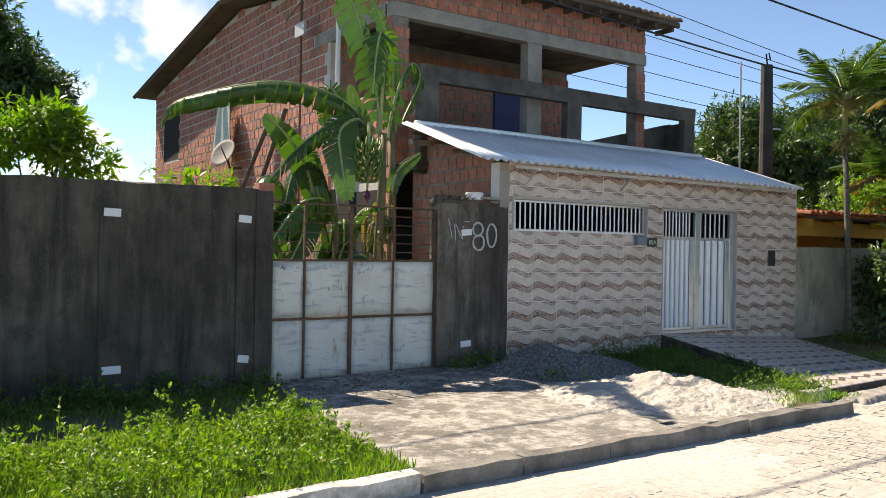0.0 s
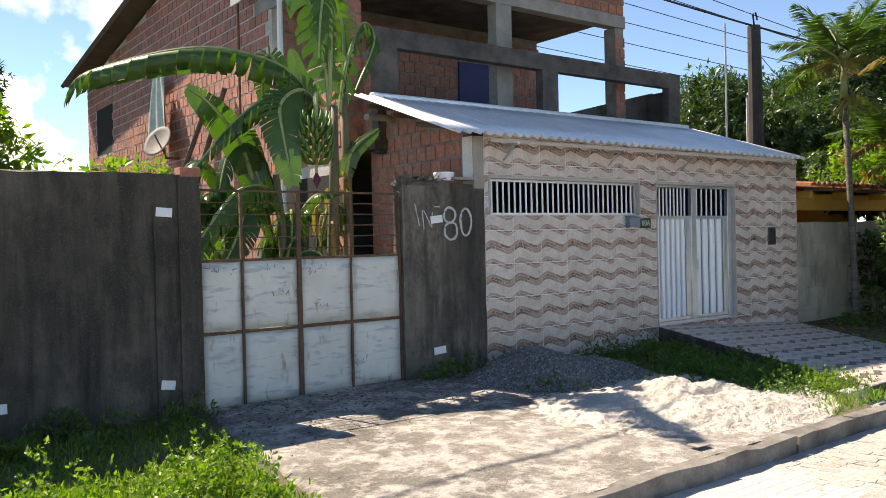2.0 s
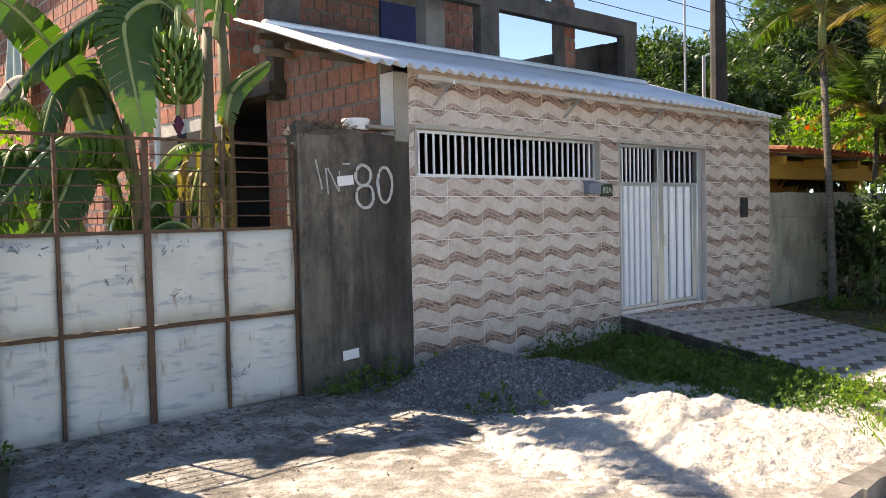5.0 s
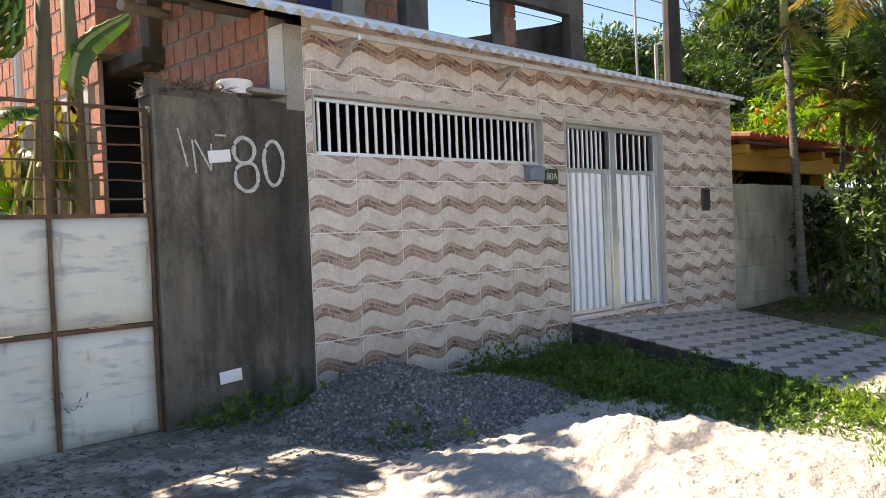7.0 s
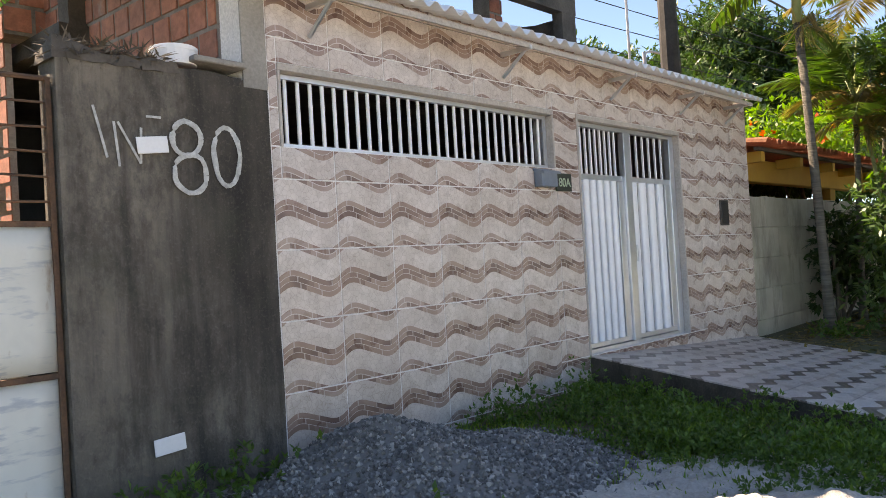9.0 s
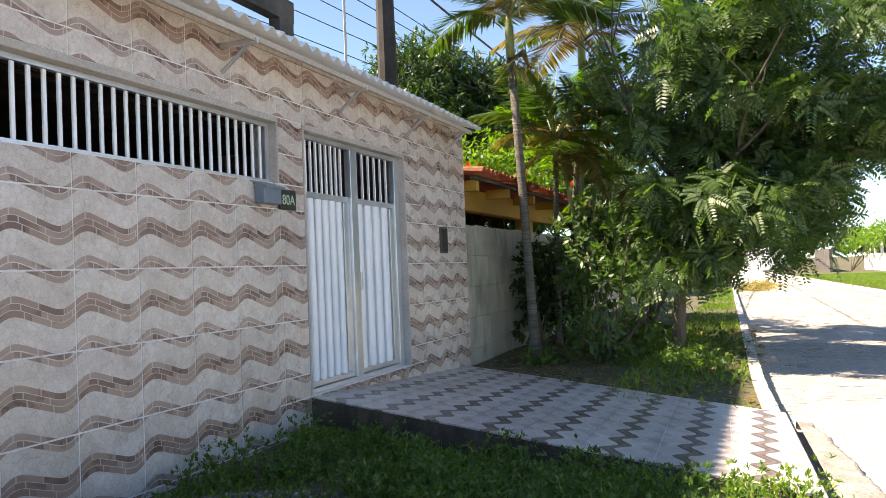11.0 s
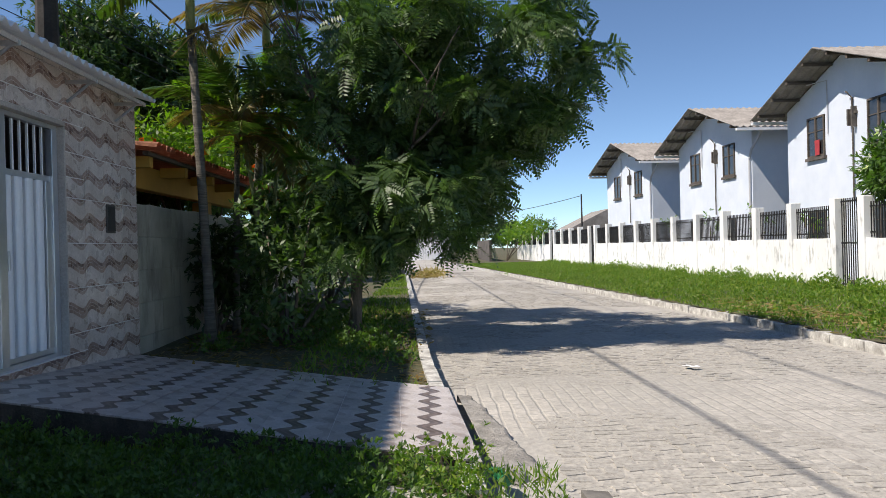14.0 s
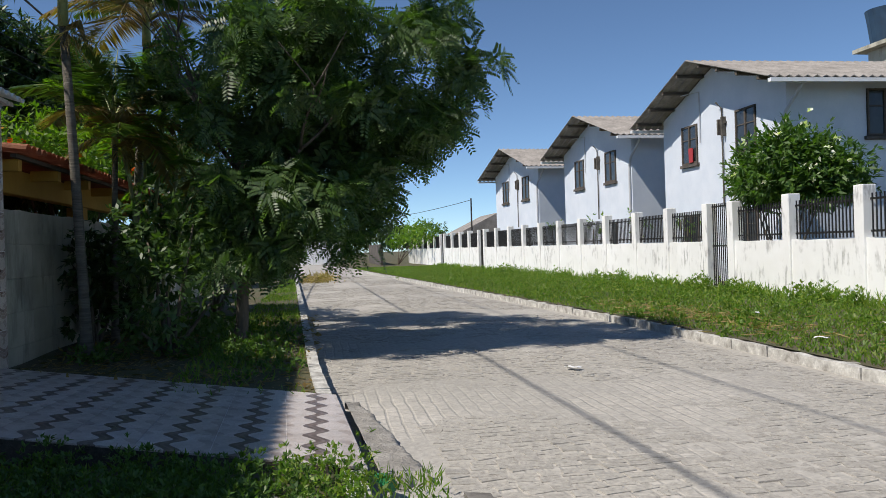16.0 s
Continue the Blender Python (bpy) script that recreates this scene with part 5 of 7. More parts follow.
def np_mesh(name, verts, quads, material):
    me = bpy.data.meshes.new(name)
    me.vertices.add(len(verts))
    me.vertices.foreach_set("co", np.ascontiguousarray(verts, dtype=np.float32).ravel())
    me.loops.add(quads.size)
    me.loops.foreach_set("vertex_index", np.ascontiguousarray(quads, dtype=np.int32).ravel())
    me.polygons.add(len(quads))
    me.polygons.foreach_set("loop_start", np.arange(0, quads.size, 4, dtype=np.int32))
    me.polygons.foreach_set("loop_total", np.full(len(quads), 4, dtype=np.int32))
    me.update(calc_edges=True)
    me.materials.append(material)
    return me


def random_units(n):
    return unit(rng.normal(size=(n, 3)))


def crown_points(blobs, per_m3, shell=0.55):
    """Random points in a set of ellipsoids (x, y, z, rx, ry, rz), denser near their skin, with the way out of each."""
    pts, outs = [], []
    for x, y, z, rx, ry, rz in blobs:
        n = int(per_m3 * 4.19 * rx * ry * rz)
        d = random_units(n)
        r = (shell + (1 - shell) * rng.random(n) ** 0.6)[:, None] * (1 + 0.14 * rng.normal(size=(n, 1)))
        pts.append(np.array((x, y, z)) + d * r * np.array((rx, ry, rz)))
        outs.append(unit(d / np.array((rx, ry, rz))))
    return np.concatenate(pts), np.concatenate(outs)


def simple_crown(blobs, per_m3, length, width, droop=0.35, shell=0.55, tuft=5):
    """Tufts of plain leaves."""
    p, o = crown_points(blobs, per_m3, shell)
    p = np.repeat(p, tuft, 0)
    o = np.repeat(o, tuft, 0)
    way = unit(o * 0.7 + random_units(len(p)) * 0.9 + np.array((0, 0, -droop)))
    side = unit(np.cross(way, unit(o + random_units(len(p)) * 0.6 + np.array((0, 0, 0.8)))))
    s = rng.uniform(0.6, 1.2, len(p))
    return blades(p + random_units(len(p)) * length * 0.25, way, side, length * s, width * s)


def limbs(bm, start, way, length, radius, depth, spread=0.55, lift=0.15):
    """Branches that fork, as tapered tubes."""
    p = [Vector(start)]
    d = Vector(way).normalized()
    n = 5
    for i in range(n):
        d = (d + Vector(noise.noise_vector(p[-1] * 1.7)) * 0.22 + Vector((0, 0, lift * 0.3))).normalized()
        p.append(p[-1] + d * length / n)
    tube(bm, p, [radius * (1 - 0.45 * i / n) for i in range(n + 1)], 7 if depth > 1 else 5)
    if depth:
        for k in range(3):
            q = Vector((random.uniform(-1, 1), random.uniform(-1, 1), random.uniform(-0.2, 0.8)))
            limbs(bm, p[-1] if k else p[3], (d + q * spread * 1.6), length * random.uniform(0.6, 0.85), radius * 0.52, depth - 1, spread, lift)


def tree(name, label, at, height, radius, crown, leaf, lean=(0.05, 0.0), depth=2, extra=None, category="tree", group="", spread=0.6):
    t = empty(name, label, category, group)
    b = bmesh.new()
    x, y, z = at
    pts = [(x + lean[0] * height * w + 0.05 * n3(w * 3, x), y + lean[1] * height * w + 0.05 * n3(x, w * 3), z + height * w) for w in (0, 0.15, 0.35, 0.6, 0.8, 1.0)]
    tube(b, pts, [radius * q for q in (1.5, 1.1, 1.0, 0.9, 0.85, 0.8)], 10)
    part("trunk", b, M_BARK, t, smooth=True)
    b = bmesh.new()
    for k in range(5):
        a = k * 1.256 + random.random()
        limbs(b, pts[-1] if k < 3 else pts[-2], (math.cos(a), math.sin(a), 0.9), height * 0.55, radius * 0.55, depth, spread)
    part("limb", b, M_BARK, t, smooth=True)
    c = new("crown", np_mesh("crown", *crown, leaf))
    c.parent = t
    return t


def blob_crown(cx, cy, cz, rx, ry, rz, n, size, seed):
    """Uneven set of small ellipsoids over a big one."""
    r = np.random.default_rng(seed)
    out = []
    for i in range(n):
        d = unit(r.normal(size=3))
        d[2] = abs(d[2]) * 1.0 - 0.35
        q = r.uniform(0.55, 1.0)
        s = size * r.uniform(0.6, 1.25)
        out.append((cx + d[0] * rx * q, cy + d[1] * ry * q, cz + d[2] * rz * q, s, s, s * 0.75))
    return out

# ---- banana plant in the yard ----
def ribbon_leaf(points, width, hang, tear, seed, lobes=26, face=None):
    """A banana leaf: a curved midrib with two blades cut into strips; hang lets the blades droop; face turns the blades' upper side."""
    r = random.Random(seed)
    pts = [Vector(p) for p in points]
    rib = []
    n = len(pts) - 1
    for i in range(lobes + 1):
        f = i / lobes * n
        k = min(int(f), n - 1)
        a = f - k
        p0, p1, p2, p3 = pts[max(k - 1, 0)], pts[k], pts[k + 1], pts[min(k + 2, n)]
        rib.append(0.5 * ((2 * p1) + (p2 - p0) * a + (2 * p0 - 5 * p1 + 4 * p2 - p3) * a * a + (3 * p1 - p0 - 3 * p2 + p3) * a ** 3))
    b = bmesh.new()
    for i in range(2, lobes):
        w = i / lobes
        wd = width * math.sin(math.pi * min(1, 0.06 + 0.94 * w) ** 0.8) ** 0.55 * (1 if w < 0.97 else 0.5)
        d = (rib[i + 1] - rib[i]).normalized()
        s = d.cross(Vector(face or (0, 0, 1)))
        s = s.normalized() if s.length > 0.05 else Vector((1, 0, 0))
        for side in (-1, 1):
            split = r.random() < tear
            gap = r.uniform(0.25, 0.8) if split else 0.0
            dr = hang * r.uniform(0.85, 1.15) + (r.uniform(-0.1, 0.5) if tear > 0.3 else 0)
            rows = []
            for j in range(5):
                u = j / 4
                ang = dr * u * 1.2
                off = (s * side * math.cos(ang) - Vector((0, 0, 1)) * math.sin(ang)) * wd * u
                sweep = d * wd * 0.28 * u
                g = gap * u * 0.5
                q0, q1 = rib[i], rib[i + 1]
                rows.append((q0.lerp(q1, g) + off + sweep, q0.lerp(q1, 1 - g) + off + sweep))
            vs = [(b.verts.new(x), b.verts.new(y)) for x, y in rows]
            for x, y in zip(vs, vs[1:]):
                b.faces.new((x[0], x[1], y[1], y[0]))
    bmesh.ops.remove_doubles(b, verts=b.verts[:], dist=0.004)
    ribm = tube(bmesh.new(), rib, [0.026 * (1 - 0.8 * i / lobes) + 0.004 for i in range(lobes + 1)], 6)
    return b, ribm


ban = empty("banana_plant", "tall banana plant with torn leaves and a green fruit bunch", "banana plant")
for k, (x, y, top, r) in enumerate(((6.12, 9.40, 3.3, 0.075), (6.42, 9.55, 3.5, 0.07), (5.72, 9.75, 2.5, 0.065), (5.30, 9.9, 2.0, 0.055), (4.9, 9.6, 1.4, 0.06))):
    b = tube(bmesh.new(), [(x + 0.12 * math.sin(w * 2 + k) * w, y, 0.05 + top * w) for w in (0, 0.25, 0.5, 0.75, 1.0)], [r * 1.25, r, r * 0.95, r * 0.8, r * 0.6], 12)
    part("stem", b, simple("banana stem", (0.13, 0.10, 0.055), (0.17, 0.15, 0.07), 5, 0.7, 0, 0.4, 25, (1, 1, 0.3)) if k == 0 else part_mat, ban, smooth=True)
    part_mat = bpy.data.materials["banana stem"]
FRONT = (-0.45, -0.85, 0.25)
LEAVES = [
    ([(6.05, 9.4, 3.3), (5.77, 9.4, 3.6), (5.52, 9.5, 3.8), (5.01, 9.8, 3.96), (4.54, 10.1, 3.94), (4.02, 10.5, 3.8), (3.72, 10.8, 3.67), (3.60, 10.9, 3.40)], 0.235, 1.05, 0.5, None),
    ([(6.1, 9.4, 3.2), (5.9, 9.4, 3.45), (5.68, 9.35, 3.52), (5.28, 9.35, 3.33), (4.92, 9.45, 3.0), (4.59, 9.6, 2.56)], 0.21, 1.1, 0.75, None),
    ([(6.05, 9.4, 3.3), (5.75, 9.3, 3.48), (5.45, 9.2, 3.28), (5.42, 9.1, 2.91), (5.50, 9.05, 2.37)], 0.20, 0.15, 0.10, FRONT),
    ([(5.55, 10.05, 2.2), (5.30, 10.0, 3.02), (5.39, 9.9, 2.74), (5.47, 9.85, 2.46)], 0.15, 0.1, 0.0, FRONT),
    ([(5.4, 9.9, 2.5), (5.21, 9.8, 2.91), (4.8, 9.6, 3.28), (4.50, 9.5, 3.42)], 0.16, 0.3, 0.05, FRONT),
    ([(5.9, 9.8, 3.5), (5.72, 10.0, 4.0), (5.61, 10.0, 3.80), (5.60, 10.0, 3.45)], 0.11, 0.1, 0.05, FRONT),
    ([(6.05, 9.5, 3.1), (6.0, 9.5, 3.26), (5.84, 9.5, 3.67), (5.74, 9.5, 3.98)], 0.10, 0.15, 0.05, FRONT),
    ([(6.2, 9.45, 3.3), (6.08, 9.45, 4.2), (5.78, 9.5, 5.05), (5.38, 9.5, 5.95), (4.95, 9.55, 6.6)], 0.24, 0.5, 0.7, FRONT),
    ([(6.2, 9.45, 3.4), (6.16, 9.3, 4.39), (5.99, 9.1, 4.66), (5.86, 9.0, 4.25), (5.80, 8.95, 3.78)], 0.19, 0.35, 0.7, FRONT),
    ([(6.35, 9.5, 3.3), (6.45, 9.45, 3.9), (6.62, 9.35, 4.36), (6.72, 9.25, 4.15), (6.35, 9.1, 3.5)], 0.16, 0.7, 0.75, None),
    ([(6.40, 9.55, 3.3), (6.50, 9.6, 4.2), (6.42, 9.7, 4.85), (6.2, 9.75, 5.3)], 0.17, 0.5, 0.75, FRONT),
    ([(6.42, 9.5, 2.5), (6.50, 9.45, 2.85), (6.84, 9.4, 3.12)], 0.09, 0.4, 0.1, FRONT),
    ([(5.6, 9.6, 2.0), (5.39, 9.5, 2.36), (4.99, 9.3, 2.33), (4.65, 9.1, 2.05), (4.36, 9.0, 1.70)], 0.23, 1.0, 0.2, None),
    ([(5.69, 9.3, 2.05), (5.8, 9.1, 2.27), (6.05, 9.0, 2.30)], 0.10, 0.6, 0.2, None),
    ([(5.2, 9.4, 1.9), (5.06, 9.3, 2.15), (4.87, 9.1, 1.85), (4.68, 9.0, 1.55)], 0.17, 0.4, 0.1, FRONT),
    ([(5.72, 9.9, 2.2), (5.45, 9.9, 2.9), (5.15, 9.9, 2.85), (4.95, 9.8, 2.35)], 0.20, 0.6, 0.2, None),
    ([(5.3, 10.1, 1.8), (5.0, 10.1, 2.6), (4.7, 10.1, 2.65), (4.5, 10.1, 2.2)], 0.20, 0.5, 0.1, None),
    ([(4.9, 9.6, 1.2), (4.7, 9.4, 1.75), (4.5, 9.2, 1.85), (4.35, 9.0, 1.5)], 0.17, 0.5, 0.05, FRONT),
]
rl = random.Random(77)
for k in range(34):
    x, y, z = rl.uniform(4.3, 6.6), rl.uniform(9.6, 10.7), rl.uniform(0.5, 1.9)
    dx, dy = rl.uniform(-0.6, 0.6), rl.uniform(-0.6, 0.1)
    LEAVES.append(([(x, y, z), (x + dx * 0.4, y + dy * 0.4, z + 0.55), (x + dx * 0.8, y + dy * 0.8, z + 0.6), (x + dx * 1.2, y + dy * 1.1, z + 0.1)], 0.22, 0.6, rl.uniform(0.05, 0.35), None))
for k, (pts, w, hang, tear, face) in enumerate(LEAVES):
    b, ribm = ribbon_leaf(pts, w * 1.25, hang, tear, k, 26, face)
    lf = part("leaf", b, M_BANANA, ban, smooth=True)
    part("midrib", ribm, M_SHAFT, lf)
for k in range(9):
    a = k * 0.7
    pts = [(6.2 + 0.1 * math.cos(a), 9.45 + 0.1 * math.sin(a), 2.6 - 0.1 * k), (6.2 + 0.22 * math.cos(a), 9.45 + 0.22 * math.sin(a), 2.5 - 0.1 * k), (6.2 + 0.2 * math.cos(a), 9.45 + 0.2 * math.sin(a), 1.9 - 0.1 * k)]
    b, ribm = ribbon_leaf(pts, 0.07, 1.0, 0.4, 40 + k, 10)
    ribm.free()
    part("dead_leaf", b, M_DRYPALM, ban, "dry brown hanging leaf")
bunch = part("fruit_stalk", tube(bmesh.new(), [(6.1, 9.4, 3.35), (5.86, 9.15, 3.42), (5.78, 9.02, 3.1), (5.76, 9.0, 2.5)], [0.03, 0.03, 0.025, 0.015], 8), M_SHAFT, ban)
b = bmesh.new()
tube(b, [(0, 0, 0), (0.06, 0, 0.015), (0.11, 0, 0.07), (0.125, 0, 0.15)], [0.011, 0.022, 0.021, 0.007], 6)
fruit = mesh_of("fruit", b, M_FRUIT, True)
for j in range(7):
    for i in range(12):
        ob = new("fruit", fruit)
        ob.parent = bunch
        ob.matrix_basis = pose(5.77, 9.02, 3.05 - j * 0.072, random.uniform(-8, 8), 0, i * 33 + j * 17) @ Matrix.Translation((0.045 + 0.035 * math.sin(j * 0.45), 0, 0))
part("flower_bud", tube(bmesh.new(), [(5.76, 9.0, 2.51), (5.76, 9.0, 2.44), (5.76, 9.0, 2.34)], [0.015, 0.05, 0.005], 8), simple("purple bud", (0.10, 0.02, 0.05), (0.14, 0.03, 0.06), 4), bunch)

# ---- palms ----
def frond(length, width, droop, pairs, seed, twist=0.0):
    """A feather leaf along +x, rising then drooping; returns rachis and leaflet arrays."""
    r = np.random.default_rng(seed)
    n = pairs
    u = np.linspace(0.16, 1, n)
    px, pz = length * u * (1 - 0.18 * droop * u), length * (0.42 * u - droop * u * u)
    base = np.stack([px, np.zeros(n), pz], 1)
    tang = unit(np.stack([np.gradient(px), np.zeros(n), np.gradient(pz)], 1))
    vs, qs = [], []
    for s in (-1, 1):
        way = unit(tang * 0.55 + np.array((0, s * 1.0, 0)) + np.array((0, 0, -0.35 - 0.3 * twist)) + r.normal(size=(n, 3)) * 0.07)
        sd = unit(np.cross(way, np.array((0, 0, 1.0)) + tang * 0.4))
        ln = width * np.sin(np.pi * np.clip(0.12 + 0.85 * u, 0, 1)) ** 0.6
        v, q = blades(base, way, sd, ln, 0.036, 0.1)
        qs.append(q + sum(len(z) for z in vs))
        vs.append(v)
    rach = [(length * w * (1 - 0.18 * droop * w), 0, length * (0.42 * w - droop * w * w)) for w in (0, 0.2, 0.4, 0.6, 0.8, 1)]
    return rach, np.concatenate(vs), np.concatenate(qs)


def palm(label, at, top, radius, fronds, length, seed, dry=2, lean=(0, 0), shaft=0.7, flare=0.0):
    t = empty("palm_tree", label, "palm", "palms beside the cream wall")
    x, y, z = at
    xt, yt = x + lean[0], y + lean[1]
    pts = [(x + lean[0] * w ** 1.3, y + lean[1] * w ** 1.3, z + (top - z) * w) for w in (0, 0.08, 0.25, 0.5, 0.75, 1)]
    part("trunk", tube(bmesh.new(), pts, [radius * 1.7, radius * 1.15, radius, radius * 0.95, radius * 0.9, radius * 0.85], 12), M_PALMBARK, t, smooth=True)
    part("crownshaft", tube(bmesh.new(), [(xt, yt, top), (xt, yt, top + shaft * 0.5), (xt, yt, top + shaft)], [radius * 1.05, radius * 0.95, radius * 0.5], 12), M_SHAFT, t, "smooth green crownshaft", True)
    r = random.Random(seed)
    for k in range(fronds):
        dr = 0.28 + 0.62 * (k / fronds) + r.uniform(-0.05, 0.05)
        rach, v, q = frond(length * r.uniform(0.85, 1.1), 0.62, dr, 60, seed * 50 + k)
        old = k >= fronds - dry
        me = np_mesh("leaf_blade", v, q, M_DRYPALM if old else M_PALM)
        m = pose(xt, yt, top + shaft * (0.95 - 0.25 * k / fronds), 0, -52 + 42 * k / fronds, k * 137.5 + r.uniform(-10, 10))
        fr = part("frond", tube(bmesh.new(), rach, [0.022, 0.018, 0.014, 0.011, 0.008, 0.004], 6), M_DRYPALM if old else M_SHAFT, t, "dry yellow frond" if old else "")
        fr.matrix_basis = m
        lo = new("leaf_blade", me)
        lo.parent = fr
    sp = part("flower_stalk", tube(bmesh.new(), [(xt, yt - 0.03, top - 0.02), (xt - 0.1, yt - 0.2, top + 0.02), (xt - 0.16, yt - 0.28, top - 0.2)], [0.03, 0.045, 0.02], 8), M_DRYPALM, t, "yellow drooping flower stalk")
    v, q = blades(np.array((xt - 0.05, yt - 0.1, top - 0.05)) + rng.normal(size=(90, 3)) * 0.05, unit(rng.normal(size=(90, 3)) * 0.6 + np.array((-0.3, -0.3, -0.5))), random_units(90), 0.45, 0.014)
    f = new("flower_spray", np_mesh("flower_spray", v, q, M_DRYGRASS))
    f.parent = t
    return t


palm("slender ringed palm with a green crownshaft", (15.6, 7.92, 0.1), 4.05, 0.058, 13, 1.35, 3, 1, (0.02, 0.16), 0.7)
palm("thin young palm with drooping fronds", (17.3, 8.0, 0.1), 2.9, 0.045, 11, 1.3, 5, 3, (0.1, -0.05), 0.4)
palm("dense palm with hanging dead fronds", (19.3, 8.2, 0.1), 4.75, 0.07, 18, 1.8, 8, 5, (0.0, -0.35), 0.5)

def clump_palm(label, foot, stems, seed):
    """Several thin ringed canes from one root, each with its own small crown of feather leaves."""
    t = empty("clump_palm", label, "palm", "palms beside the cream wall")
    r = random.Random(seed)
    for j, (dx, dy, top) in enumerate(stems):
        x0, y0 = foot[0] + r.uniform(-0.25, 0.25), foot[1] + r.uniform(-0.2, 0.2)
        x1, y1 = foot[0] + dx, foot[1] + dy
        pts = [(x0 + (x1 - x0) * w ** 1.4, y0 + (y1 - y0) * w ** 1.4, 0.1 + (top - 0.1) * w) for w in (0, 0.25, 0.5, 0.75, 1)]
        cane = part("cane", tube(bmesh.new(), pts, [0.035, 0.03, 0.028, 0.027, 0.03], 8), M_SHAFT, t, "yellow-green ringed cane", True)
        for k in range(8):
            old = k >= 6
            rach, v, q = frond(r.uniform(0.9, 1.35), 0.42, 0.3 + 0.07 * k, 38, seed * 90 + j * 10 + k)
            fr = part("frond", tube(bmesh.new(), rach, [0.014, 0.011, 0.009, 0.007, 0.005, 0.003], 5), M_DRYPALM if old else M_SHAFT, cane)
            fr.matrix_basis = pose(x1, y1, top - 0.02, 0, -38 + 8 * k, k * 137.5 + j * 40)
            bl = new("leaf_blade", np_mesh("leaf_blade", v, q, M_DRYPALM if old else M_SHRUB))
            bl.parent = cane
            bl.matrix_basis = fr.matrix_basis.copy()
    return t


clump_palm("clump of thin yellow-green palm canes with feathery leaves", (17.9, 7.55, 0.1), ((-0.5, 0.3, 3.0), (0.1, -0.2, 3.7), (0.6, 0.25, 3.3), (-0.1, -0.6, 2.5), (0.9, -0.5, 4.2)), 14)

# ---- broad street tree with feathered leaves ----
nb = [(15.9, 5.2, 3.5, 1.4, 1.4, 1.2), (15.8, 4.4, 3.0, 0.9, 0.8, 0.8), (15.6, 6.2, 2.7, 1.0, 0.9, 1.0), (16.2, 5.2, 4.6, 1.5, 1.5, 1.0), (15.6, 3.75, 3.9, 0.7, 0.6, 0.6),
      (15.5, 5.3, 2.1, 0.8, 0.8, 0.7), (17.2, 4.7, 3.4, 1.3, 1.3, 1.2), (15.6, 3.25, 3.45, 0.32, 0.3, 0.25), (15.6, 4.5, 4.8, 0.8, 0.8, 0.6), (16.0, 3.9, 2.7, 0.6, 0.5, 0.5),
      (16.9, 5.6, 2.4, 1.0, 1.0, 0.9), (15.4, 6.3, 3.7, 0.7, 0.7, 0.8), (16.3, 3.7, 4.6, 0.8, 0.7, 0.5), (15.3, 5.6, 4.3, 0.7, 0.7, 0.6), (15.5, 5.9, 1.6, 0.5, 0.5, 0.5), (18.4, 5.4, 3.8, 1.4, 1.4, 1.2),
      (15.7, 6.6, 1.4, 0.5, 0.5, 0.6), (16.6, 6.4, 3.6, 1.1, 1.0, 1.0), (17.2, 5.4, 1.9, 0.8, 0.6, 0.6), (16.0, 4.7, 2.15, 0.6, 0.6, 0.5), (16.2, 5.1, 1.6, 0.5, 0.5, 0.4), (16.8, 4.5, 2.3, 0.7, 0.7, 0.6),
      (16.6, 5.6, 5.3, 1.1, 1.1, 0.6)]


def rosette_crown(blobs, per_m3, leaves, rachis, leaflet, pairs, shell):
    """Shoots that end in a whorl of feathered leaves, each with pairs of pointed leaflets lying in one plane."""
    p, o = crown_points(blobs, per_m3, shell)
    n = len(p)
    axis = unit(o * 0.8 + random_units(n) * 0.5 + np.array((0, 0, 0.25)))
    e1 = unit(np.cross(axis, random_units(n)))
    e2 = np.cross(axis, e1)
    vs, qs, base = [], [], 0
    for j in range(leaves):
        a = 2 * math.pi * j / leaves + rng.uniform(-0.3, 0.3, n)
        way = unit(axis * rng.uniform(0.1, 0.7, n)[:, None] + e1 * np.cos(a)[:, None] + e2 * np.sin(a)[:, None] + np.array((0, 0, -0.25)))
        side = unit(np.cross(way, axis + random_units(n) * 0.25))
        up = np.cross(side, way)
        size = rng.uniform(0.65, 1.15, n)
        for m in range(pairs):
            f = 0.22 + 0.78 * m / (pairs - 1)
            foot = p + way * (rachis * f * size)[:, None] + np.array((0, 0, -1.0)) * (0.22 * rachis * f * f)
            for s in (-1, 1):
                w = unit(side * s * 0.9 + way * 0.5 - up * 0.12 + random_units(n) * 0.08)
                sd = unit(np.cross(w, up + random_units(n) * 0.15))
                v, q = blades(foot, w, sd, leaflet * size * (1.12 - 0.45 * f), leaflet * 0.30)
                vs.append(v)
                qs.append(q + base)
                base += len(v)
    return np.concatenate(vs), np.concatenate(qs)


def feathered(blobs):
    """Every mass of the crown is broken into small clumps with gaps between them, more open towards the top."""
    r = np.random.default_rng(19)
    clumps = []
    for x, y, z, rx, ry, rz in blobs:
        low = z < 3.3
        for i in range(max(3, int((13 if low else 6) * rx * ry * rz ** 0.5))):
            d = unit(r.normal(size=3))
            q = r.uniform(0.35, 1.0)
            s = r.uniform(0.22, 0.42)
            clumps.append((x + d[0] * rx * q, y + d[1] * ry * q, z + d[2] * rz * q, s, s, s * 0.7))
    return rosette_crown(clumps, 105, 6, 0.30, 0.10, 8, 0.1)


tree("street_tree", "leafy street tree with dense feathered dark green leaves", (16.2, 6.25, 0.1), 2.1, 0.075, feathered(nb), M_LEAF, (-0.05, -0.12), 2)

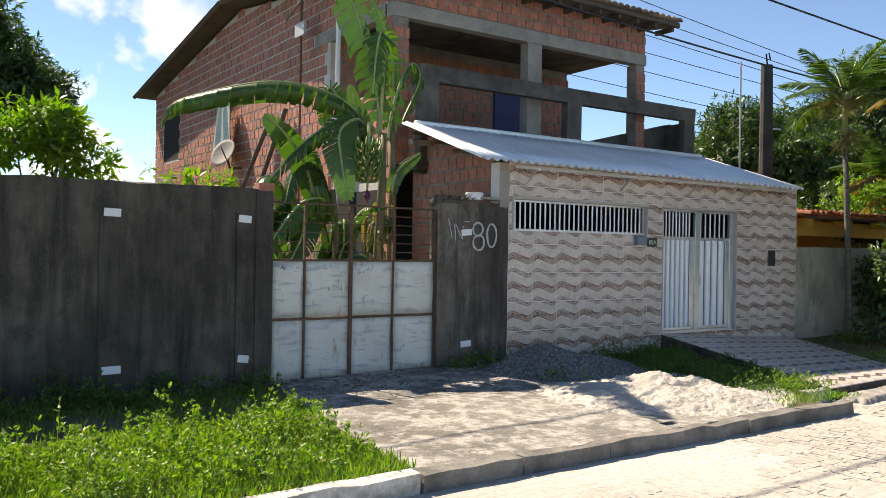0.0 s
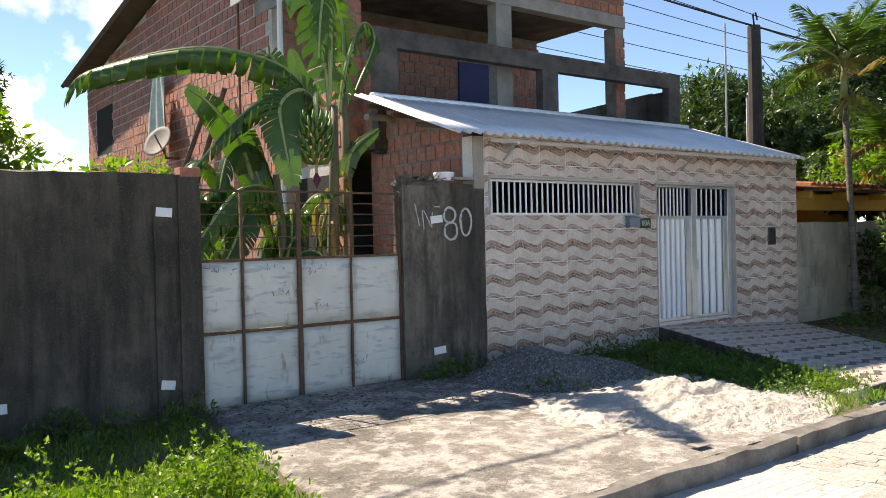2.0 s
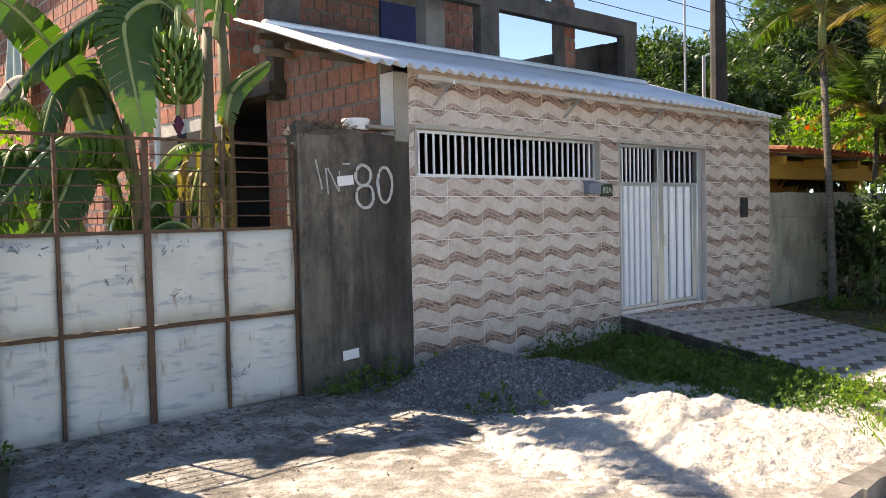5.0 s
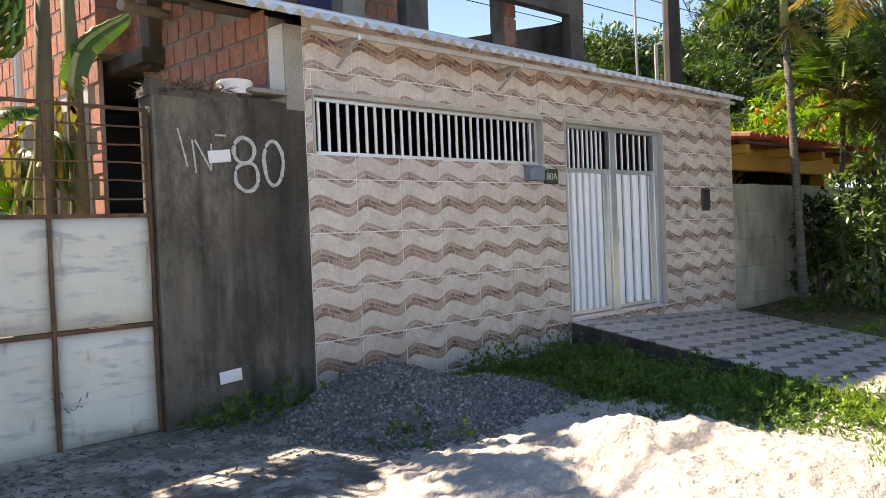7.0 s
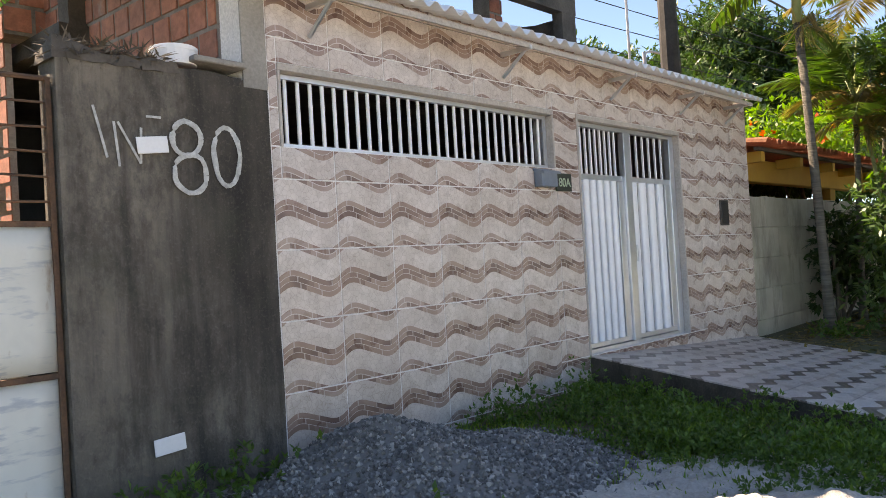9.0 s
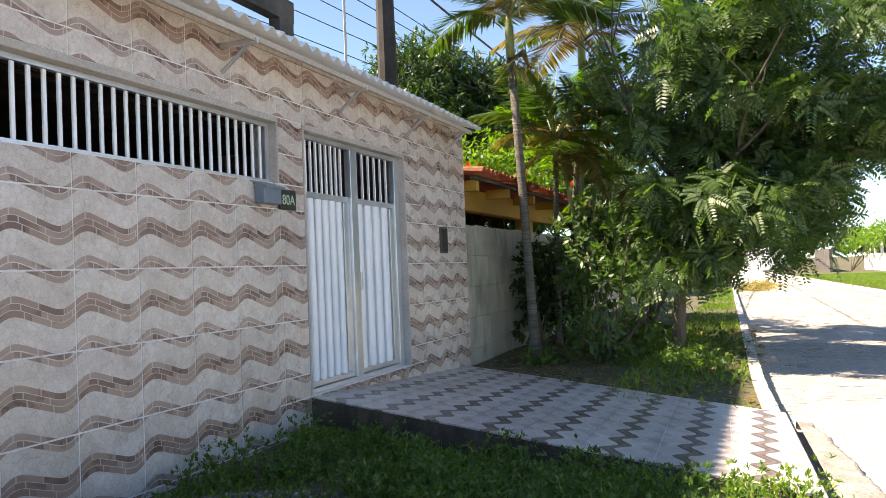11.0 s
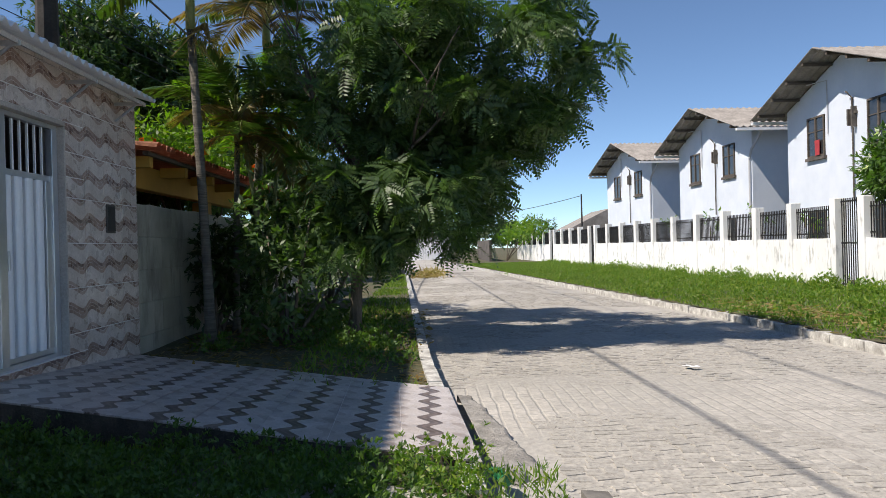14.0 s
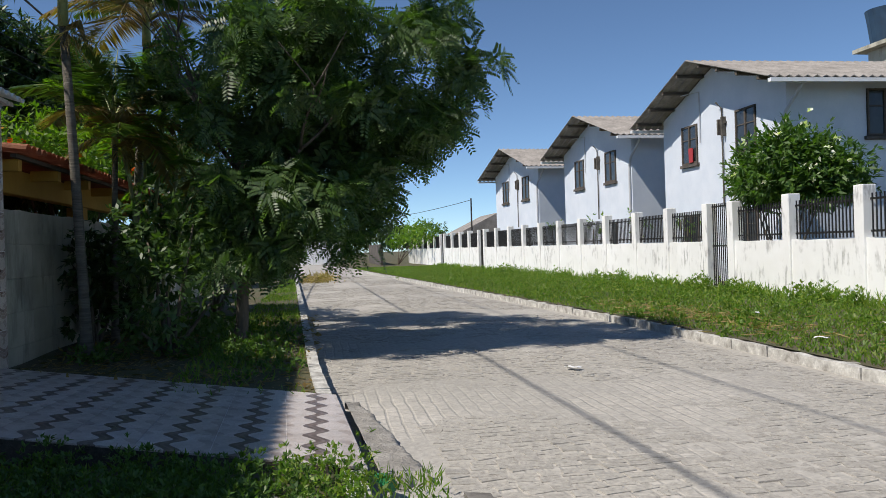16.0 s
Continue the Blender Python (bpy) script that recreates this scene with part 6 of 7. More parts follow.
# ---- mango trees and shrubs behind the walls ----
def mango(label, at, height, blobs, seed, dens=14, leaf=M_MANGO, length=0.30):
    return tree("mango_tree", label, at, height, 0.28, simple_crown(blobs, dens * 1.7, length * 0.72, length * 0.21, 0.55, 0.45, 9), leaf, (0.02, 0.02), 1, None, "tree", "trees behind the houses")


mango("tall dark mango tree beyond the porch", (27.0, 16.0, 0), 3.2, blob_crown(25.5, 16.0, 4.4, 4.6, 3.2, 2.7, 40, 1.25, 4), 4, 32)
mango("wide mango tree behind the palms", (34.0, 16.0, 0), 3.5, blob_crown(33.5, 15.5, 6.0, 5.0, 4.0, 3.8, 36, 1.6, 9), 9, 18, M_MANGO, 0.36)
mango("dark leafy tree far behind the yard", (0.5, 31, 0), 4.5, blob_crown(0.7, 31, 7.2, 4.4, 4, 4.4, 60, 1.5, 12), 12, 30, M_MANGO, 0.38)
mango("dark tree beyond the end of the lane", (24, 11.5, 0), 2.2, blob_crown(24, 11.8, 3.0, 3.4, 1.6, 1.6, 20, 0.9, 15), 15, 26)
mango("distant green tree behind the street", (44, 12, 0), 3.0, blob_crown(44, 12.5, 4.6, 7, 3, 3.0, 26, 1.7, 17), 17, 8, M_MANGO, 0.4)


def shrub(name, label, at, height, blobs, dens, leaf, length, wide=0.33, category="shrub", tuft=6, flower=None):
    """A bush with several thin stems."""
    t = empty(name, label, category)
    b = bmesh.new()
    for k in range(5):
        c = blobs[k % len(blobs)]
        tube(b, [(at[0] + 0.06 * k, at[1], at[2]), ((at[0] + c[0]) / 2 + 0.1, (at[1] + c[1]) / 2, (at[2] + c[2]) / 2), c[:3]], [0.035, 0.025, 0.012], 6)
    part("stem", b, M_BARK, t, smooth=True)
    c = new("crown", np_mesh("crown", *simple_crown(blobs, dens, length, length * wide, 0.3, 0.2, tuft), leaf))
    c.parent = t
    if flower:
        c = new("blossoms", np_mesh("blossoms", *simple_crown(blobs, dens * 0.035, 0.11, 0.09, 0, 0.95, 6), flower))
        c.parent = t
    return t


shrub("yard_tree", "bright green small tree over the yard wall", (3.4, 20.2, 0), 3.0, blob_crown(3.45, 20.2, 4.1, 1.45, 1.2, 1.35, 34, 0.5, 21) + [(4.1, 20.2, 3.6, 0.8, 0.6, 0.9), (1.4, 20, 3.6, 1.3, 0.8, 0.8), (-0.6, 20, 3.4, 1.3, 0.8, 0.8)], 60, M_SHRUB, 0.26, 0.36, "tree")
shrub("yard_shrub", "low bright shrub showing over the yard wall", (4.9, 14.0, 0), 2.0, [(4.65, 13.9, 2.8, 0.65, 0.35, 0.30), (5.4, 14.1, 2.9, 0.65, 0.35, 0.32)], 120, M_SHRUB, 0.19)
shrub("flowering_shrub", "yellow-green shrub with orange blossoms over the porch", (20.5, 9.4, 0), 3.0, blob_crown(20.4, 9.5, 2.9, 2.6, 0.9, 0.9, 16, 0.6, 24), 60, M_SHRUB, 0.13, 0.4, "shrub", 6, M_FLOWER)
shrub("climber", "dark climbing bush against the cream wall", (16.9, 8.2, 0.1), 1.5, [(16.9, 8.25, 1.2, 0.5, 0.3, 0.6), (17.6, 8.2, 1.0, 0.7, 0.4, 0.9), (16.6, 8.3, 0.6, 0.35, 0.2, 0.4), (18.6, 8.1, 1.1, 0.9, 0.4, 0.9)], 150, M_DSHRUB, 0.14, 0.45)
shrub("hedge_bush", "dense tall bush under the street tree", (15.6, 7.0, 0.1), 1.5, [(15.6, 7.0, 0.9, 0.6, 0.5, 0.8), (16.1, 7.3, 1.5, 0.7, 0.5, 0.9), (15.8, 6.7, 1.7, 0.45, 0.4, 0.5), (15.3, 7.3, 0.5, 0.4, 0.4, 0.4), (16.4, 6.6, 0.7, 0.6, 0.5, 0.6), (17.6, 7.3, 1.4, 0.8, 0.6, 0.9)], 95, M_LEAF, 0.13, 0.36)
shrub("hedge_bush", "tall dark bush further along the verge", (21.5, 7.2, 0.1), 2.5, blob_crown(22.0, 7.2, 1.7, 2.4, 0.9, 1.5, 22, 0.75, 61), 40, M_DSHRUB, 0.18, 0.4)
shrub("flowering_bush", "round green bush with white blossoms behind the railing", (22.6, -5.4, 0.1), 2.5, blob_crown(22.7, -5.5, 2.72, 2.0, 0.8, 1.2, 34, 0.68, 31), 95, M_BUSH, 0.19, 0.34, "shrub", 6, M_WFLOWER)
shrub("flowering_bush", "hedge bush with pale blossoms at the far fence", (68, -0.9, 0.1), 2.5, [(62 + 2.4 * i, -1.9 + 0.24 * i - 0.5, 2.4 + 0.3 * math.sin(i * 2.1), 1.5, 0.8, 0.8) for i in range(6)], 22, M_SHRUB, 0.3, 0.34, "shrub", 5, M_WFLOWER)
for x, z in ((34.0, 2.2), (30.5, 2.1), (27.2, 2.0), (38.5, 2.2)):
    shrub("garden_shrub", "small garden shrub behind the railings", (x, fence_line(x) - 0.7, 0.1), 1.6, [(x, fence_line(x) - 0.7, z - 0.3, 0.4, 0.35, 0.4), (x + 0.3, fence_line(x) - 0.6, z, 0.25, 0.2, 0.25)], 60, M_SHRUB, 0.16)

# ---- grass and weeds ----
def grass(name, label, n, place, height, wide, leaf, lean=0.6):
    """Tufts of blades; place(n) gives their feet."""
    p = place(n)
    k = len(p)
    way = unit(np.stack([rng.normal(size=k) * lean, rng.normal(size=k) * lean, np.ones(k)], 1))
    side = unit(np.cross(way, random_units(k)))
    h = height * rng.uniform(0.4, 1.2, k)
    v, q = blades(p, way, side, h, wide, 0.1)
    return tagged(new(name, np_mesh(name, v, q, leaf)), label, "grass", kind="stuff")


def strip(x0, x1, f0, f1, height, clump=0.7, keep=0.0):
    """Random feet between y = f0(x) and f1(x), in clumps."""
    def f(n):
        x = rng.uniform(x0, x1, n)
        w = rng.random(n)
        y = np.array([f0(a) for a in x]) * (1 - w) + np.array([f1(a) for a in x]) * w
        m = np.array([n3(a * clump, b * clump, 5.0) for a, b in zip(x, y)])
        ok = m + rng.normal(size=n) * 0.25 > keep
        x, y = x[ok], y[ok]
        return np.stack([x, y, np.array([height(a, b) for a, b in zip(x, y)])], 1)
    return f


grass("grass_patch", "lush sunlit weeds and grass on the verge", 60000, strip(-6, 3.75, lambda x: 4.55, lambda x: 6.55 + 0.25 * n3(x, 8.0), verge, 0.9, -0.6), 0.105, 0.012, M_GRASS)
grass("grass_patch", "sparse grass under the yard wall", 16000, strip(-6, 4.0, lambda x: 6.5, lambda x: 8.4, verge, 0.9, -0.3), 0.09, 0.014, M_GRASS)
grass("grass_patch", "short grass beside the tiled ramp", 9000, strip(8.4, 10.9, lambda x: 4.6 if x < 9.9 else 5.1 + (x - 9.92) * 3.2, lambda x: 8.4, verge, 0.8, -0.1), 0.075, 0.012, M_GRASS)
grass("grass_patch", "thin grass under the street trees", 9000, strip(12.3, 40, lambda x: left_kerb(x) + 0.15, lambda x: 6.6, verge, 0.5, -0.1), 0.12, 0.016, M_GRASS)
grass("grass_patch", "wide green lawn before the fence wall", 85000, strip(12, 60, lambda x: fence_line(x) + 0.15, lambda x: right_kerb(x) - 0.11, lambda x, y: 0.11, 0.35, -0.8), 0.085, 0.022, M_GRASS)
grass("grass_patch", "weeds growing along the foot of the fence wall", 6000, strip(13, 60, lambda x: fence_line(x) + 0.12, lambda x: fence_line(x) + 0.6, lambda x, y: 0.11, 0.9, 0.1), 0.30, 0.03, M_GRASS)


def weeds(label, blobs, dens, length=0.055, leaf=M_GRASS):
    c = np_mesh("weeds", *simple_crown(blobs, dens, length, length * 0.45, -0.2, 0.15, 6), leaf)
    return tagged(new("weeds", c), label, "weeds", kind="stuff")


r5 = random.Random(5)
wb = []
for i in range(260):
    x = r5.uniform(-3.5, 3.65)
    y = r5.uniform(4.7, 6.45)
    s = r5.uniform(0.08, 0.19)
    wb.append((x, y, verge(x, y) + s * 0.7, s * 1.2, s * 1.2, s * (1.5 if r5.random() < 0.25 else 0.9)))
for x, y, h in ((2.35, 6.2, 0.27), (2.6, 6.1, 0.22), (3.3, 6.1, 0.24), (1.7, 6.1, 0.18), (3.5, 5.8, 0.2), (2.2, 6.0, 0.2)):
    wb.append((x, y, verge(x, y) + h * 0.8, 0.13, 0.13, h))
weeds("bushy bright weeds on the grass verge", wb, 1500, 0.042)
n = 150
foot = np.stack([rng.uniform(-3.0, 3.6, n), rng.uniform(4.9, 6.4, n), np.zeros(n)], 1)
foot[:, 2] = [verge(a, b) for a, b in foot[:, :2]]
rise = unit(rng.normal(size=(n, 3)) * 0.22 + np.array((0, 0, 1.0)))
tall = rng.uniform(0.18, 0.48, n)
vs, qs, base = [], [], 0
for m in range(12):
    w = unit(random_units(n) + rise * 0.5)
    v, q = blades(foot + rise * (tall * (0.3 + 0.06 * m))[:, None], w, unit(np.cross(w, random_units(n))), 0.075 - 0.003 * m, 0.022)
    vs.append(v)
    qs.append(q + base)
    base += len(v)
v, q = blades(foot, rise, unit(np.cross(rise, random_units(n))), tall * 1.02, 0.008)
vs.append(v)
qs.append(q + base)
tagged(new("weeds", np_mesh("weeds", np.concatenate(vs), np.concatenate(qs), M_GRASS)), "tall leafy weed stalks rising from the sunlit grass", "weeds", kind="stuff")
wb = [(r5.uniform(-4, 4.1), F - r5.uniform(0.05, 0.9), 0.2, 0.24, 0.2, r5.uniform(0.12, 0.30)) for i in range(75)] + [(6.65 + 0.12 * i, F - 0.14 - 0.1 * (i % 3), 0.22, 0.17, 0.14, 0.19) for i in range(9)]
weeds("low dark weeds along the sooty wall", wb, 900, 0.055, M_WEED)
wb = [(9.3 + 0.25 * i + r5.uniform(-0.1, 0.1), F - r5.uniform(0.1, 0.35), 0.2, 0.2, 0.16, r5.uniform(0.14, 0.3)) for i in range(7)] + [(r5.uniform(9.0, 10.6), r5.uniform(5.3, 8.2), 0.17, 0.22, 0.22, r5.uniform(0.12, 0.2)) for i in range(110)] + [(r5.uniform(8.5, 9.6), r5.uniform(5.2, 7.2), 0.15, 0.2, 0.2, r5.uniform(0.06, 0.14)) for i in range(40)]
weeds("bright leafy weeds by the ramp corner", [(9.25 + 0.09 * i, 5.05 + 0.1 * (i % 4), 0.2, 0.16, 0.16, 0.13) for i in range(9)], 1900, 0.036)
wb = [q for q in wb if q[0] < 9.75 + (q[1] - 5.0) * 0.3]
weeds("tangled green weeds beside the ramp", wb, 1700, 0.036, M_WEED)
wb = [(15.0 + r5.uniform(0, 4), r5.uniform(5.6, 8.0), 0.2, 0.25, 0.25, 0.16) for i in range(40)] + [(r5.uniform(13.0, 20), left_kerb(15) + r5.uniform(0.3, 1.2), 0.18, 0.2, 0.2, 0.12) for i in range(20)] + [(7.35, 7.0, 0.2, 0.22, 0.2, 0.14), (7.6, 6.85, 0.18, 0.16, 0.14, 0.11)]
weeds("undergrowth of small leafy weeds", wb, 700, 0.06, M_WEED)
wb = []
for i in range(330):
    x = r5.uniform(12.5, 42)
    f = r5.random() ** 1.3
    y = fence_line(x) + 0.15 + (right_kerb(x) - 0.22 - fence_line(x)) * f
    q = r5.uniform(0.07, 0.17) * (1.5 if f < 0.12 else 1.0)
    wb.append((x, y, 0.11 + q * 0.6, q * 1.8, q * 1.5, q))
weeds("low clumps of bright weeds on the far verge", wb, 380, 0.075)
v, q = blades(np.stack([rng.normal(17.5, 1.8, 900), rng.normal(-0.7, 0.4, 900), rng.uniform(0.12, 0.17, 900)], 1), unit(rng.normal(size=(900, 3)) * np.array((1, 1, 0.15))), random_units(900), 0.22, 0.02)
tagged(new("straw", np_mesh("straw", v, q, M_DRYGRASS)), "patch of dry brown cut grass on the verge", "straw", kind="stuff")
n = 420
p = np.stack([rng.uniform(6.55, 7.10, n), rng.uniform(F - 0.02, F + 0.17, n), rng.uniform(2.39, 2.45, n)], 1)
v, q = blades(p, unit(rng.normal(size=(n, 3)) * np.array((1.0, 0.7, 0.45)) + np.array((0, -0.25, 0.0))), random_units(n), 0.11, 0.016)
tagged(new("dry_vine", np_mesh("dry_vine", v, q, M_BARK)), "dead dark vine matted on the gate pier", "vine", kind="stuff")
mango("distant trees closing the end of the street", (104, 4, 0), 2.0, blob_crown(104, 3, 2.6, 4, 14, 2.0, 26, 2.0, 71), 71, 3, M_MANGO, 0.6)

n = 3200
p = np.stack([rng.uniform(12.6, 21, n), rng.uniform(5.25, 8.4, n), np.zeros(n)], 1)
p[:, 2] = [verge(a, b) + 0.012 for a, b in p[:, :2]]
v, q = blades(p, unit(rng.normal(size=(n, 3)) * np.array((1, 1, 0.22))), unit(rng.normal(size=(n, 3)) * np.array((1, 1, 0.3))), 0.11, 0.04)
tagged(new("leaf_litter", np_mesh("leaf_litter", v, q, M_DRYPALM)), "fallen dry leaves on the earth under the tree", "leaves", kind="stuff")
rootr = random.Random(12)
for k in range(5):
    a = -2.6 + 0.75 * k
    pts = [(16.12 + 0.9 * w * math.cos(a) + 0.06 * math.sin(5 * w + k), 6.2 + 0.9 * w * math.sin(a), verge(16.1, 6.2) + 0.05 * (1 - w) ** 2 - 0.03 * w) for w in (0, 0.25, 0.5, 0.75, 1)]
    part("root", tube(bmesh.new(), pts, [0.06, 0.05, 0.038, 0.028, 0.015], 7), M_BARK, bpy.data.objects["street_tree"], smooth=True)

n = 1500
p = np.stack([rng.uniform(4.0, 7.6, n), 8.42 - np.abs(rng.normal(0, 0.8, n)), np.zeros(n)], 1)
p = p[p[:, 1] > 5.2]
p[:, 2] = [verge(a, b) + 0.03 for a, b in p[:, :2]]
n = len(p)
v, q = blades(p, unit(rng.normal(size=(n, 3)) * np.array((1, 1, 0.2))), unit(rng.normal(size=(n, 3)) * np.array((1, 1, 0.3))), rng.uniform(0.02, 0.075, n), 0.02)
tagged(new("leaf_litter", np_mesh("leaf_litter", v, q, M_BARK)), "small dry leaf scraps on the concrete driveway", "leaves", kind="stuff")

# ---- heaps ----
def heap(name, label, material, cx, cy, rx, ry, h, peaks, n=70, rough=0.03):
    b = grid(-1, 1, -1, 1, n, n, lambda x, y: 0)
    for v in b.verts:
        u, w = v.co.x, v.co.y
        r = math.hypot(u, w)
        x, y = cx + u * rx, cy + w * ry
        z = 0.0
        for px, py, ps, ph in peaks:
            d = math.hypot((x - px) / ps, (y - py) / ps)
            z = max(z, ph * max(0.0, 1 - d) ** 1.15)
        edge = max(0.0, 1 - r ** 3)
        z = z * min(1, edge * 2) + h * edge * 0.25 + (0.30 * n3(x * 3, y * 3) + 0.45 * n3(x * 9, y * 9) + 0.40 * n3(x * 20, y * 20)) * rough * min(1, edge * 3)
        v.co = (x, y, verge(x, y) + 0.012 + z - 0.06 * (r > 0.97))
    bmesh.ops.delete(b, geom=[v for v in b.verts if math.hypot((v.co.x - cx) / rx, (v.co.y - cy) / ry) > 1.04], context='VERTS')
    return thing(name, b, material, label, "heap", kind="", smooth=True)


heap("sand_heap", "spread heap of pale building sand on the driveway", M_SAND, 7.95, 5.85, 1.75, 1.35, 0.14, [(7.82, 5.85, 0.75, 0.22), (8.22, 5.64, 0.62, 0.185), (7.3, 6.0, 0.8, 0.12), (8.1, 5.3, 0.8, 0.13), (7.6, 5.5, 0.8, 0.14)], 150, 0.055)
heap("gravel_heap", "low heap of blue-grey crushed stone by the wall", M_GRAVEL, 8.05, 7.55, 1.25, 0.95, 0.11, [(8.0, 7.95, 0.95, 0.29), (7.9, 7.5, 0.8, 0.22), (8.5, 7.5, 0.7, 0.16)], 60, 0.03)
n = 9500
a, r = rng.uniform(0, 2 * np.pi, n), np.sqrt(rng.random(n)) * 1.08
gx_, gy_ = 8.05 + 1.25 * r * np.cos(a), 7.55 + 0.95 * r * np.sin(a)
ok = gy_ < F - 0.03
gx_, gy_ = gx_[ok], gy_[ok]
dg = bpy.context.evaluated_depsgraph_get()
hp = bpy.data.objects["gravel_heap"].evaluated_get(dg)
vs, fs = [], []
OCT = [(1, 0, 0), (-1, 0, 0), (0, 1, 0), (0, -1, 0), (0, 0, 1), (0, 0, -1)]
OF = [(0, 2, 4), (2, 1, 4), (1, 3, 4), (3, 0, 4), (2, 0, 5), (1, 2, 5), (3, 1, 5), (0, 3, 5)]
rr = random.Random(3)
for x, y in zip(gx_, gy_):
    hit, loc, nor, idx = hp.ray_cast((x, y, 3), (0, 0, -1))
    z = loc.z if hit else verge(x, y) + 0.012
    s = rr.uniform(0.008, 0.019)
    m = Euler((rr.random() * 6, rr.random() * 6, rr.random() * 6)).to_matrix()
    k = len(vs)
    vs += [Vector((x, y, z + s * 0.4)) + m @ (Vector(o) * s * rr.uniform(0.6, 1.2)) for o in OCT]
    fs += [tuple(k + i for i in f) for f in OF]
me = bpy.data.meshes.new("gravel")
me.from_pydata(vs, [], fs)
me.materials.append(M_GRAVEL)
tagged(new("gravel", me), "loose sharp blue-grey gravel stones on the heap", "gravel", kind="stuff")

# ---- utility pole and wires ----
pole = empty("utility_pole", "dark weathered concrete utility pole with wires", "utility pole")
part("shaft", tube(bmesh.new(), [(15.9, 9.95, 0), (15.9, 9.95, 3), (15.88, 9.95, 5.75)], [0.17, 0.15, 0.12], 10), M_POLE, pole)
for dz, dx in ((5.95, 0.16), (5.65, 0.18), (5.4, 0.17)):
    b = tube(bmesh.new(), [(15.9 + dx, 10.02, dz - 0.31), (15.9 + dx, 10.02, dz - 0.17)], [0.05, 0.04], 8)
    part("insulator", b, M_BLACK, pole)
part("top_iron", tube(bmesh.new(), [(15.9, 9.95, 5.72), (15.85, 9.95, 5.98), (15.95, 9.95, 6.02), (16.0, 9.95, 5.88)], 0.018, 6), M_BLACK, pole)


def wire(a, b, sag, r, label="black overhead cable on the pole"):
    a, b = Vector(a), Vector(b)
    pts = [a.lerp(b, i / 14) - Vector((0, 0, 4 * sag * (i / 14) * (1 - i / 14))) for i in range(15)]
    return thing("overhead_wire", tube(bmesh.new(), pts, r, 5), M_BLACK, label, "cable", "overhead wires")


wire((15.9, 9.95, 5.75), (-6.0, 10.2, 7.4), 0.25, 0.020, "thick black overhead cable on the pole")
wire((15.9, 9.95, 5.75), (60, 9.2, 6.4), 0.5, 0.020, "thick black overhead cable on the pole")
wire((-12, 7.9, 6.9), (60, 7.9, 5.2), 0.25, 0.018, "thick black overhead cable along the street")
wire((-12, 7.4, 8.3), (60, 7.4, 7.0), 0.25, 0.014, "thick black overhead cable along the street")
for k, (dz, dy) in enumerate(((0.55, 0.6), (0.45, 1.4), (0.25, 2.2), (0.05, 3.2), (-0.35, 3.6), (-0.8, 4.0))):
    wire((27.7, 9.55 - 0.16 * dy, 4.64 + dz * 0.8), (9.0, 15.5 + 1.2 * dy, 9.4 + dz * 1.3), 0.15, 0.010, "thin dark overhead wire across the sky")
wire((15.9, 9.95, 5.3), (30, 15, 5.0), 0.3, 0.008, "thin dark overhead wire across the sky")
far_pole = empty("street_post", "thin dark post beyond the far end of the fence", "post")
part("shaft", tube(bmesh.new(), [(60, -5.2, -0.03), (60, -5.2, 4.6)], [0.07, 0.05], 8), M_POLE, far_pole)
wire((60, -5.2, 4.5), (95, 2, 4.6), 0.4, 0.02, "thin dark overhead wire across the sky")
# thin posts behind the house
sp = empty("service_post", "thin galvanised service post with a bent arm", "post")
part("shaft", tube(bmesh.new(), [(17.9, 11.4, 0), (17.9, 11.4, 4.75)], 0.035, 8), M_PVC, sp)
part("arm", tube(bmesh.new(), [(17.9, 11.4, 4.72), (18.1, 11.4, 4.8), (18.6, 11.4, 4.82)], 0.022, 6), M_PVC, sp)
aerial = empty("aerial_pole", "thin aerial mast with a small antenna", "antenna")
part("mast", tube(bmesh.new(), [(15.0, 12.6, 0), (15.0, 12.6, 5.35)], 0.018, 6), M_PVC, aerial)
part("element", tube(bmesh.new(), [(14.8, 12.6, 5.0), (15.2, 12.6, 5.05)], 0.012, 6), M_PVC, aerial)
aerial = empty("aerial_pole", "tall thin mast beside the utility pole", "antenna")
part("mast", tube(bmesh.new(), [(15.9, 10.6, 0), (15.9, 10.6, 5.95)], 0.02, 6), M_PVC, aerial)

# ---- yard clutter ----
dish = empty("satellite_dish", "grey satellite dish on the brick wall", "satellite dish")
b = bmesh.new()
rows = []
for j in range(6):
    q = j / 5 * 0.34
    rows.append([b.verts.new((q * math.cos(t), q * math.sin(t), 0.45 * q * q)) for t in [2 * math.pi * i / 24 for i in range(24)]])
for r0, r1 in zip(rows, rows[1:]):
    for i in range(24):
        b.faces.new((r0[i], r0[(i + 1) % 24], r1[(i + 1) % 24], r1[i]))
bmesh.ops.remove_doubles(b, verts=b.verts[:], dist=0.001)
bmesh.ops.solidify(b, geom=b.faces[:], thickness=0.012)
d = part("reflector", b, M_CEMENT, dish, smooth=True)
d.matrix_basis = pose(6.72, 17.3, 3.80, 62, 18, -75)
part("mast", tube(bmesh.new(), [(7.12, 17.3, 3.5), (6.85, 17.32, 3.5), (6.78, 17.32, 3.8)], 0.03, 8), M_RUST, dish)
part("feed_arm", tube(bmesh.new(), [(6.75, 17.15, 3.6), (6.5, 16.9, 3.9)], 0.015, 6), M_RUST, dish)
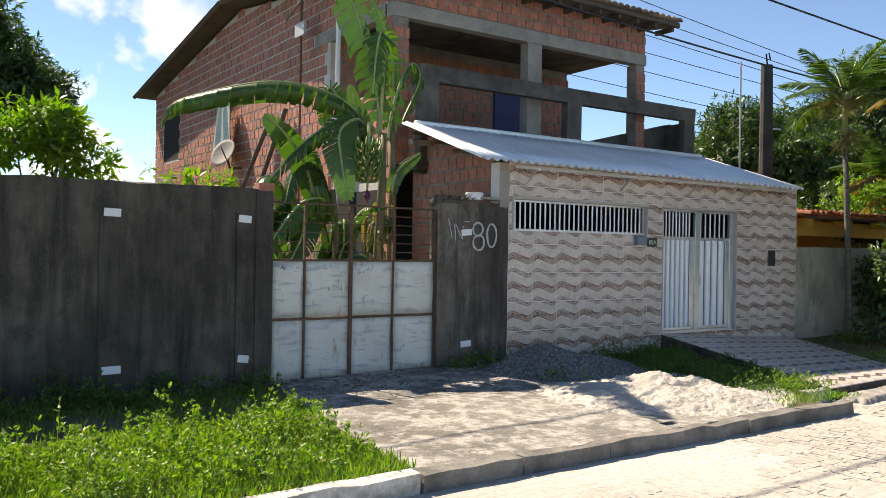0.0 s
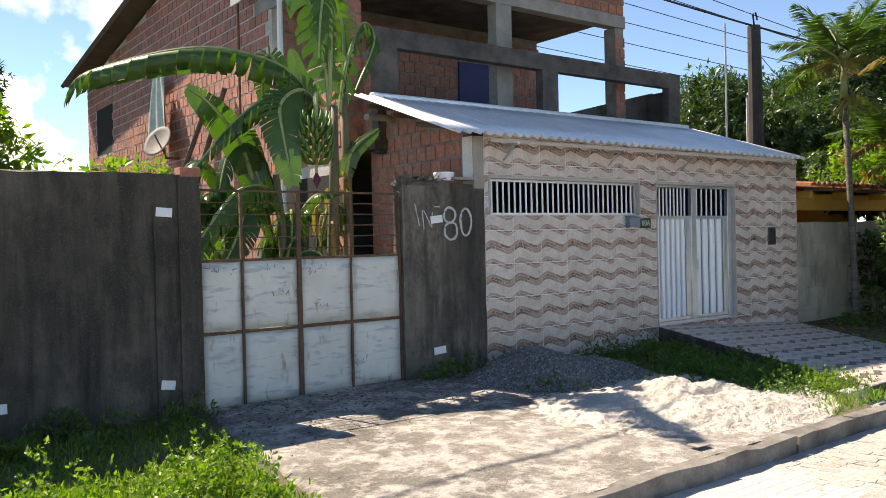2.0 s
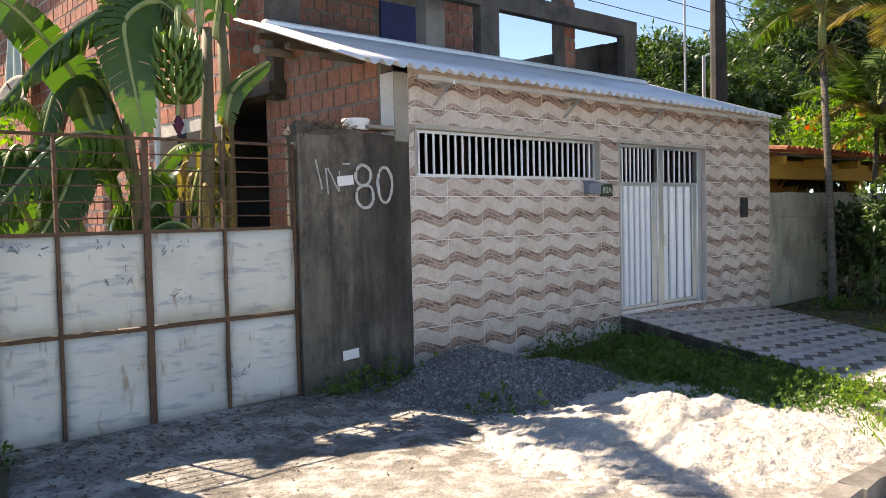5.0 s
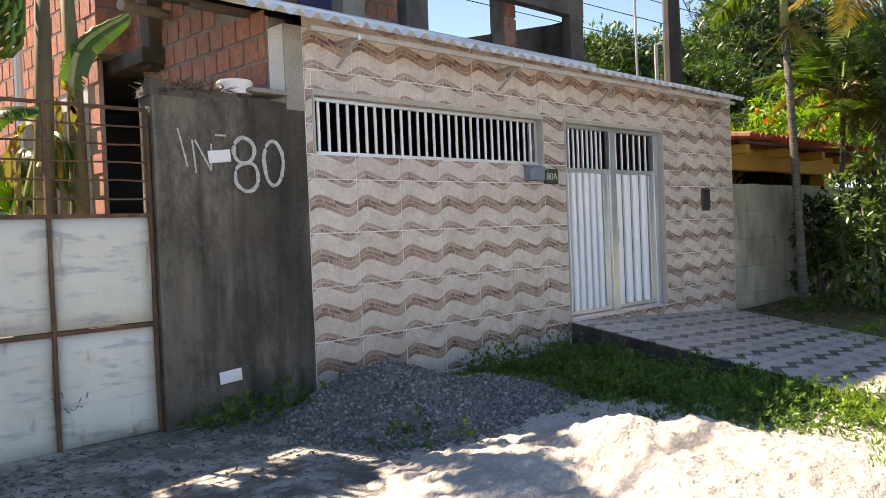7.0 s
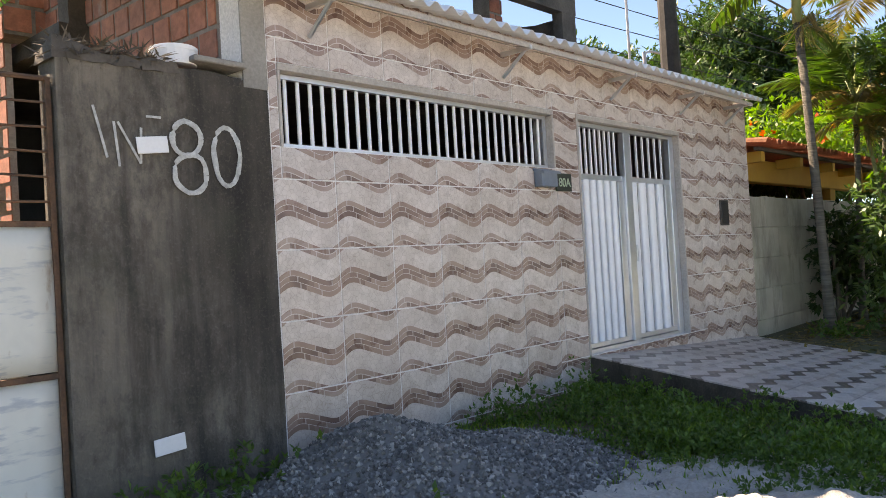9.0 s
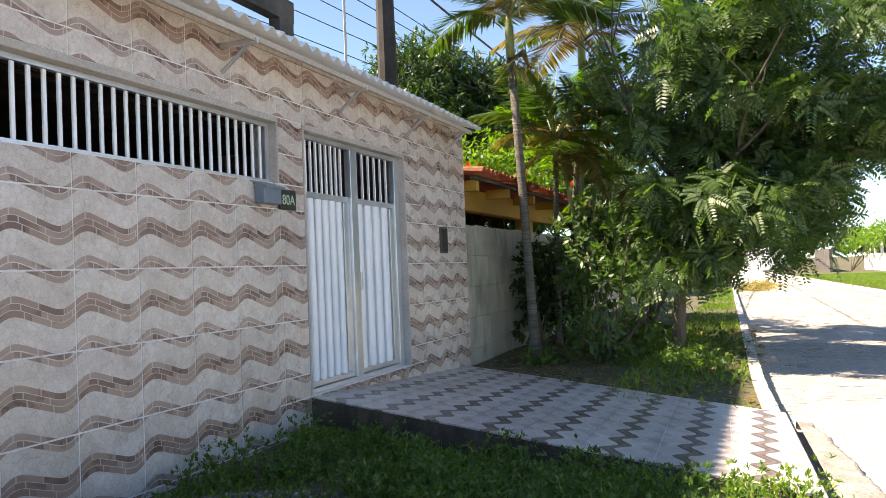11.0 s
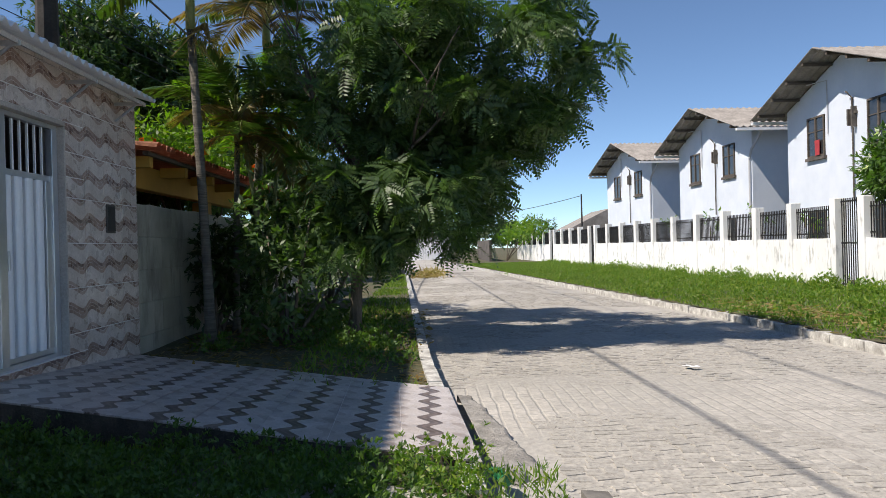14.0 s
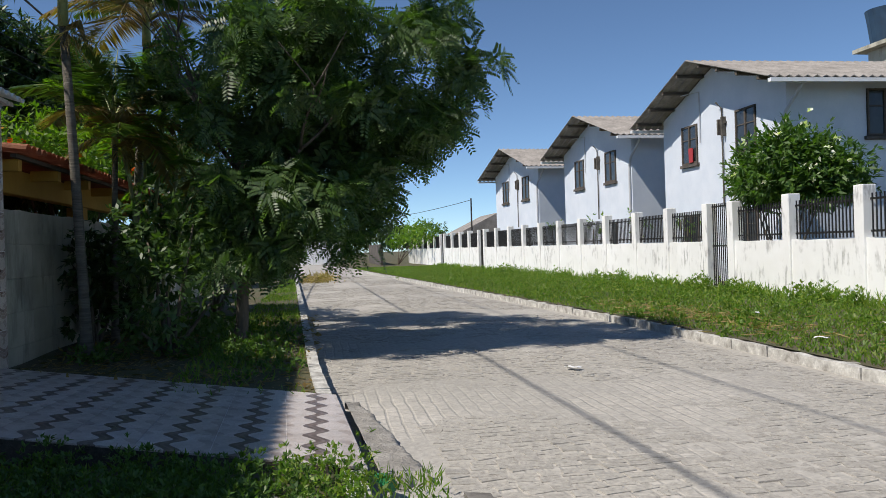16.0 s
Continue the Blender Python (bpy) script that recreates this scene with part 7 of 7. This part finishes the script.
for (ya, za, yb, zb) in ((14.7, 4.5, 17.0, 2.6), (15.6, 4.3, 18.2, 2.9)):
    thing("timber_prop", tube(bmesh.new(), [(7.05, ya, za), (6.45, yb, zb - 2.4)], 0.05, 6), M_WOOD, "long weathered timber prop leaning on the wall", "timber", "timber props")
b = grid(0, 1, 0, 1, 24, 16, lambda x, y: 0)
for v in b.verts:
    u, w = v.co.x, v.co.y
    v.co = (6.98 - 0.10 * w - 0.06 * math.sin(u * 16 + w * 2), 18.0 + (u - 0.5) * (0.6 + 1.0 * w), 5.25 - 1.5 * w)
thing("tarpaulin", b, M_CLOTH, "pale green tarpaulin hanging on the brick wall", "tarpaulin", smooth=True)
thing("white_pipe", tube(bmesh.new(), [(7.02, 12.4, 0.0), (7.02, 12.4, 5.75)], 0.045, 8), M_TAG, "upright white plastic pipe by the brick wall", "pipe")
ant = empty("tv_antenna", "old rusty roof antenna on a thin mast", "antenna")
part("mast", tube(bmesh.new(), [(6.9, 13.7, 0.0), (6.9, 13.7, 6.4)], 0.022, 6), M_RUST, ant)
part("boom", tube(bmesh.new(), [(6.6, 13.0, 6.15), (6.9, 14.4, 6.15)], 0.012, 6), M_RUST, ant)
part("panel", boxes((6.86, 6.9, 13.5, 13.9, 5.7, 5.95)), M_PVC, ant)
bw = empty("bowl", "white plastic bowl upturned on the gate pier", "bowl")
part("body", tube(bmesh.new(), [(7.22, F + 0.12, 2.43), (7.22, F + 0.12, 2.50), (7.22, F + 0.12, 2.53)], [0.118, 0.122, 0.12], 20), M_TAG, bw)
part("rim", tube(bmesh.new(), [(7.22, F + 0.12, 2.505), (7.22, F + 0.12, 2.525)], 0.127, 20), M_TAG, bw)
thing("concrete_slab", rough_up(bevel(boxes((7.22, 7.55, F - 0.05, F + 0.17, 2.425, 2.455)), 0.006), 0.01, 8), M_CEMENT, "broken flat slab lying on the gate pier", "slab").location = (0.02, 0, 0.012)
b = bevel(boxes((4.05, 4.24, F + 0.0, F + 0.16, 2.385, 2.475)), 0.004)
thing("loose_brick", b, M_BRICK, "loose clay block lying on the wall end", "brick")
thing("drain_spout", tube(bmesh.new(), [(7.55, 10.2, 3.40), (7.05, 10.0, 3.36)], 0.045, 10), M_CEMENT, "short pale drain pipe sticking out of the brick", "pipe")
# fallen branches on the road, bottle in the gutter
v, q = blades(np.stack([rng.normal(41.2, 1.0, 700), rng.normal(5.2, 0.35, 700), rng.uniform(0.0, 0.25, 700)], 1), unit(rng.normal(size=(700, 3)) * np.array((1, 1, 0.5))), random_units(700), 0.35, 0.05)
tagged(new("brush_pile", np_mesh("brush_pile", v, q, M_DRYGRASS)), "pile of dry brown cuttings on the roadside", "cuttings", kind="stuff")
bt = empty("bottle", "green glass bottle lying in the gutter", "bottle")
part("body", tube(bmesh.new(), [(9.72, 4.86, 0.095), (9.86, 4.90, 0.095), (9.90, 4.91, 0.095), (9.97, 4.93, 0.095)], [0.034, 0.034, 0.014, 0.013], 12), M_GREENB, bt)
thing("paper_scrap", rough_up(boxes((6.52, 6.68, 4.62, 4.72, 0.16, 0.165)), 0.01, 9), M_CEMENT, "scrap of grey paper on the sand", "litter")

scraps = random.Random(8)
for x, y in ((13.6, -1.3), (15.2, -2.2), (14.1, -0.5), (17.4, -1.6), (12.9, -2.4), (13.64, 2.62)):
    b = grid(-0.08, 0.08, -0.05, 0.05, 5, 4, lambda u, w: 0.0)
    for v in b.verts:
        v.co.z = 0.02 * n3(v.co.x * 22 + x, v.co.y * 22 + y)
    bmesh.ops.recalc_face_normals(b, faces=b.faces[:])
    bmesh.ops.solidify(b, geom=b.faces[:], thickness=0.003)
    ob = thing("plastic_scrap", b, M_TAG, "crumpled pale plastic scrap lying on the ground", "litter", "litter beside the street")
    ob.matrix_basis = pose(x, y, 0.17 if y < 0 else 0.05, 0, 0, scraps.uniform(0, 180))

# ---- cobbles of the street, in courses from kerb to kerb ----
def road_z(x, y):
    a, b = right_kerb(x), left_kerb(x)
    j = 16 * (y - a) / (b - a)
    return 0.03 * math.sin(math.pi * j / 16) - 0.012 + 0.006 * n3(x * 1.5, j)


road = bpy.data.objects["road"]
rc = random.Random(41)


def cobble(l, w):
    """One worn stone: an uneven top with sloping flanks, its foot below the bedding."""
    c = [(-w / 2, -l / 2), (w / 2, -l / 2), (w / 2, l / 2), (-w / 2, l / 2)]
    c = [(x + rc.uniform(-0.009, 0.009), y + rc.uniform(-0.012, 0.012)) for x, y in c]
    lo = [(x, y, -0.02) for x, y in c]
    hi = [(x * 0.94, y * 0.95, 0.004 + rc.uniform(-0.002, 0.003)) for x, y in c]
    return lo + hi, [(4, 5, 6, 7), (0, 1, 5, 4), (1, 2, 6, 5), (2, 3, 7, 6), (3, 0, 4, 7)]


KINDS = [cobble(l, w) for l, w in ((0.15, 0.105), (0.125, 0.11), (0.165, 0.10), (0.14, 0.095), (0.105, 0.10), (0.155, 0.11), (0.135, 0.10), (0.115, 0.105))]
kind_mesh = [from_arrays("cobble", v, f, M_COBBLE) for v, f in KINDS]
LENGTHS = [0.15, 0.125, 0.165, 0.14, 0.105, 0.155, 0.135, 0.115]
verts, faces, single = [], [], 0
x = 2.0
while x < 46:
    y = right_kerb(x) + 0.12 + rc.uniform(0, 0.1)
    while y < left_kerb(x) - 0.12:
        k = rc.randrange(8)
        y += LENGTHS[k] / 2
        sand = n3(x * 0.45, y * 0.6, 7.0) + 0.35 * n3(x * 2.2, y * 2.2, 3.0)
        in_slab = x < 12.6 and y > 4.45
        if sand < 0.22 and not in_slab:
            xx = x + 0.07 * math.sin(y * 0.9) + 0.05 * n3(x * 0.7, y * 1.3, 4.0) + rc.uniform(-0.034, 0.034)
            z = road_z(xx, y) - max(0.0, sand + 0.05) * 0.02
            m = pose(xx, y, z, rc.uniform(-1.5, 1.5), rc.uniform(-2, 2), rc.uniform(-14, 14))
            if single < 300 and x > 11.0 and 1.2 < y < 4.4:
                ob = new("cobble", kind_mesh[k])
                ob.parent = road
                ob.matrix_basis = m
                single += 1
            else:
                base = len(verts)
                verts += [m @ Vector(p) for p in KINDS[k][0]]
                faces += [tuple(base + q for q in f) for f in KINDS[k][1]]
        y += LENGTHS[k] / 2 + rc.uniform(0.004, 0.018)
    x += 0.114
ob = new("cobbles", from_arrays("cobbles", verts, faces, M_COBBLE))
ob.parent = road
tagged(ob, kind="stuff")
